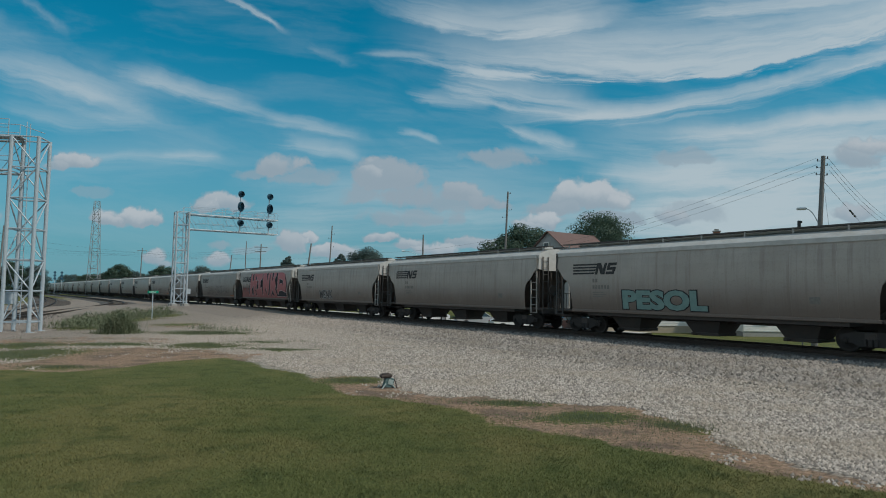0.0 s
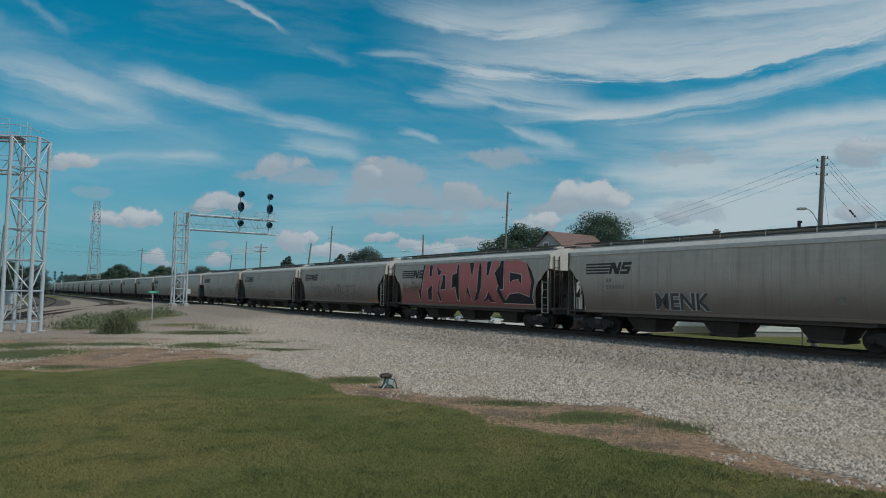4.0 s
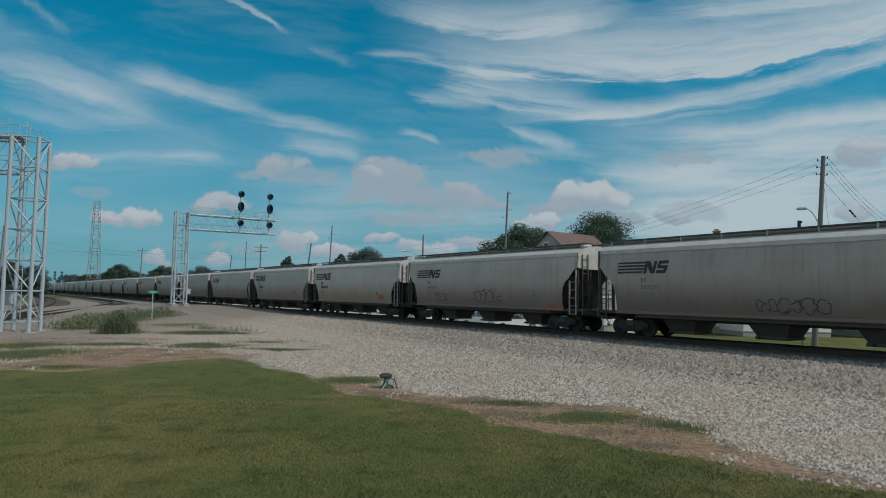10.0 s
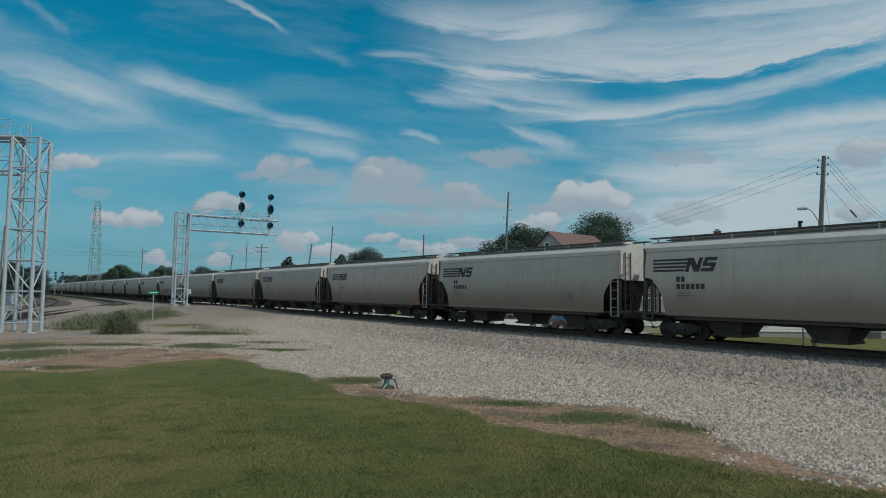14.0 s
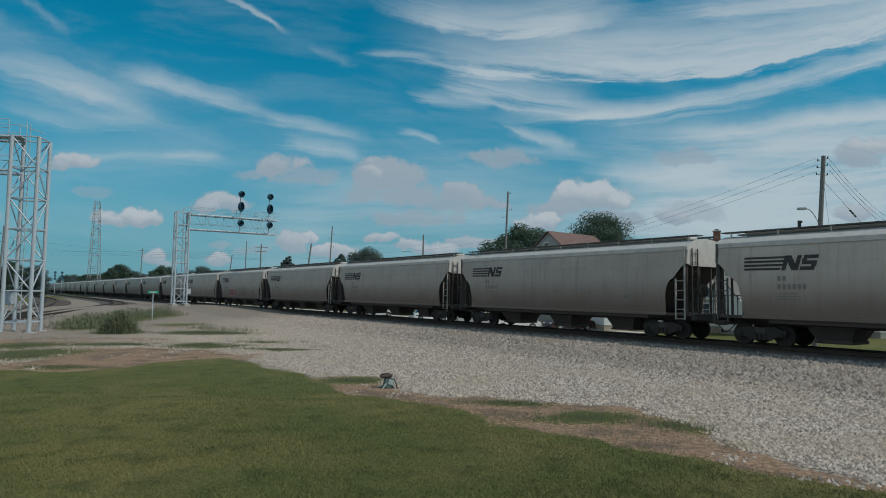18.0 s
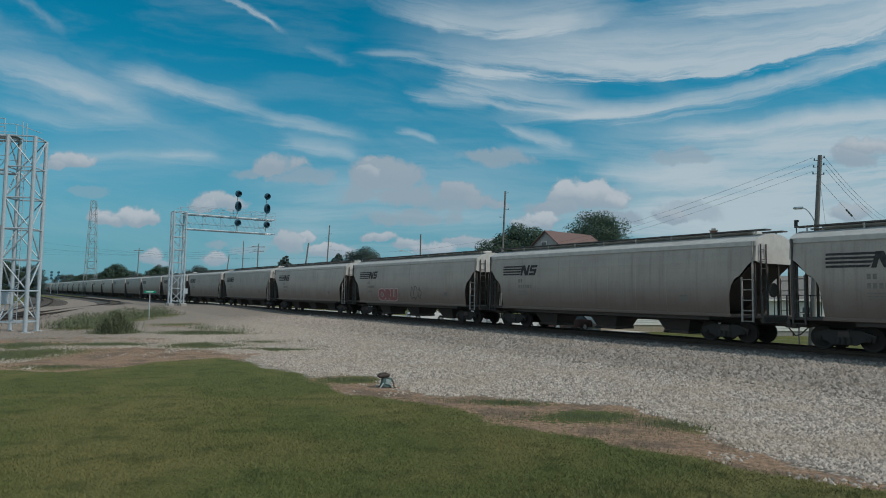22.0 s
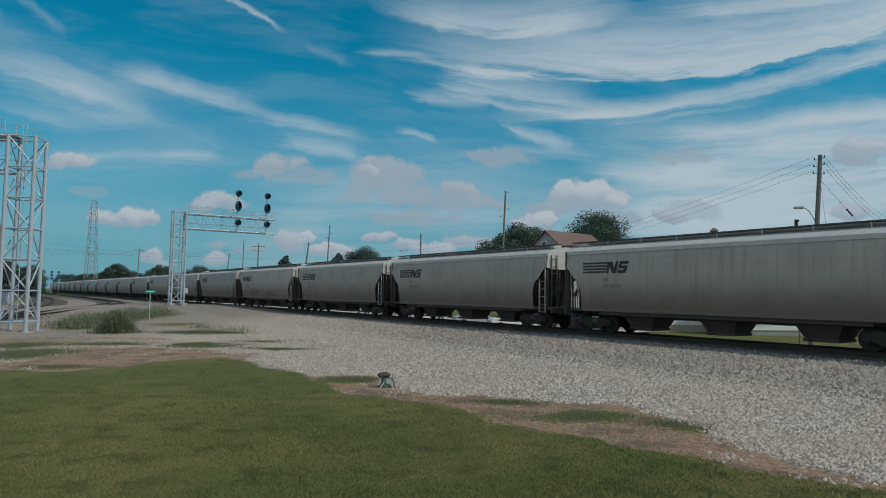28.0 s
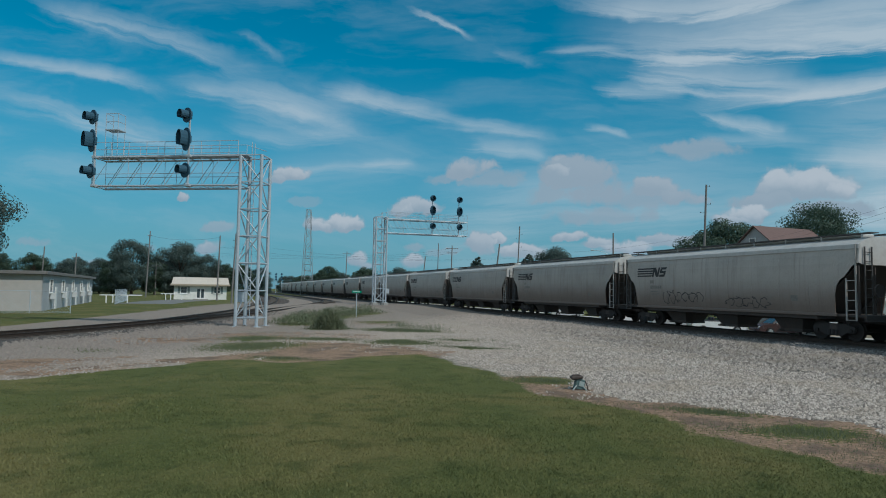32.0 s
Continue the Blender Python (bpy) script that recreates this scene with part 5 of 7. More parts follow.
    for gap in gaps + gaps2:
        shape = [(-hb - 0.40 + a, b) for a, b in gap]
        mx, mz = sum(p[0] for p in shape) / len(shape), sum(p[1] for p in shape) / len(shape)
        decal("graffiti", [[(a + math.copysign(0.06, a - mx), max(1.3, b + math.copysign(0.05, b - mz))) for a, b in shape]], M_PALEPINK, c, "pale edge of a gap between sprayed letters", out=0.021)
        decal("graffiti", [shape], M_OUTLINE, c, "black gap between sprayed letters", out=0.026)
    tagged(c, "grey covered hopper car covered with huge red sprayed letters")
    c = CARS[5][0]
    word_decal("graffiti", "MENK", -hb + 5.6, 1.36, 0.84, 3.0, M_SILVER, c, "silver edge of sprayed letters", bold=0.06)
    word_decal("graffiti", "MENK", -hb + 5.64, 1.39, 0.78, 2.92, M_SCRAWL, c, "dark sprayed letters", bold=0.02, out=0.019)
    c = CARS[3][0]
    first = ([(4.03, 1.70), (3.86, 2.08), (4.10, 2.46), (4.56, 2.35), (4.23, 2.08), (4.62, 1.98), (4.55, 1.66)], [(4.37, 2.40), (4.75, 2.53), (5.01, 2.46), (4.81, 2.19), (5.06, 2.14), (4.93, 1.72), (4.61, 1.55)],
             [(5.50, 2.46), (5.13, 2.35), (5.06, 1.98), (5.43, 1.73), (5.56, 2.04), (5.31, 2.04)], [(5.69, 2.51), (5.86, 1.89), (6.05, 2.56), (6.34, 2.51), (6.31, 2.0), (6.10, 1.89)],
             [(6.34, 2.41), (6.57, 2.20), (6.92, 2.56), (7.08, 2.11), (6.74, 2.0), (6.91, 1.80)], [(7.20, 2.31), (7.36, 2.21), (7.19, 1.71), (7.63, 1.96), (7.69, 2.11)],
             [(4.03, 1.70), (4.36, 1.54), (4.87, 1.71), (5.49, 1.57), (5.98, 1.79), (6.56, 1.59), (7.13, 1.71)])
    second = ([(8.42, 1.64), (8.39, 2.36), (8.56, 2.36), (8.58, 1.93), (9.01, 2.64), (9.31, 2.64), (9.24, 1.94), (8.89, 1.98), (8.64, 2.31)], [(9.30, 2.46), (9.60, 2.64), (9.74, 2.22), (9.53, 1.80), (9.29, 2.03), (9.30, 2.46)],
              [(9.84, 2.55), (9.83, 2.04), (10.21, 2.0), (10.40, 2.55), (10.77, 2.50), (10.81, 2.23), (10.48, 1.91), (10.02, 1.90)], [(10.81, 2.41), (11.13, 2.63), (11.17, 2.23), (10.94, 2.05), (11.16, 1.97), (11.02, 1.65)])
    third = ([(11.40, 2.67), (11.91, 2.50), (12.49, 2.67), (12.43, 1.90), (12.51, 1.71)], [(11.40, 2.67), (11.42, 1.97), (11.64, 1.84), (12.06, 1.94), (12.42, 1.69)], [(12.51, 2.03), (12.87, 2.06), (13.22, 1.83), (13.29, 1.50)],
             [(13.30, 1.83), (13.56, 1.94), (13.78, 1.52)], [(13.89, 1.72), (14.15, 1.85), (14.37, 1.73)], [(8.42, 1.64), (8.73, 1.45), (9.14, 1.56), (9.44, 1.75), (9.82, 1.72), (10.01, 1.45), (10.57, 1.73), (10.93, 1.61), (11.46, 1.84)])
    for word in (first, second + third):
        for line in word:
            decal("graffiti", sprayed([(-hb - 0.36 + a, b) for a, b in line]), M_SCRAWL, c, "thin black sprayed bubble letter")
    tagged(c, "grey covered hopper car with black sprayed outlines of letters")
    c = CARS[2][0]
    scrawl(tag_loops(-hb + 8.4, 1.34, 3.0, 0.7, 41, 6), c)
    c = CARS[1][0]
    scrawl(tag_loops(-hb + 3.6, 1.5, 1.6, 0.6, 5, 3) + tag_loops(-hb + 8.2, 1.35, 2.6, 1.0, 6, 4), c)
    c = CARS[-6][0]
    word_decal("graffiti", "ORU", -hb + 4.35, 1.30, 1.06, 3.2, M_PALEPINK, c, "pale outline of sprayed letters", bold=0.12)
    word_decal("graffiti", "ORU", -hb + 4.42, 1.36, 0.94, 3.06, M_DULLRED, c, "faded red sprayed letters", bold=0.085, out=0.02)
    scrawl(tag_loops(-hb + 9.3, 1.5, 1.6, 1.0, 15, 3), c)
    tagged(c, "grey covered hopper car with faded red sprayed letters")
    c = CARS[-11][0]
    scrawl(tag_loops(-hb + 3.9, 1.4, 3.6, 0.9, 25, 6) + tag_loops(-hb + 9.4, 1.35, 3.0, 0.6, 26, 5), c)
    for i in (8, 1, -2, 3):
        decal("patch", [[(hb - 2.5, 1.25), (hb - 0.9, 1.30), (hb - 0.95, 1.42), (hb - 2.45, 1.40)]], M_ORANGE, CARS[i][0], "orange primer patch")
    decal("patch", [[(HBS - 3.0, 1.5), (HBS - 2.2, 1.5), (HBS - 2.2, 1.8), (HBS - 3.0, 1.8)]], M_ORANGE, CARS[0][0], "orange primer patch")


build_train()


SURGE = ((0, 3, 6, 8.5, 11, 13, 17, 19, 21, 23, 25, 28, 30, 32), (-0.15, 0.12, 0.33, 0.38, 0.05, -0.10, 0.0, -0.20, -0.08, 0.10, 0.35, 0.17, 0.05, -0.40))     # slack running in and out


def rolled(t):
    """Metres that the train has gone since 13 s."""
    return 10.117 * (t - 13) + 0.5 * 0.0376 * (t - 13) ** 2 + 0.04 * max(0.0, t - 25) ** 2 + float(np.interp(t, *SURGE))


def motions():
    times = [0, 1.5, 3, 4.5, 6, 7.25, 8.5, 9.75, 11, 12, 13, 15, 17, 18, 19, 20, 21, 22, 23, 24, 25, 26.5, 28, 29, 30, 31, 32]
    for car, middle in CARS.values():
        walk(car, [(t, Matrix.Translation(freight_point(middle + rolled(t), 0, RAIL)) @ Matrix.Rotation(-ALPHA, 4, "Z")) for t in times])
    turned = {}
    for car, _ in CARS.values():
        for truck in car.children:
            for axle in truck.children:
                if axle.name.startswith("wheelset"):
                    key = round(axle.matrix_basis.translation.x, 3)
                    if key not in turned:
                        rows = [(i / FPS, Matrix.Translation((key, 0, 0.457)) @ Matrix.Rotation(rolled(i / FPS) / 0.457, 4, "Y")) for i in range(0, 32 * FPS + 1)]
                        walk(axle, rows)
                        turned[key] = axle.animation_data
                    else:
                        keys = axle.animation_data_create()
                        axle.rotation_mode = "QUATERNION"
                        keys.action = turned[key].action
                        keys.action_slot = turned[key].action_slot

# ---------------------------------------------------------------- signal cantilevers
# blue lift over black stands in for haze on the signal heads
M_HEAD_HAZED = material("hazed_signal_head", (0.034, 0.092, 0.14), (0.042, 0.105, 0.155), rough=0.9)
M_LENS = material("dark_signal_lens", (0.02, 0.03, 0.04), rough=0.15)


def signal_head(parent, x, y, z, turn, oval, size):
    """Round or oval background with hooded lamps in front; turn: the way it faces, degrees."""
    g = Mesh()
    n = 18
    w, h = 0.40 * size, (0.62 if oval else 0.40) * size
    ring = [(w * math.cos(2 * math.pi * i / n), h * math.sin(2 * math.pi * i / n)) for i in range(n)]
    g.prism([(a, b) for a, b in ring], -0.03, 0.03)
    at = Matrix.Translation((x, y, z)) @ Matrix.Rotation(radians(turn), 4, "Z")
    head = part("signal_head", g, M_HEAD_HAZED, parent, "dark oval signal head" if oval else "dark round signal head", at=at)
    for a, b, tall in ((0, 0.0, 1.9 if oval else 1.0),):
        hood = Mesh()
        m, r, deep = 12, 0.24 * size, 0.46 * size
        for yy in (-0.03, -deep):
            hood.v += [(a + r * math.cos(math.pi * (-0.25 + 1.5 * i / m)), yy, b * size + tall * r * math.sin(math.pi * (-0.25 + 1.5 * i / m))) for i in range(m + 1)]
        hood.v += [(p[0] * 0.94, p[1], p[2] - 0.01) for p in hood.v]
        k = m + 1
        for i in range(m):
            hood.f += [(i, i + 1, k + i + 1, k + i), (2 * k + i, 3 * k + i, 3 * k + i + 1, 2 * k + i + 1), (k + i, k + i + 1, 3 * k + i + 1, 3 * k + i)]
        part("hood", hood, M_HEAD_HAZED, head)
    part("back_box", Mesh().box((0, 0.14, 0), (0.34 * size, 0.22, 0.42 * size), cut=0.03), M_HEAD_HAZED, head)


def cantilever(name, m, label, width, arm_z, arm_h, top_z, arm_len, masts, face, panels, size, side=-1, cage=False, heads=(-0.70, 1.35, 2.93), foot=0.3):
    """Lattice tower with a lattice arm along local +x that carries signal heads; masts: x of each signal mast."""
    c = thing(name, m, label, "railway signal", group="signal cantilevers")
    w = width / 2
    corners = [(-w, -w), (w, -w), (w, w), (-w, w)]
    for x, y in corners:
        part("leg", Mesh().tube((x, y, foot - 0.02), (x, y, top_z), 0.10, n=10), M_GALV, c)
        ft = part("footing", Mesh().box((x, y, foot - 0.18), (0.62, 0.62, 0.36), cut=0.03), M_CONC, c, "concrete footing")
        part("base_plate", Mesh().box((x, y, foot + 0.012), (0.36, 0.36, 0.03)), M_GALV, ft)
    step = (top_z - 0.55) / panels
    for i in range(panels + 1):
        z = 0.55 + step * i
        for (ax, ay), (bx, by) in zip(corners, corners[1:] + corners[:1]):
            part("strut", Mesh().tube((ax, ay, z), (bx, by, z), 0.042, n=6), M_GALV, c)
    for i in range(panels):
        z0, z1 = 0.55 + step * i, 0.55 + step * (i + 1)
        for j, ((ax, ay), (bx, by)) in enumerate(zip(corners, corners[1:] + corners[:1])):
            if (i + j) % 2:
                ax, ay, bx, by = bx, by, ax, ay
            part("brace", Mesh().tube((ax, ay, z0), (bx, by, z1), 0.036, n=6), M_GALV, c)
    lo, hi = arm_z, arm_z + arm_h
    for y in (-w, w):
        for z in (lo, hi):
            part("arm_chord", Mesh().tube((w, y, z), (w + arm_len, y, z), 0.062, n=8), M_GALV, c)
    for y in (-w, w):
        part("arm_rail", Mesh().tube((w, y, lo + 0.42 * arm_h), (w + arm_len, y, lo + 0.42 * arm_h), 0.02, n=6), M_GALV, c)
    bays = max(6, round(arm_len / (1.0 * size)))
    for i in range(bays + 1):
        x = w + arm_len * i / bays
        part("arm_strut", Mesh().tube((x, -w, lo), (x, w, lo), 0.03, n=6), M_GALV, c)
        part("arm_strut", Mesh().tube((x, -w, hi), (x, w, hi), 0.03, n=6), M_GALV, c)
        if i % 2 == 0:
            for y in (-w, w):
                part("arm_strut", Mesh().tube((x, y, lo), (x, y, hi), 0.015, n=6), M_GALV, c)
        if i < bays:
            x2 = w + arm_len * (i + 1) / bays
            for y in (-w, w):
                part("arm_brace", Mesh().tube((x2, y, lo), (x, y, hi), 0.017, n=6), M_GALV, c)
            part("arm_brace", Mesh().tube((x, -w, lo), (x2, w, lo), 0.018, n=6), M_GALV, c)
    for y in (-0.2, 0.2):
        part("ladder_rail", Mesh().tube((0.25 * w, y, 0.4), (0.25 * w, y, hi + 0.9), 0.022, n=6), M_GALV, c)
    for i in range(int((hi - 0.6) / 0.33)):
        part("rung", Mesh().tube((0.25 * w, -0.2, 0.6 + 0.33 * i), (0.25 * w, 0.2, 0.6 + 0.33 * i), 0.014, n=5), M_GALV, c)
    part("walkway", Mesh().box((w + arm_len / 2 - 0.1, 0, hi + 0.10), (arm_len + 0.3, 0.85 * width, 0.05)), M_GALV, c, "grated walkway on the arm")
    for y in (-w * 0.92, w * 0.92):
        for dz in (0.48, 0.92):
            part("handrail", Mesh().tube((w + 0.2, y, hi + dz), (w + arm_len, y, hi + dz), 0.022, n=6), M_GALV, c)
        for i in range(9):
            x = w + 0.2 + (arm_len - 0.2) * i / 8
            part("rail_post", Mesh().tube((x, y, hi + 0.1), (x, y, hi + 0.92), 0.02, n=6), M_GALV, c)
    part("handrail", Mesh().path([(w + 0.2, -w * 0.92, hi + 0.92), (-w * 0.6, -w * 0.92, hi + 0.5)], 0.022), M_GALV, c)
    for x in masts:
        y = side * (w + 0.16)
        part("mast", Mesh().tube((x, y, lo - 0.05), (x, y, hi + heads[2] - 0.2), 0.065, n=8), M_GALV, c, "slim signal mast")
        part("clamp", Mesh().box((x, y - side * 0.08, lo), (0.3, 0.36, 0.16), cut=0.02), M_GALV, c)
        part("clamp", Mesh().box((x, y - side * 0.08, hi), (0.3, 0.36, 0.16), cut=0.02), M_GALV, c)
        zs = ((hi + heads[0], False), (hi + heads[1], True), (hi + heads[2], False))
        for z, oval in zs:
            signal_head(c, x, y + side * 0.34, z, face, oval, size)
    if cage:
        x = masts[-1] - 0.45
        part("platform", Mesh().box((x - 0.35, 0.1, hi + 1.75), (0.9, 0.8, 0.05)), M_GALV, c)
        for a, b in ((-0.75, -0.25), (0.05, -0.25), (0.05, 0.45), (-0.75, 0.45)):
            part("rail_post", Mesh().tube((x + a, b, hi + 0.1), (x + a, b, hi + 2.75), 0.02, n=6), M_GALV, c)
        for dz in (2.25, 2.75):
            part("handrail", Mesh().path([(x - 0.75, -0.25, hi + dz), (x - 0.75, 0.45, hi + dz), (x + 0.05, 0.45, hi + dz), (x + 0.05, -0.25, hi + dz)], 0.02), M_GALV, c)
    part("box", Mesh().box((w + 0.22, -w + 0.25, 1.75), (0.5, 0.36, 0.62), cut=0.02), M_GALV, c, "grey equipment cabinet on the tower")
    return c


def facing(x, y):
    return math.degrees(math.atan2(y, x))


cantilever("signal_cantilever", pose(-21.75, 34.0, 0, 0, 0, 188.8),
           "galvanised lattice signal cantilever with two dark three-head masts", 1.3, 8.32, 1.76, 10.12, 9.5, (3.85, 9.9), 151, 6, 1.12, side=1, cage=True, heads=(-0.93, 0.92, 2.36), foot=0.04)
cantilever("signal_cantilever", Matrix.Translation((-31.5, 78.4, 0.40)) @ Matrix.Rotation(math.atan2(NR.y, NR.x), 4, "Z"),
           "galvanised lattice signal cantilever beside the freight track", 1.40, 9.23, 1.8, 11.25, 11.0, (6.7, 10.4), 0, 7, 1.05)

# ---------------------------------------------------------------- poles and wires
M_LAMP = material("grey_lamp_housing", (0.60, 0.62, 0.63), (0.46, 0.48, 0.49), rough=0.5)


def pole(base, top, r=0.15, arms=(), label="weathered wooden utility pole", lamp=None, pins=()):
    base, top = Vector(base), Vector(top)
    base.z = floor_z(base.x, base.y)
    p = thing("utility_pole", Matrix.Translation(base), label, "utility pole", group="utility poles")
    part("shaft", Mesh().tube((0, 0, 0), top - base, r, r * 0.68, n=12), M_POLE, p)
    d = (top - base)
    for frac, dx, dy, ln in arms:
        c = d * frac
        part("crossarm", Mesh().box((0, 0, 0), (ln, 0.10, 0.12), m=Matrix.Rotation(math.atan2(dy, dx), 4, "Z"), cut=0.01).add([], []), M_POLE, p, at=Matrix.Translation(c))
        for s in (-0.45, 0.0, 0.45):
            q = c + Vector((dx, dy, 0)).normalized() * ln * s
            part("insulator", Mesh().lathe([(0.03, 0.06), (0.06, 0.1), (0.04, 0.16), (0.055, 0.19), (0.02, 0.24)], 8, c=q), M_LAMP, p)
    for frac, dx, dy in pins:
        c = d * frac
        q = c + Vector((dx, dy, 0))
        part("insulator_bracket", Mesh().tube(c, q, 0.016, n=6).lathe([(0.025, -0.02), (0.045, 0.03), (0.032, 0.08), (0.04, 0.10), (0.015, 0.14)], 8, c=q), M_WIRE, p)
    if lamp:
        frac, dx, dy, rise = lamp
        c = d * frac
        pts = [c + Vector((dx * t, dy * t, rise * (1 - (1 - t) ** 2))) for t in (0, 0.25, 0.5, 0.75, 1.0)]
        arm = part("lamp_arm", Mesh().path(pts, 0.03), M_LAMP, p)
        u = Vector((dx, dy, 0)).normalized()
        part("lamp_head", Mesh().box((0, 0, 0), (0.56, 0.26, 0.15), m=Matrix.Rotation(math.atan2(dy, dx), 4, "Z"), cut=0.05), M_LAMP, arm, "cobra-head street lamp", at=Matrix.Translation(pts[-1] + u * 0.22))
    return p


def wire(a, b, sag, r=0.012, *, label="thin black overhead wire"):
    a, b = Vector(a), Vector(b)
    pts = [a.lerp(b, i / 14) - Vector((0, 0, 4 * sag * (i / 14) * (1 - i / 14))) for i in range(15)]
    single("overhead_wire", Mesh().path([p - a for p in pts], r, n=4), M_WIRE, Matrix.Translation(a), label, "wire", group="overhead wires")


pole((22.62, 40.06, 0), (23.27, 39.68, 11.02), 0.18, pins=((0.975, -0.28, 0.1), (0.94, -0.30, 0.1), (0.905, -0.32, 0.1), (0.985, 0.2, -0.12), (0.95, 0.2, -0.12), (0.90, 0.22, -0.12)),
     lamp=(0.635, -0.72, 0.25, 1.15), label="leaning wooden utility pole with a street lamp")
pole((6.5, 71.7, 0), (7.08, 71.65, 13.6), 0.14, pins=((0.985, 0.3, 0), (0.86, 0.45, 0), (0.80, -0.45, 0), (0.70, 0.45, 0)), label="tall slender utility pole with side pins")
pole((-2.98, 95, 0), (-2.92, 95, 10.8), 0.15, lamp=(0.70, -2.6, -0.1, 1.1), label="wooden utility pole with a street lamp")
pole((-19.1, 108.3, 0), (-18.5, 108.4, 13.3), 0.13, pins=((0.9, 0.45, 0), (0.85, -0.45, 0), (0.75, 0.45, 0)), label="slender utility pole with side pins")
pole((-22.0, 102.8, 0), (-20.8, 102.9, 9.9), 0.16, label="short leaning utility pole")
pole((-37.8, 134.8, 0), (-37.6, 134.85, 12.0), 0.16, arms=((0.95, 1, 0.2, 2.6), (0.88, 1, 0.2, 2.2)), label="utility pole with two crossarms")
pole((-43.5, 143.6, 0), (-43.3, 143.6, 13.2), 0.12)
pole((-47.2, 142.7, 0), (-46.1, 142.7, 10.1), 0.14)
pole((-79.8, 172.5, 0), (-79.5, 172.6, 13.2), 0.15, arms=((0.95, 1, 0.2, 2.4),))
pole((-69.5, 98.0, 0), (-69.24, 98.0, 11.3), 0.15, label="plain wooden pole beside the white shop")
pole((-98.0, 113.9, 0), (-97.5, 113.9, 13.9), 0.16, arms=((0.93, 1, 0.8, 0.9),), pins=((0.82, 0.5, 0.3), (0.78, 0.5, 0.3)))
pole((-56.3, 82.9, 0), (-55.9, 82.9, 10.2), 0.14, pins=((0.9, -0.4, 0), (0.8, -0.4, 0)))
pole((-111.5, 100.8, 0), (-111.0, 100.8, 9.8), 0.14)
pole((-114.6, 111.8, 0), (-114.4, 111.8, 9.2), 0.17, arms=((0.9, 1, 0.8, 1.6),))
pole((-126, 150, 0), (-126, 150, 8.5), 0.15, arms=((0.93, 1, 0.5, 2.0),))
for k in range(3):
    wire((22.9, 39.8, 10.9 - 0.42 * k), (7.5, 110, 9.2 - 0.5 * k), 1.4, 0.008)
    wire((23.5, 39.5, 10.8 - 0.35 * k), (52, 73, 10.6 - 0.5 * k), 0.9, 0.010)
    wire((-37.6, 134.8, 11.4 - 0.5 * k), (-79.5, 172.6, 12.5 - 0.5 * k), 0.9, 0.013)
    wire((-79.5, 172.6, 12.5 - 0.5 * k), (-140, 172.0, 14.0 - 0.5 * k), 1.0, 0.013)
wire((23.2, 39.7, 9.9), (23.9, 39.3, 0.1), 0.0, 0.008, label="steel guy wire of the pole")
wire((23.3, 39.7, 9.4), (33, 50.5, 7.5), 0.0, 0.010)
marks = thing("cable_splice", Matrix.Translation((28.9, 45.93, 8.3)), "three black splices on an overhead cable", "cable splice")
for i in (-1, 0, 1):
    part("splice", Mesh().tube((0.5 * i - 0.14, 0.557 * i - 0.156, -0.098 * i + 0.027), (0.5 * i + 0.14, 0.557 * i + 0.156, -0.098 * i - 0.027), 0.06, n=8), M_WIRE, marks)
box_post = thing("equipment_box", Matrix.Translation((22.05, 40.3, floor_z(22.05, 40.3))), "small dark box on a thin post", "equipment box")
part("post", Mesh().tube((0, 0, 0), (0, 0, 7.55), 0.04, n=8), M_POLE, box_post)
part("box", Mesh().box((-0.03, 0, 7.78), (0.16, 0.16, 0.5), cut=0.02).box((0.09, 0, 7.95), (0.12, 0.12, 0.12), cut=0.02), M_BLACK, box_post, "dark box")
wire((-69.2, 98.0, 9.3), (-37.6, 134.8, 9.0), 1.0, 0.013)
wire((-55.9, 82.9, 8.8), (-18.5, 108.4, 8.0), 1.2, 0.008)
wire((-97.5, 113.9, 13.0), (-69.2, 98.0, 11.0), 0.7, 0.016)
wire((-18.5, 108.4, 9.3), (7.0, 71.7, 8.6), 1.0, 0.008)


def radio_mast():
    h, w0, w1 = 32.0, 3.6, 1.5
    m = thing("lattice_mast", pose(-117.6, 220.6, 0, 0, 0, 12), "tall tapering steel lattice mast behind trees", "mast")
    mat = material("grey_mast_steel", (0.30, 0.32, 0.33), (0.22, 0.23, 0.24), rough=0.6, metal=0.2)

    def at(k, z):
        w = w0 + (w1 - w0) * z / h
        return Vector(((-1, 1, 1, -1)[k] * w / 2, (-1, -1, 1, 1)[k] * w / 2, z))

    for k in range(4):
        part("leg", Mesh().tube(at(k, 0), at(k, h), 0.10, 0.08, n=6), mat, m)
    n = 14
    for i in range(n):
        for k in range(4):
            a, b = (k, (k + 1) % 4) if (i + k) % 2 else ((k + 1) % 4, k)
            part("brace", Mesh().tube(at(a, h * i / n), at(b, h * (i + 1) / n), 0.055, n=5), mat, m)
            part("strut", Mesh().tube(at(k, h * (i + 1) / n), at((k + 1) % 4, h * (i + 1) / n), 0.045, n=5), mat, m)


radio_mast()


def far_signal():
    s = thing("railway_signal", pose(-167, 284.5, 0, 0, 0, 30), "distant pair of dark signal masts beside the line", "railway signal")
    for x in (-1.3, 1.3):
        part("mast", Mesh().tube((x, 0, 0), (x, 0, 9.4), 0.1, n=6), M_GALV, s)
        for z in (6.6, 7.9, 9.2):
            part("signal_head", Mesh().prism([(x + 0.55 * math.cos(i * 0.5236), z + 0.55 * math.sin(i * 0.5236)) for i in range(12)], -0.2, -0.05), M_HEAD_HAZED, s)


far_signal()

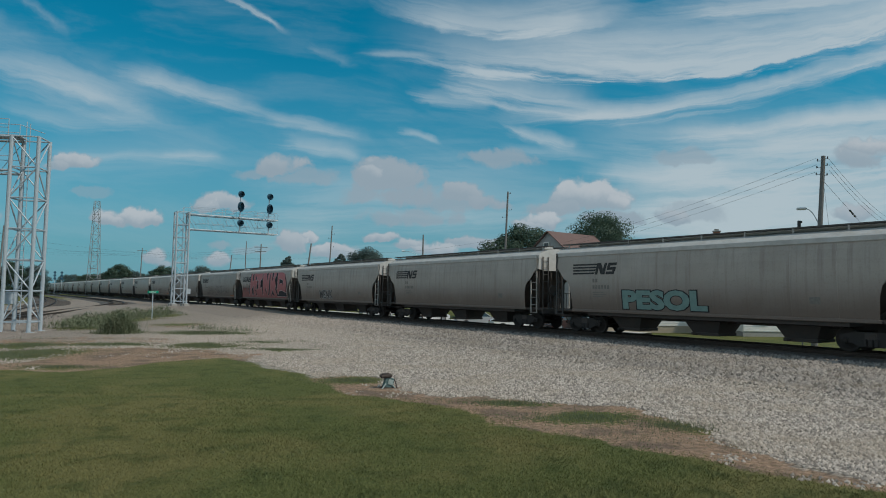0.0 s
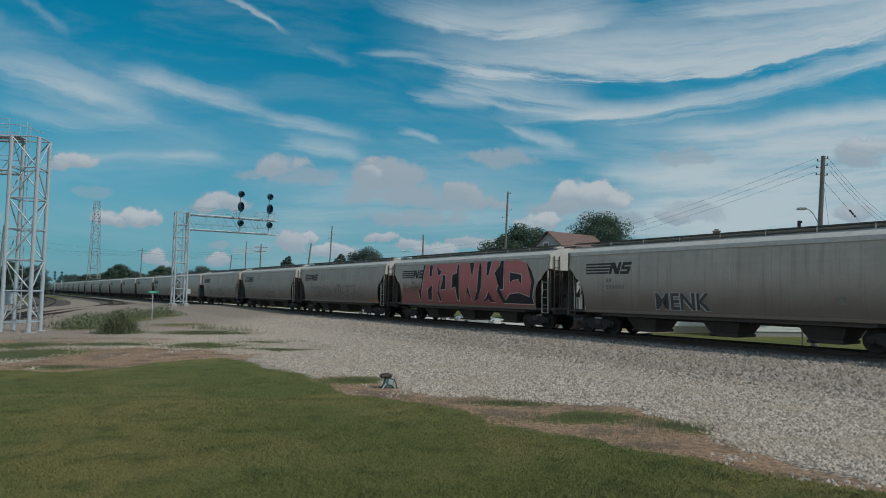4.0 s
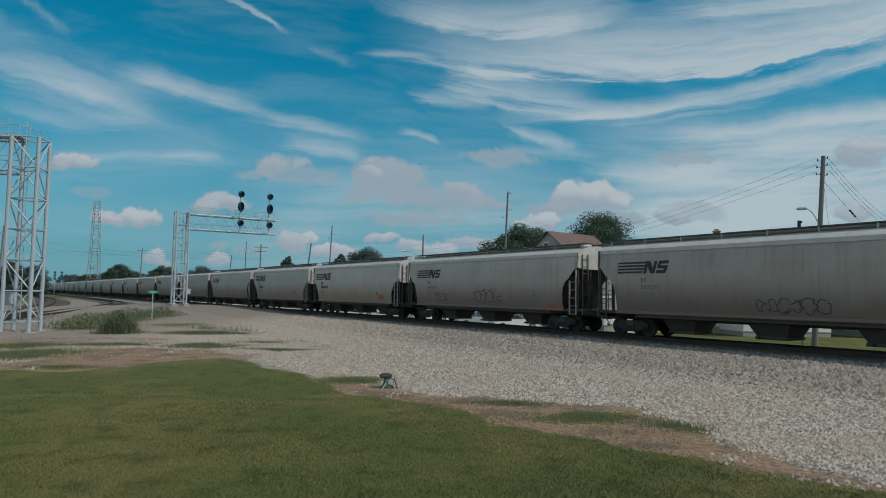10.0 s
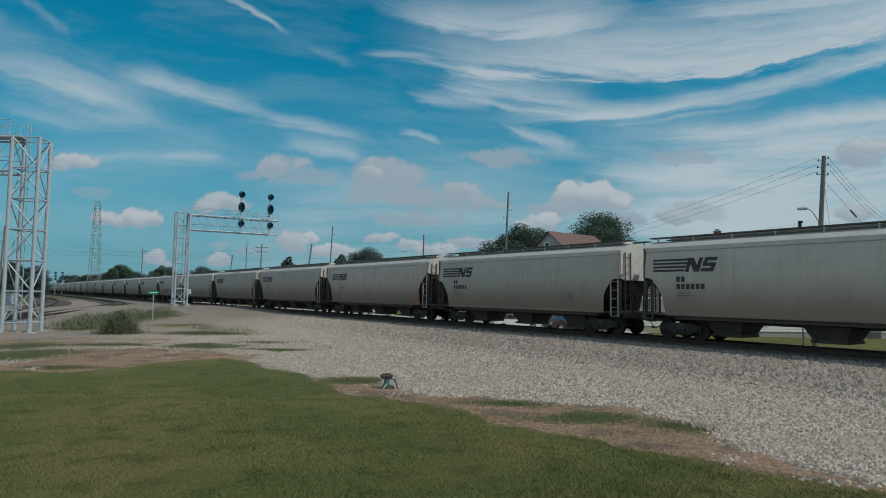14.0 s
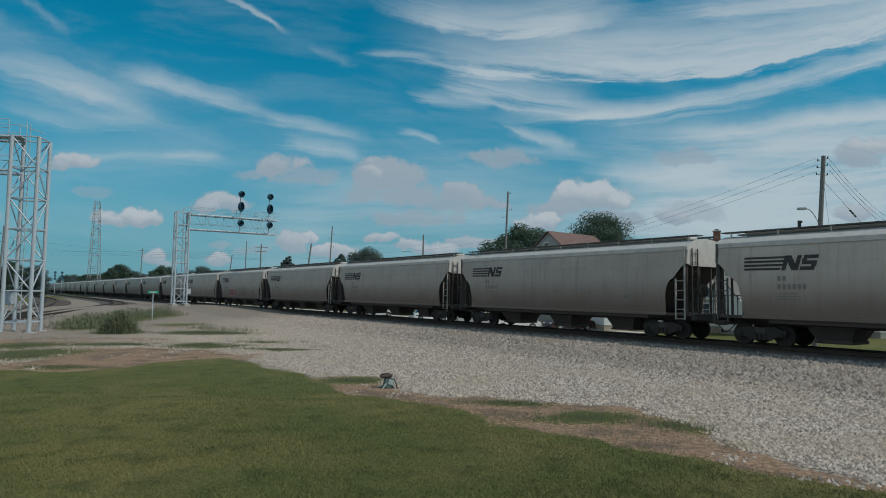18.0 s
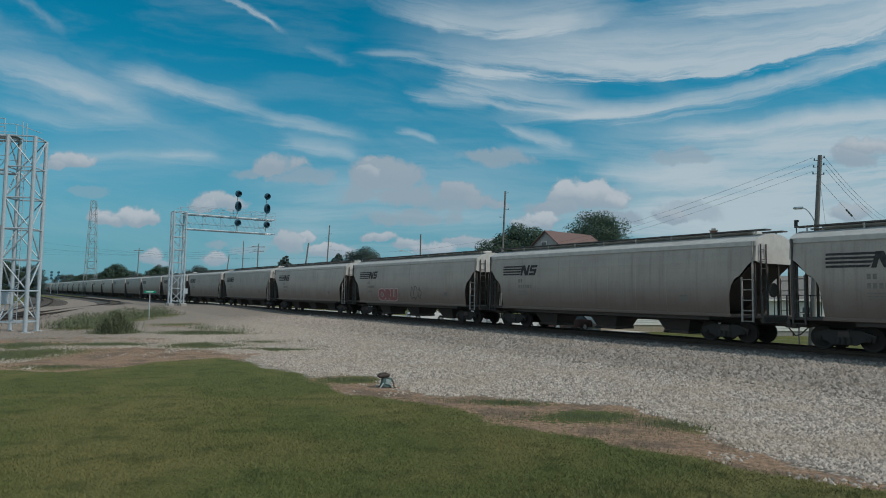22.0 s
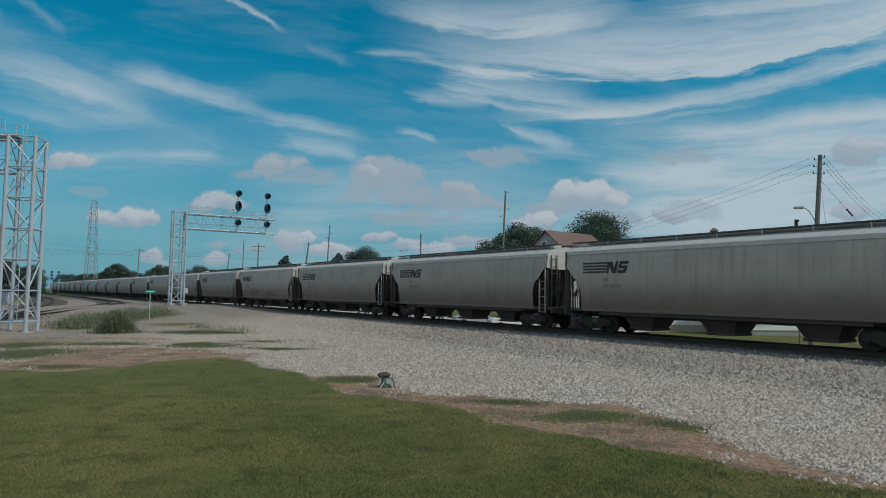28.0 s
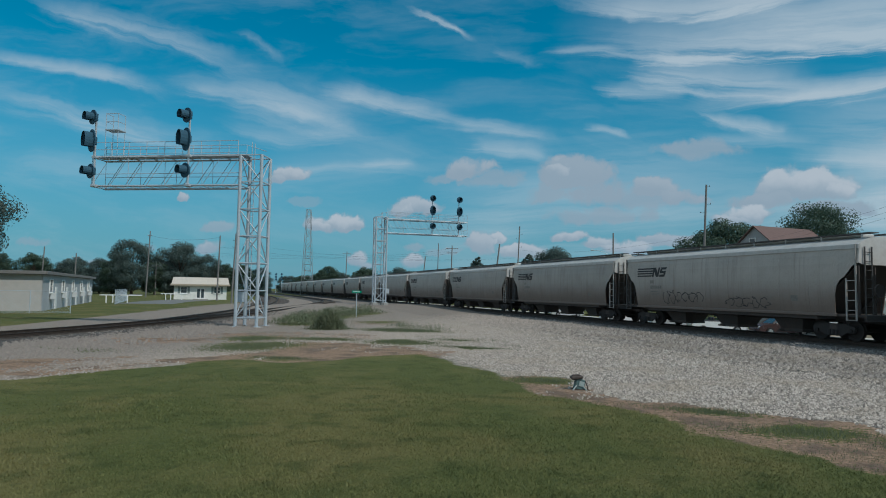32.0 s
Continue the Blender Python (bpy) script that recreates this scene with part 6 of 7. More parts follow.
# ---------------------------------------------------------------- trees
def tree_data(seed, height, radius, low, leaves, leaf, mat, clumps=26, squash=1.0, pine=False):
    """Meshes of a trunk with limbs, and of a crown of many small leaves in clumps."""
    rng = np.random.RandomState(seed)
    trunk = Mesh()
    r0 = 0.022 * height + 0.06
    top = Vector((rng.uniform(-0.3, 0.3), rng.uniform(-0.3, 0.3), height * 0.82))
    pts = [Vector((0, 0, -0.1)), Vector((rng.uniform(-0.15, 0.15), rng.uniform(-0.15, 0.15), height * 0.3)), top * 0.7 + Vector((0, 0, 0)), top]
    for i in range(3):
        trunk.tube(pts[i], pts[i + 1], r0 * (1 - 0.3 * i), r0 * (0.7 - 0.3 * i) if i < 2 else 0.03, n=8)
    cl = []
    for i in range(clumps):
        for _ in range(30):
            z = low + (height - low) * (rng.uniform(0, 1) ** 0.7 if pine else rng.uniform(0, 1))
            e = (z - low) / (height - low)
            if pine:
                rr = radius * (1 - e) ** 0.85 + 0.05
            else:
                rr = radius * math.sqrt(max(0.02, 1 - (2 * e - 0.85) ** 2 / 1.35)) * squash
            a, q = rng.uniform(0, 6.283), math.sqrt(rng.uniform(0.15, 1))
            p = np.array([rr * q * math.cos(a), rr * q * math.sin(a), z])
            if all(np.linalg.norm(p - c[0]) > (0.12 if pine else 0.30) * radius for c in cl):
                break
        size = radius * (rng.uniform(0.13, 0.2) * (1.4 - e) if pine else rng.uniform(0.28, 0.44))
        cl.append((p, size))
        s = Vector((0, 0, max(low * 0.7, p[2] * 0.55)))
        trunk.tube(s, Vector(p) * 0.9 + Vector((0, 0, 0.1 * p[2])), r0 * 0.28, 0.02, n=5)
    per = leaves // clumps
    P, N = [], []
    for p, size in cl:
        d = rng.normal(0, 1, (per, 3))
        d /= np.linalg.norm(d, axis=1, keepdims=True)
        rad = size * rng.uniform(0.12, 1.06, (per, 1)) ** 0.55
        d2 = d * np.array([1, 1, 0.72])
        P.append(p + d2 * rad)
        N.append(d)
    P, N = np.concatenate(P), np.concatenate(N)
    n = len(P)
    u = np.cross(N, rng.normal(0, 1, (n, 3)))
    u /= np.linalg.norm(u, axis=1, keepdims=True) + 1e-9
    w = np.cross(N, u) * 0.6 + rng.normal(0, 0.35, (n, 3))
    s = leaf * rng.uniform(0.6, 1.3, (n, 1))
    V = np.stack([P - u * s, P - w * s * 0.55, P + u * s, P + w * s * 0.55], 1).reshape(-1, 3)
    F = np.arange(4 * n).reshape(-1, 4)
    me = bpy.data.meshes.new("crown")
    me.vertices.add(len(V))
    me.vertices.foreach_set("co", V.astype(np.float32).ravel())
    me.loops.add(F.size)
    me.loops.foreach_set("vertex_index", F.astype(np.int32).ravel())
    me.polygons.add(len(F))
    me.polygons.foreach_set("loop_start", np.arange(0, F.size, 4, dtype=np.int32))
    me.update()
    me.materials.append(mat)
    return trunk.data("trunk", M_BARK), me


def tree(data, x, y, label="leafy green deciduous tree", scale=1.0, turn=0.0, group="trees"):
    t = thing("tree", Matrix.Translation((x, y, floor_z(x, y))) @ Matrix.Rotation(turn, 4, "Z"), label, "tree", group=group)
    part("trunk", data[0], None, t, at=Matrix.Diagonal((scale, scale, scale, 1)))
    part("crown", data[1], None, t, at=Matrix.Diagonal((scale, scale, scale, 1)))
    return t


ROUND = [tree_data(s, 10, 4.0, 1.3, 29000, 0.15, M_LEAF, 44) for s in (1, 2)] + [tree_data(s, 10, 4.6, 0.9, 30000, 0.16, M_LEAF_HAZED, 46) for s in (3, 4)]
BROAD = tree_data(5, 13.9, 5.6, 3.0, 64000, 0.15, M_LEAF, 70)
PINE = tree_data(9, 10, 4.6, 1.5, 30000, 0.15, M_LEAF_HAZED, 170, pine=True)
tree(BROAD, 21.6, 89.6, "large full leafy tree beside the house", 0.97)
tree(ROUND[1], 11.3, 88.0, "leafy tree behind the gabled house", 1.2)
tree(ROUND[0], 8.0, 87.0, "leafy tree behind the gabled house", 1.02, 1.0)
tree(ROUND[0], 26.2, 90.0, "small leafy tree beside the large one", 0.98, 2.0)
tree(ROUND[3], -15.2, 129, "rounded dark green tree beyond the train", 1.12)
tree(PINE, -34.6, 146, "dark conifer beyond the train", 1.12)
tree(PINE, -23.1, 148.2, "dark conifer beyond the train", 1.2, 1.5)
tree(ROUND[2], -2.0, 121, "low dark green tree beyond the train", 0.97, 0.5)
tree(ROUND[1], 35, 100, "leafy tree behind the houses", 1.05)
tree(ROUND[0], 27.5, 77, "low leafy tree beyond the train", 0.86)
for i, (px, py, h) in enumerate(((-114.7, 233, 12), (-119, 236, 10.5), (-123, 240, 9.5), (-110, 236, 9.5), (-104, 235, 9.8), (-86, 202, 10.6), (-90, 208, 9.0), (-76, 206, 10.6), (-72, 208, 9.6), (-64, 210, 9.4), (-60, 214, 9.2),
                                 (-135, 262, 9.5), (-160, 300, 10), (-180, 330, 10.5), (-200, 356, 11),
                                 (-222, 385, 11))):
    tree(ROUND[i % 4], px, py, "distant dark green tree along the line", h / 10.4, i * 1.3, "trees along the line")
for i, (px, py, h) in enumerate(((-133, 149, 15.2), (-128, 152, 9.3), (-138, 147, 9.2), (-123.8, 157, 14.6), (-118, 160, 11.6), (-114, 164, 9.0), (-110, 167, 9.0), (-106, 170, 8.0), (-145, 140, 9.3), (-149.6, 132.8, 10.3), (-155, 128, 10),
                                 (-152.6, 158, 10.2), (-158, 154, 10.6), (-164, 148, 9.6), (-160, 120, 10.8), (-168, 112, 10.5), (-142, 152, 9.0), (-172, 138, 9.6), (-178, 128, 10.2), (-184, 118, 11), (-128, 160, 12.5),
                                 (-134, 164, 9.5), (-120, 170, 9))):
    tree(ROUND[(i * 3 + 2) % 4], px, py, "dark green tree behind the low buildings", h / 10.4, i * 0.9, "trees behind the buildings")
EDGE = tree_data(21, 11.5, 4.2, 3.6, 40000, 0.13, M_LEAF_HAZED, 54)
tree(EDGE, -48.0, 34.2, "tall tree with hanging leafy boughs beside the track")

# ---------------------------------------------------------------- houses
M_ROOFRED = material("brown_red_shingles", (0.175, 0.115, 0.105), (0.125, 0.085, 0.078), rough=0.9, scale=9, bump=0.5, bump_scale=14, stretch=(1, 1, 4), stain_amount=0.3)
M_ROOFGREY = material("grey_shingles", (0.20, 0.195, 0.19), (0.13, 0.125, 0.12), rough=0.9, scale=9, bump=0.5, bump_scale=14, stain_amount=0.3)
M_GREYSIDE = material("grey_siding", (0.36, 0.37, 0.38), (0.29, 0.30, 0.31), rough=0.7, scale=3)
M_TAN = material("tan_block_wall", (0.42, 0.36, 0.28), (0.32, 0.28, 0.22), rough=0.9, scale=4, bump=0.3)
M_BRICK = material("red_brown_brick", (0.26, 0.12, 0.08), (0.18, 0.09, 0.065), rough=0.9, scale=10, bump=0.4)
M_GLASS = glass()
M_TRIM = material("white_trim", (0.8, 0.8, 0.78), (0.7, 0.7, 0.68), rough=0.5, scale=4)


def window(parent, x, y, z, w, h, turn=0.0, shutters=None):
    """A framed window whose middle stands at (x, y, z) on a wall that faces local -y, turned about z."""
    m = Matrix.Translation((x, y, z)) @ Matrix.Rotation(radians(turn), 4, "Z")
    fr = Mesh()
    for s in (-1, 1):
        fr.box((s * (w / 2), -0.03, 0), (0.09, 0.10, h + 0.09)).box((0, -0.03, s * h / 2), (w - 0.09, 0.10, 0.09))
    fr.box((0, -0.025, 0), (w - 0.09, 0.06, 0.05))
    win = part("window", fr, M_TRIM, parent, at=m)
    part("pane", Mesh().box((0, 0.0, 0), (w - 0.09, 0.03, h - 0.09)), M_GLASS, win)
    part("sill", Mesh().box((0, -0.08, -h / 2 - 0.07), (w + 0.16, 0.16, 0.05)), M_TRIM, win)
    if shutters:
        for s in (-1, 1):
            part("shutter", Mesh().box((s * (w / 2 + 0.27), -0.02, 0), (0.4, 0.06, h + 0.05)), shutters, win)
    return win


def siding(parent, w, z0, z1, y, turn, mat, cx=0.0, cy=0.0, course=0.2):
    """Overlapping clapboards of one wall, each a part."""
    n = int((z1 - z0) / course)
    board = Mesh().prism([(0, 0)] * 0 + [(-w / 2, 0), (w / 2, 0), (w / 2, course + 0.012), (-w / 2, course + 0.012)], -0.028, 0.0)
    for i in range(len(board.v)):
        if board.v[i][1] < -0.01 and board.v[i][2] > 0.1:
            board.v[i] = (board.v[i][0], -0.006, board.v[i][2])
    data = board.data("board", mat)
    m0 = Matrix.Translation((cx, cy, 0)) @ Matrix.Rotation(radians(turn), 4, "Z")
    for i in range(n):
        part("board", data, None, parent, at=m0 @ Matrix.Translation((0, y, z0 + i * course)))


def gable_house(name, m, label, w, d, wall, ridge, body, roof, base=0.0, base_mat=None, over=0.45, windows=(), boards=(), chimney=None, storeys=1):
    """House with its ridge along local x; the front wall faces -y."""
    m = Matrix.Translation((0, 0, floor_z(m.translation.x, m.translation.y))) @ m
    h = thing(name, m, label, "house")
    hull = Mesh().box((0, 0, (base + wall) / 2), (w, d, wall - base))
    part("wall", hull, body, h)
    if base:
        part("foundation", Mesh().box((0, 0, base / 2), (w - 0.06, d - 0.06, base)), base_mat or M_CONC, h)
    for s in (-1, 1):
        gb = Mesh().add([(s * w / 2, -d / 2, wall), (s * w / 2, d / 2, wall), (s * w / 2, 0, ridge), (s * (w / 2 - 0.1), -d / 2, wall), (s * (w / 2 - 0.1), d / 2, wall), (s * (w / 2 - 0.1), 0, ridge)],
                        [(0, 1, 2), (5, 4, 3), (0, 3, 4, 1), (1, 4, 5, 2), (2, 5, 3, 0)])
        part("gable", gb, body, h)
        slope = (ridge - wall) / (d / 2)
        y1, z1 = s * (d / 2 + over), wall - slope * over
        r = Mesh().add([(-w / 2 - over, 0, ridge + 0.12), (w / 2 + over, 0, ridge + 0.12), (w / 2 + over, y1, z1 + 0.12), (-w / 2 - over, y1, z1 + 0.12),
                        (-w / 2 - over, 0, ridge), (w / 2 + over, 0, ridge), (w / 2 + over, y1, z1), (-w / 2 - over, y1, z1)],
                       [(0, 1, 2, 3), (7, 6, 5, 4), (2, 6, 7, 3), (0, 3, 7, 4), (1, 5, 6, 2), (0, 4, 5, 1)])
        rf = part("roof", r, roof, h, "shingled roof slope")
        part("fascia", Mesh().box((0, y1 + s * 0.012, z1 + 0.04), (w + 2 * over + 0.02, 0.03, 0.18)), M_TRIM, rf)
    if chimney:
        cx, cy, top = chimney
        ch = part("chimney", Mesh().box((cx, cy, (top + wall) / 2), (0.8, 0.8, top - wall)), M_BRICK, h, "brick chimney")
        part("cap", Mesh().box((cx, cy, top + 0.06), (0.96, 0.96, 0.12), cut=0.02).box((cx, cy, top + 0.22), (0.5, 0.5, 0.22)), M_CONC, ch)
    for x, y, z, ww, hh, turn in windows:
        window(h, x, y, z, ww, hh, turn)
    for bw, z0, z1, y, turn, cx, cy in boards:
        siding(h, bw, z0, z1, y, turn, body, cx, cy)
    return h


# gabled house with the brown roof behind the train
gable_house("house", pose(16.1, 82.0, 0, 0, 0, 40), "grey gabled house with a brown shingle roof", 8.6, 6.0, 8.45, 10.88, M_GREYSIDE, M_ROOFRED, 0.5, M_CONC, 0.35,
            windows=((-4.32, 0.3, 9.15, 0.8, 0.9, -90), (-4.32, -1.6, 5.4, 0.9, 1.3, -90), (-4.32, 1.6, 5.4, 0.9, 1.3, -90), (-1.8, -3.02, 5.4, 0.9, 1.3, 0), (1.8, -3.02, 5.4, 0.9, 1.3, 0)))
# white houses along the street beyond the train
gable_house("house", pose(19.5, 62.0, 0, 0, 0, 4), "low white-sided house with a tan block foundation", 11, 7.0, 3.3, 5.2, M_WHITE, M_ROOFGREY, 0.62, M_TAN,
            windows=((-3, -3.52, 2.1, 1.1, 1.1, 0), (0.5, -3.52, 2.1, 1.1, 1.1, 0), (3.6, -3.52, 2.1, 1.1, 1.1, 0)), boards=((10.9, 0.65, 3.25, 0, 0, 0, -3.5),))
gable_house("house", pose(28.6, 58.0, 0, 0, 0, 2), "small white-sided house beyond the tracks", 7.5, 6.5, 3.2, 5.0, M_WHITE, M_ROOFGREY, 0.4, M_CONC,
            windows=((-2, -3.27, 1.9, 1.0, 1.1, 0), (2, -3.27, 1.9, 1.0, 1.1, 0)), boards=((7.4, 0.45, 3.15, 0, 0, 0, -3.25),))
gable_house("house", pose(40.5, 58.5, 0, 0, 0, 6), "white clapboard house beyond the tracks", 10, 8.0, 5.4, 7.6, M_WHITE, M_ROOFGREY, 0.5, M_CONC,
            windows=((-3.2, -4.02, 2.0, 0.9, 1.4, 0), (0.2, -4.02, 2.0, 0.9, 1.4, 0), (3.2, -4.02, 2.0, 0.9, 1.4, 0), (-3.2, -4.02, 4.3, 0.9, 1.2, 0), (3.2, -4.02, 4.3, 0.9, 1.2, 0), (-5.02, 1.5, 2.0, 0.9, 1.4, -90)),
            boards=((9.9, 0.52, 5.3, 0, 0, 0, -4.0), (7.9, 0.52, 5.3, 0, -90, -5.0, 0)))
gable_house("house", pose(34.0, 79.5, 0, 0, 0, -25), "house whose chimney shows over the train", 9, 8, 7.4, 10.2, M_GREYSIDE, M_ROOFGREY, 0.5, M_CONC, chimney=(-0.6, 0.0, 11.2))


def shop():
    w, d = 9.2, 7.0
    ang = math.degrees(math.atan2(5.5, 7.4))
    n = Vector((-math.sin(radians(ang)), math.cos(radians(ang)), 0))
    c = Vector((-77.5, 104.3, 0)) + n * d / 2
    h = thing("shop_building", Matrix.Translation(c) @ Matrix.Rotation(radians(ang), 4, "Z"), "small white shop with a pale mansard roof and shuttered windows", "building")
    part("wall", Mesh().box((0, 0, 1.35), (w, d, 2.7)), M_WHITE, h)
    M_MANS = material("cream_mansard_cladding", (0.66, 0.61, 0.55), (0.56, 0.52, 0.46), rough=0.7, scale=4)
    man = Mesh()
    a, b, z0, z1 = w / 2 + 0.5, d / 2 + 0.7, 2.65, 4.1
    man.add([(-a, -b, z0), (a, -b, z0), (a, b, z0), (-a, b, z0), (-a + 0.35, -b + 0.35, z1), (a - 0.35, -b + 0.35, z1), (a - 0.35, b - 0.35, z1), (-a + 0.35, b - 0.35, z1)],
            [(0, 1, 5, 4), (1, 2, 6, 5), (2, 3, 7, 6), (3, 0, 4, 7), (4, 5, 6, 7), (3, 2, 1, 0)])
    part("roof", man, M_MANS, h, "cream mansard roof")
    part("soffit_band", Mesh().box((0, -b - 0.05, 2.70), (2 * a + 0.2, 0.24, 0.34), cut=0.03), M_TAN, h)
    dark = material("grey_green_shutter", (0.20, 0.25, 0.25), (0.15, 0.19, 0.19), rough=0.6)
    for x in (-2.9, 2.9):
        window(h, x, -d / 2 - 0.02, 1.75, 1.1, 1.2, 0, dark)
    for x in (-0.36, 0.36):
        dr = part("door", Mesh().box((x, -d / 2 - 0.03, 1.05), (0.70, 0.06, 2.1)), M_TRIM, h)
        part("pane", Mesh().box((x, -d / 2 - 0.065, 1.15), (0.5, 0.02, 1.6)), M_GLASS, dr)
    part("step", Mesh().box((0, -d / 2 - 0.6, 0.06), (2.6, 1.2, 0.12), cut=0.02), M_CONC, h)


shop()


def modular_block():
    a, b = Vector((-50.0, 45.4, 0)), Vector((-73.6, 74.9, 0))
    ln, d = (b - a).length, 16.0
    u = (b - a).normalized()
    ang = math.atan2(u.y, u.x)
    n = Vector((-u.y, u.x, 0))
    h = thing("modular_building", Matrix.Translation(a) @ Matrix.Rotation(ang, 4, "Z"), "long low white modular building with a flat roof", "building")
    M_BLOCK = material("cream_metal_wall", (0.46, 0.44, 0.42), (0.39, 0.375, 0.355), rough=0.6, scale=2, stain=(0.45, 0.42, 0.38), stain_amount=0.3)
    # greyer copy of the cream wall: the front's weaker sunlight put into the colour
    M_BLOCK_SHADED = material("shaded_metal_wall", (0.38, 0.40, 0.42), (0.32, 0.34, 0.36), rough=0.6, scale=2, stain=(0.34, 0.34, 0.33), stain_amount=0.3)
    # local y runs away from the tracks, so the front faces -y
    part("wall", Mesh().box((ln / 2, d / 2, 1.6), (ln - 0.06, d - 0.06, 3.2)), M_BLOCK, h)
    # thin sheet that gives the front wall its painted shade tone
    part("front_cladding", Mesh().box((ln / 2, -0.015, 1.6), (ln, 0.04, 3.2)), M_BLOCK_SHADED, h)
    part("roof", Mesh().box((ln / 2, d / 2, 3.36), (ln + 0.8, d + 0.8, 0.30), cut=0.03), M_ROOFGREY, h, "flat grey roof with an overhang")
    for i in range(5):
        x = 4.0 + i * 7.2
        window(h, x, -0.05, 2.2, 1.6, 1.2)
        dv = part("door", Mesh().box((x + 3.0, -0.06, 1.05), (0.95, 0.06, 2.1)), M_TRIM, h)
        part("handle", Mesh().box((x + 3.35, -0.11, 1.0), (0.05, 0.06, 0.14)), M_GALV, dv)
        part("air_conditioner", Mesh().box((x, -0.30, 1.25), (0.9, 0.5, 0.6), cut=0.03), M_LAMP, h, "window air conditioner")
    vent = part("vent", Mesh().box((-0.16, 4.0, 2.6), (0.36, 0.9, 0.7), cut=0.03), M_LAMP, h, "wall vent")
    for i in range(4):
        part("slat", Mesh().box((-0.36, 4.0, 2.36 + 0.16 * i), (0.03, 0.8, 0.04)), M_GALV, vent)
    return a, u, n, ln


A_, U_, N_, LN_ = modular_block()


def fence(points, h, label, mat=M_GALV, gap=3.0):
    f = thing("chain_link_fence", Matrix(), label, "fence")
    web = Mesh()
    for a, b in zip(points, points[1:]):
        a, b = Vector((*a, 0)), Vector((*b, 0))
        n = max(1, round((b - a).length / gap))
        for i in range(n + 1):
            p = a.lerp(b, i / n)
            part("post", Mesh().tube(p, p + Vector((0, 0, h + 0.06)), 0.035, n=6), mat, f)
        for z in (h, 0.12):
            part("rail", Mesh().tube(a + Vector((0, 0, z)), b + Vector((0, 0, z)), 0.022, n=6), mat, f)
        cells = int((b - a).length / 0.28)
        d = (b - a) / cells
        for i in range(cells):
            for s in (0, 1):
                p, q = a + d * (i + s), a + d * (i + 1 - s)
                for j in range(int(h / 0.28)):
                    web.tube(p + Vector((0, 0, 0.28 * j)), q + Vector((0, 0, 0.28 * (j + 1))), 0.006, n=3, caps=False)
    tagged(part("mesh", web, mat, f), "woven wire mesh", kind="stuff")


fence([tuple((A_ - U_ * 6 + N_ * 14)[:2]), tuple((A_ - U_ * 6 - N_ * 3)[:2])], 1.8, "grey chain-link fence in front of the low building")
fence([tuple((A_ - U_ * 2 - N_ * 4.0 + U_ * 26)[:2]), tuple((A_ - N_ * 4.0 + U_ * (LN_ + 8))[:2])], 1.8, "grey chain-link fence beside the low building")


def barrier(m, label):
    b = thing("barrier", m, label, "barrier")
    for x in (-1.7, -0.9, 0.9):
        part("post", Mesh().box((x, 0, 0.5), (0.16, 0.16, 1.0), cut=0.02), M_TRIM, b)
    part("rail", Mesh().box((0.1, 0, 1.06), (5.2, 0.14, 0.14), cut=0.02), M_TRIM, b)


barrier(pose(-67.2, 73.3, 0, 0, 0, 40), "white wooden barrier on the grass")
barrier(pose(-77, 97, 0, 0, 0, 40), "white wooden barrier before the shop")

# ---------------------------------------------------------------- street beyond the train, parked cars
M_ASPH = material("pale_worn_asphalt", (0.20, 0.20, 0.195), (0.14, 0.14, 0.137), rough=0.95, scale=6, bump=0.4, stain_amount=0.3)
M_WALK = material("pale_concrete_pavement", (0.52, 0.50, 0.47), (0.42, 0.41, 0.385), rough=0.9, scale=4, bump=0.2)
M_TYRE = material("tyre_rubber", (0.02, 0.02, 0.02), rough=0.8)
M_CHROME = material("alloy", (0.5, 0.5, 0.5), rough=0.3, metal=0.8)


def strip(name, lat0, lat1, z, s0, s1, mat, label, category):
    pts = [freight_point(s, (lat0 + lat1) / 2) for s in np.arange(s0, s1, 6.0)]
    w = (lat1 - lat0) / 2
    ob = single(name, sweep(pts, [(-w, z), (w, z), (w, z - 0.2), (-w, z - 0.2)]), mat, Matrix(), label, category, kind="structure")
    return ob


strip("road", 10.0, 17.0, -0.935, -300, -34, M_ASPH, "pale worn asphalt street beyond the tracks", "road")
strip("pavement", 17.15, 18.6, -0.82, -300, -34, M_WALK, "pale concrete pavement along the street", "pavement")
strip("kerb", 16.98, 17.14, -0.81, -300, -34, M_CONC, "concrete kerb", "kerb")
single("driveway", sweep(catmull([(-62, 72), (-70, 86), (-74, 96), (-76, 101)], 2.0), [(-3.5, 0.012), (3.5, 0.012), (3.5, -0.1), (-3.5, -0.1)]), M_ASPH, Matrix(), "pale asphalt drive to the shop", "road", kind="structure")


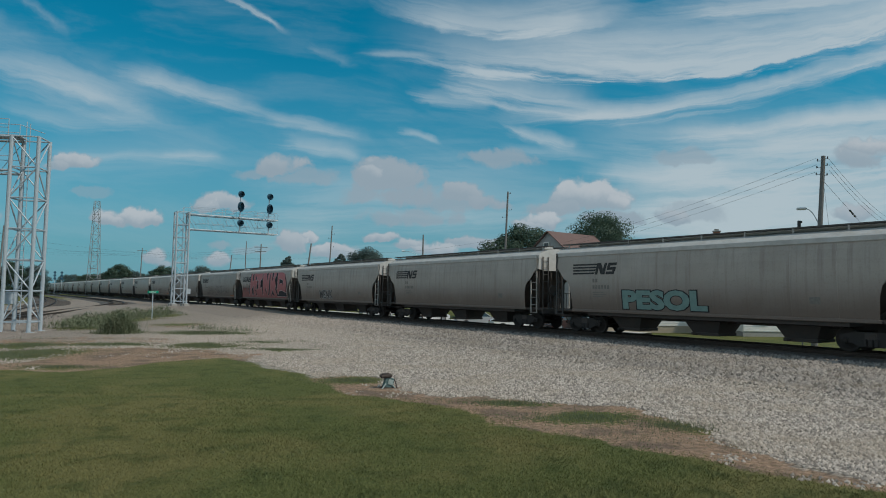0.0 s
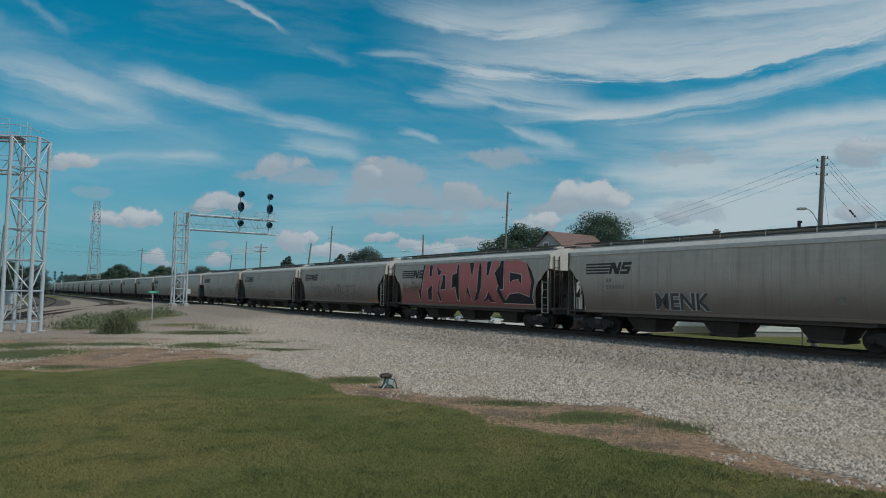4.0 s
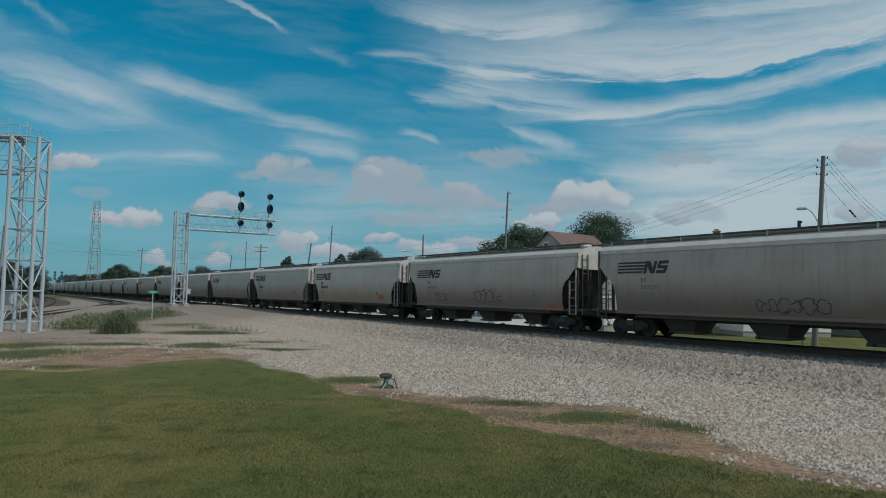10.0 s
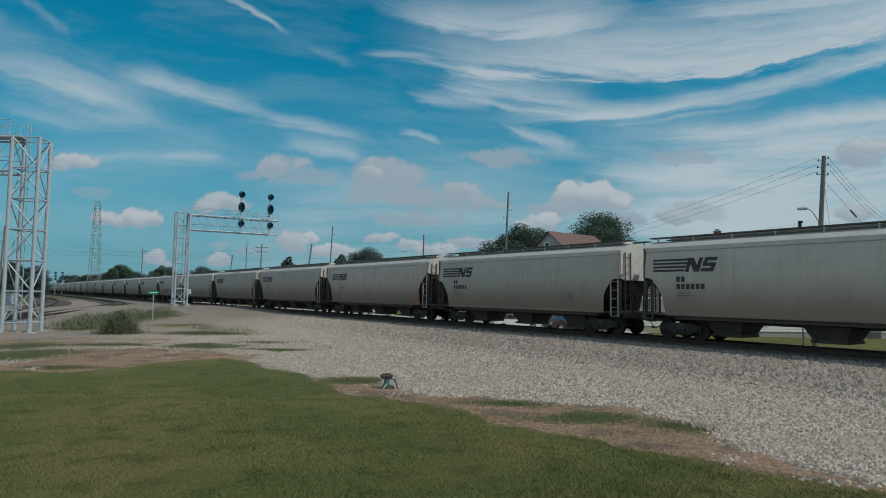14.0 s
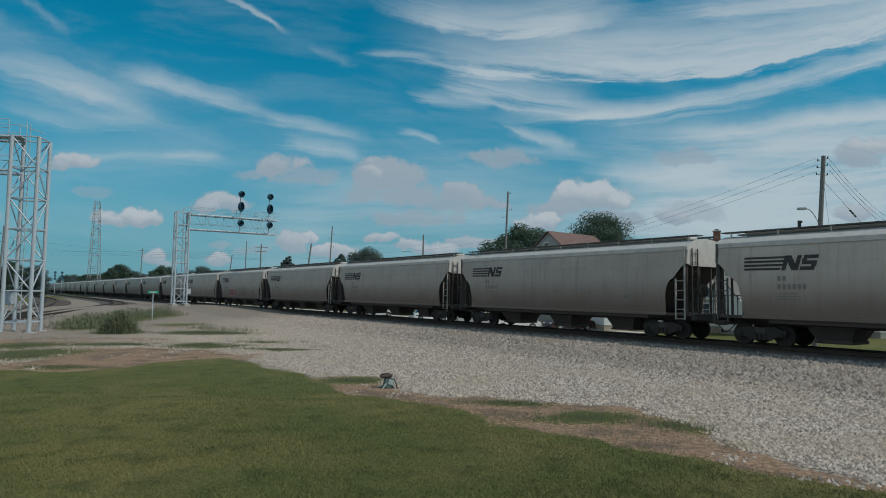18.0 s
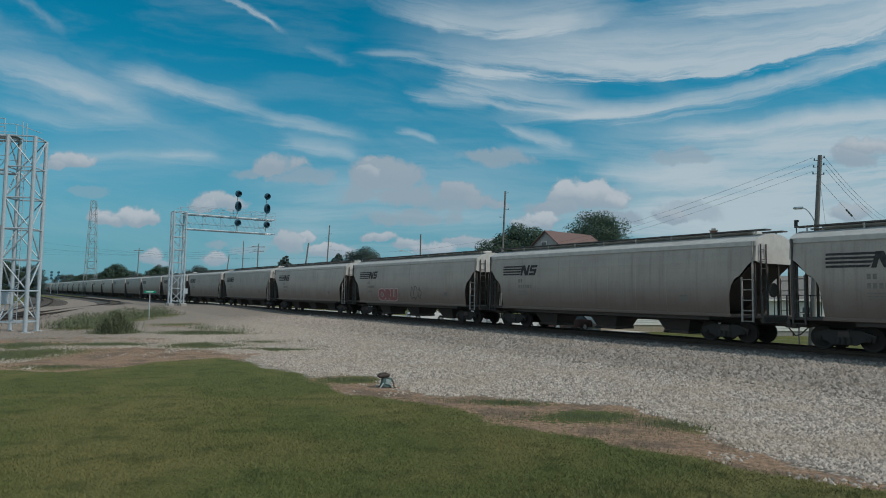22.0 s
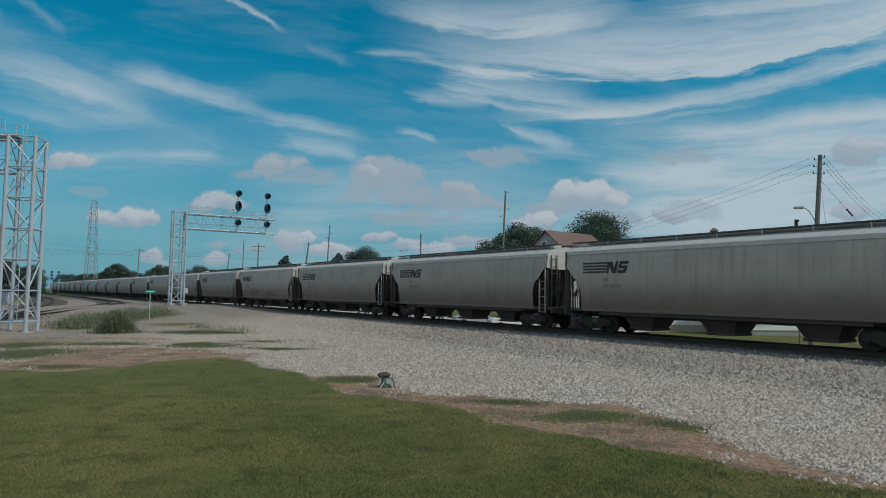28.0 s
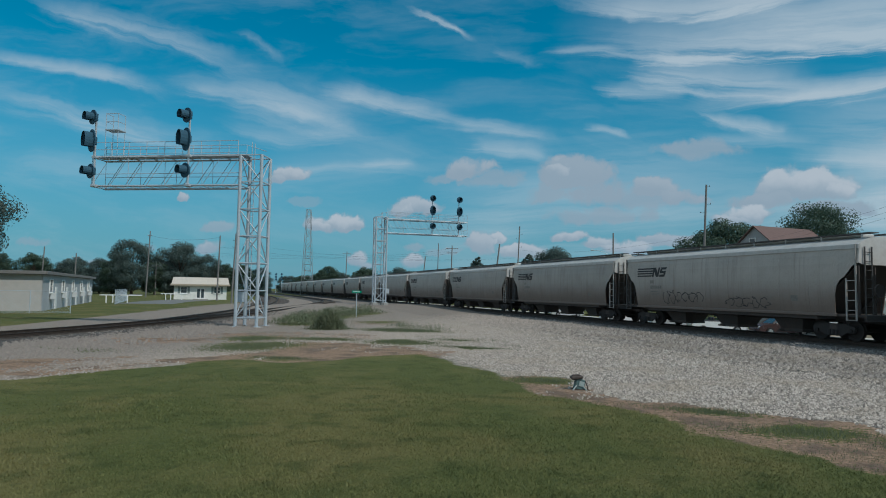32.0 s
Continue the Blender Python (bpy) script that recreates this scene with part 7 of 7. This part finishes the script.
def parked_car(m, colour, label, open_top=False):
    c = thing("parked_car", m, label, "car", group="parked cars")
    paint = material("car_paint_" + "_".join(str(int(100 * v)) for v in colour), colour, tuple(0.9 * v for v in colour), rough=0.25, scale=2, amount=0.2, spec=0.6)
    prof = [(-2.25, 0.35), (-2.28, 0.75), (-2.1, 0.92), (-1.5, 0.98), (0.95, 0.98), (1.95, 0.84), (2.25, 0.68), (2.28, 0.38), (1.9, 0.24), (-1.9, 0.24)]
    part("body", Mesh().prism(prof, -0.86, 0.86), paint, c)
    if open_top:
        part("interior", Mesh().box((-0.35, 0, 1.0), (1.9, 1.4, 0.12), cut=0.03), M_BLACK, c)
        for y in (-0.38, 0.38):
            part("seat", Mesh().box((-0.45, y, 1.16), (0.2, 0.5, 0.36), cut=0.05), M_BLACK, c)
        part("windscreen", Mesh().add([(1.0, -0.72, 0.97), (1.0, 0.72, 0.97), (0.45, 0.62, 1.36), (0.45, -0.62, 1.36), (0.97, -0.72, 0.97), (0.97, 0.72, 0.97), (0.42, 0.62, 1.36), (0.42, -0.62, 1.36)],
                                      [(0, 1, 2, 3), (7, 6, 5, 4), (2, 6, 7, 3), (0, 3, 7, 4), (1, 5, 6, 2)]), paint, c)
    else:
        cab = Mesh().add([(-1.75, -0.8, 0.97), (1.15, -0.8, 0.97), (0.45, -0.62, 1.45), (-1.15, -0.62, 1.45), (-1.75, 0.8, 0.97), (1.15, 0.8, 0.97), (0.45, 0.62, 1.45), (-1.15, 0.62, 1.45)],
                         [(0, 1, 2, 3), (7, 6, 5, 4), (0, 4, 5, 1), (1, 5, 6, 2), (3, 7, 4, 0)])
        cb = part("cabin_glass", cab, M_GLASS, c)
        part("roof", Mesh().box((-0.35, 0, 1.46), (1.64, 1.26, 0.05), cut=0.02), paint, cb)
        for x0, z0, x1, z1 in ((-1.75, 0.97, -1.15, 1.45), (1.15, 0.97, 0.45, 1.45), (-0.4, 0.97, -0.4, 1.45)):
            for y in (-1, 1):
                part("pillar", Mesh().tube((x0, y * 0.815, z0), (x1, y * 0.635, z1), 0.04, n=6), paint, cb)
    for x in (-1.4, 1.4):
        for y in (-0.86, 0.86):
            wl = part("wheel", Mesh().lathe([(0.22, -0.1), (0.32, -0.09), (0.32, 0.09), (0.22, 0.1)], 16, c=(x, y, 0.32), axis="y"), M_TYRE, c)
            part("rim", Mesh().lathe([(0.2, -0.105), (0.2, 0.105)], 12, c=(x, y, 0.32), axis="y"), M_CHROME, wl)
    for y in (-0.62, 0.62):
        part("headlight", Mesh().box((2.2, y, 0.66), (0.12, 0.34, 0.14), cut=0.03), M_TRIM, c)
        part("tail_light", Mesh().box((-2.24, y, 0.78), (0.06, 0.3, 0.14), cut=0.02), material("red_lamp", (0.3, 0.02, 0.02), rough=0.3), c)
    for x, w in ((2.24, 0.12), (-2.24, 0.12)):
        part("bumper", Mesh().box((x, 0, 0.46), (w, 1.7, 0.2), cut=0.04), paint, c)


def parked(x, y, turn):
    return pose(x, y, max(floor_z(x, y), -0.935), 0, 0, turn)


PARKED = ((6.7, 60.8, 12, (0.80, 0.80, 0.79), "white open convertible parked on the street", True), (11.6, 60.4, -160, (0.055, 0.026, 0.025), "dark red car parked on the street", False),
          (3.6, 66.0, 10, (0.45, 0.46, 0.47), "silver car parked on the street", False), (-1.5, 77.0, 20, (0.72, 0.72, 0.72), "white car parked on the street", False),
          (-9.0, 90.0, 25, (0.5, 0.52, 0.53), "pale grey car parked on the street", False))
for x, y, turn, colour, label, top in PARKED:
    parked_car(parked(x, y, turn), colour, label, top)

# ---------------------------------------------------------------- small things by the lawn
M_SIGN = material("green_sign_paint", (0.0, 0.30, 0.19), (0.0, 0.25, 0.16), rough=0.4, scale=3)


def street_sign():
    z = float(ground_height(np.array([-22.2]), np.array([50.3]))[0])
    s = thing("street_sign", pose(-22.2, 50.3, z, 0, 0, 25), "small green name sign on a thin steel post", "sign")
    part("post", Mesh().box((0, 0, 1.0), (0.06, 0.05, 2.0)), M_GALV, s)
    bd = part("board", Mesh().box((0, -0.04, 2.08), (0.78, 0.02, 0.19), cut=0.006), M_SIGN, s, "green sign board")
    part("lettering", Mesh().box((-0.02, -0.053, 2.08), (0.5, 0.004, 0.045)), M_TRIM, bd)


street_sign()


def hydrant_wreck():
    """A small battered box that leans to one side, with a rusty lid and a torn-off strap."""
    s = thing("valve_box", pose(-1.29, 16.1, -0.02, 0, 0, 15) @ Matrix.Scale(0.76, 4), "battered pale green valve box with a rusty lid", "valve box")
    rust = material("rusty_iron", (0.085, 0.068, 0.06), (0.05, 0.042, 0.038), rough=0.9, scale=14, bump=0.4)
    teal = material("chipped_pale_green_paint", (0.07, 0.13, 0.13), (0.14, 0.20, 0.20), rough=0.7, scale=12, stain=(0.1, 0.08, 0.06), stain_amount=0.5, stain_scale=9)
    pale = material("chipped_white_paint", (0.33, 0.39, 0.38), (0.2, 0.26, 0.25), rough=0.7, scale=14)
    lean = Matrix.Rotation(radians(16), 4, "Y") @ Matrix.Rotation(radians(-8), 4, "X")
    part("body", Mesh().box((0, 0, 0.17), (0.30, 0.25, 0.34), m=lean, cut=0.025), teal, s)
    part("door_panel", Mesh().box((0.05, -0.135, 0.20), (0.16, 0.02, 0.16), m=lean, cut=0.006), pale, s, "chipped pale door panel")
    part("hinge", Mesh().tube(lean @ Vector((-0.06, -0.14, 0.10)), lean @ Vector((-0.06, -0.14, 0.30)), 0.012, n=6), rust, s)
    lid = Matrix.Translation((0.0, 0, 0.36)) @ Matrix.Rotation(radians(-6), 4, "Y")
    part("lid", Mesh().box((-0.08, 0, 0.03), (0.38, 0.30, 0.11), m=lid, cut=0.035).box((-0.10, 0, 0.095), (0.24, 0.18, 0.04), m=lid, cut=0.015), rust, s, "rusty iron lid")
    part("strap", Mesh().path([(0.17, -0.08, 0.30), (0.22, -0.13, 0.16), (0.24, -0.16, 0.03), (0.30, -0.14, 0.015)], 0.018, n=6), rust, s)
    for x0, x1 in ((-0.10, -0.24), (0.08, 0.20)):
        part("leg", Mesh().tube((x0, -0.12, 0.16), (x1, -0.20, 0.0), 0.022, n=6), pale, s, "splayed pale leg")
    part("skid", Mesh().box((0.0, 0, 0.02), (0.42, 0.30, 0.05), cut=0.01), rust, s)


hydrant_wreck()


motions()
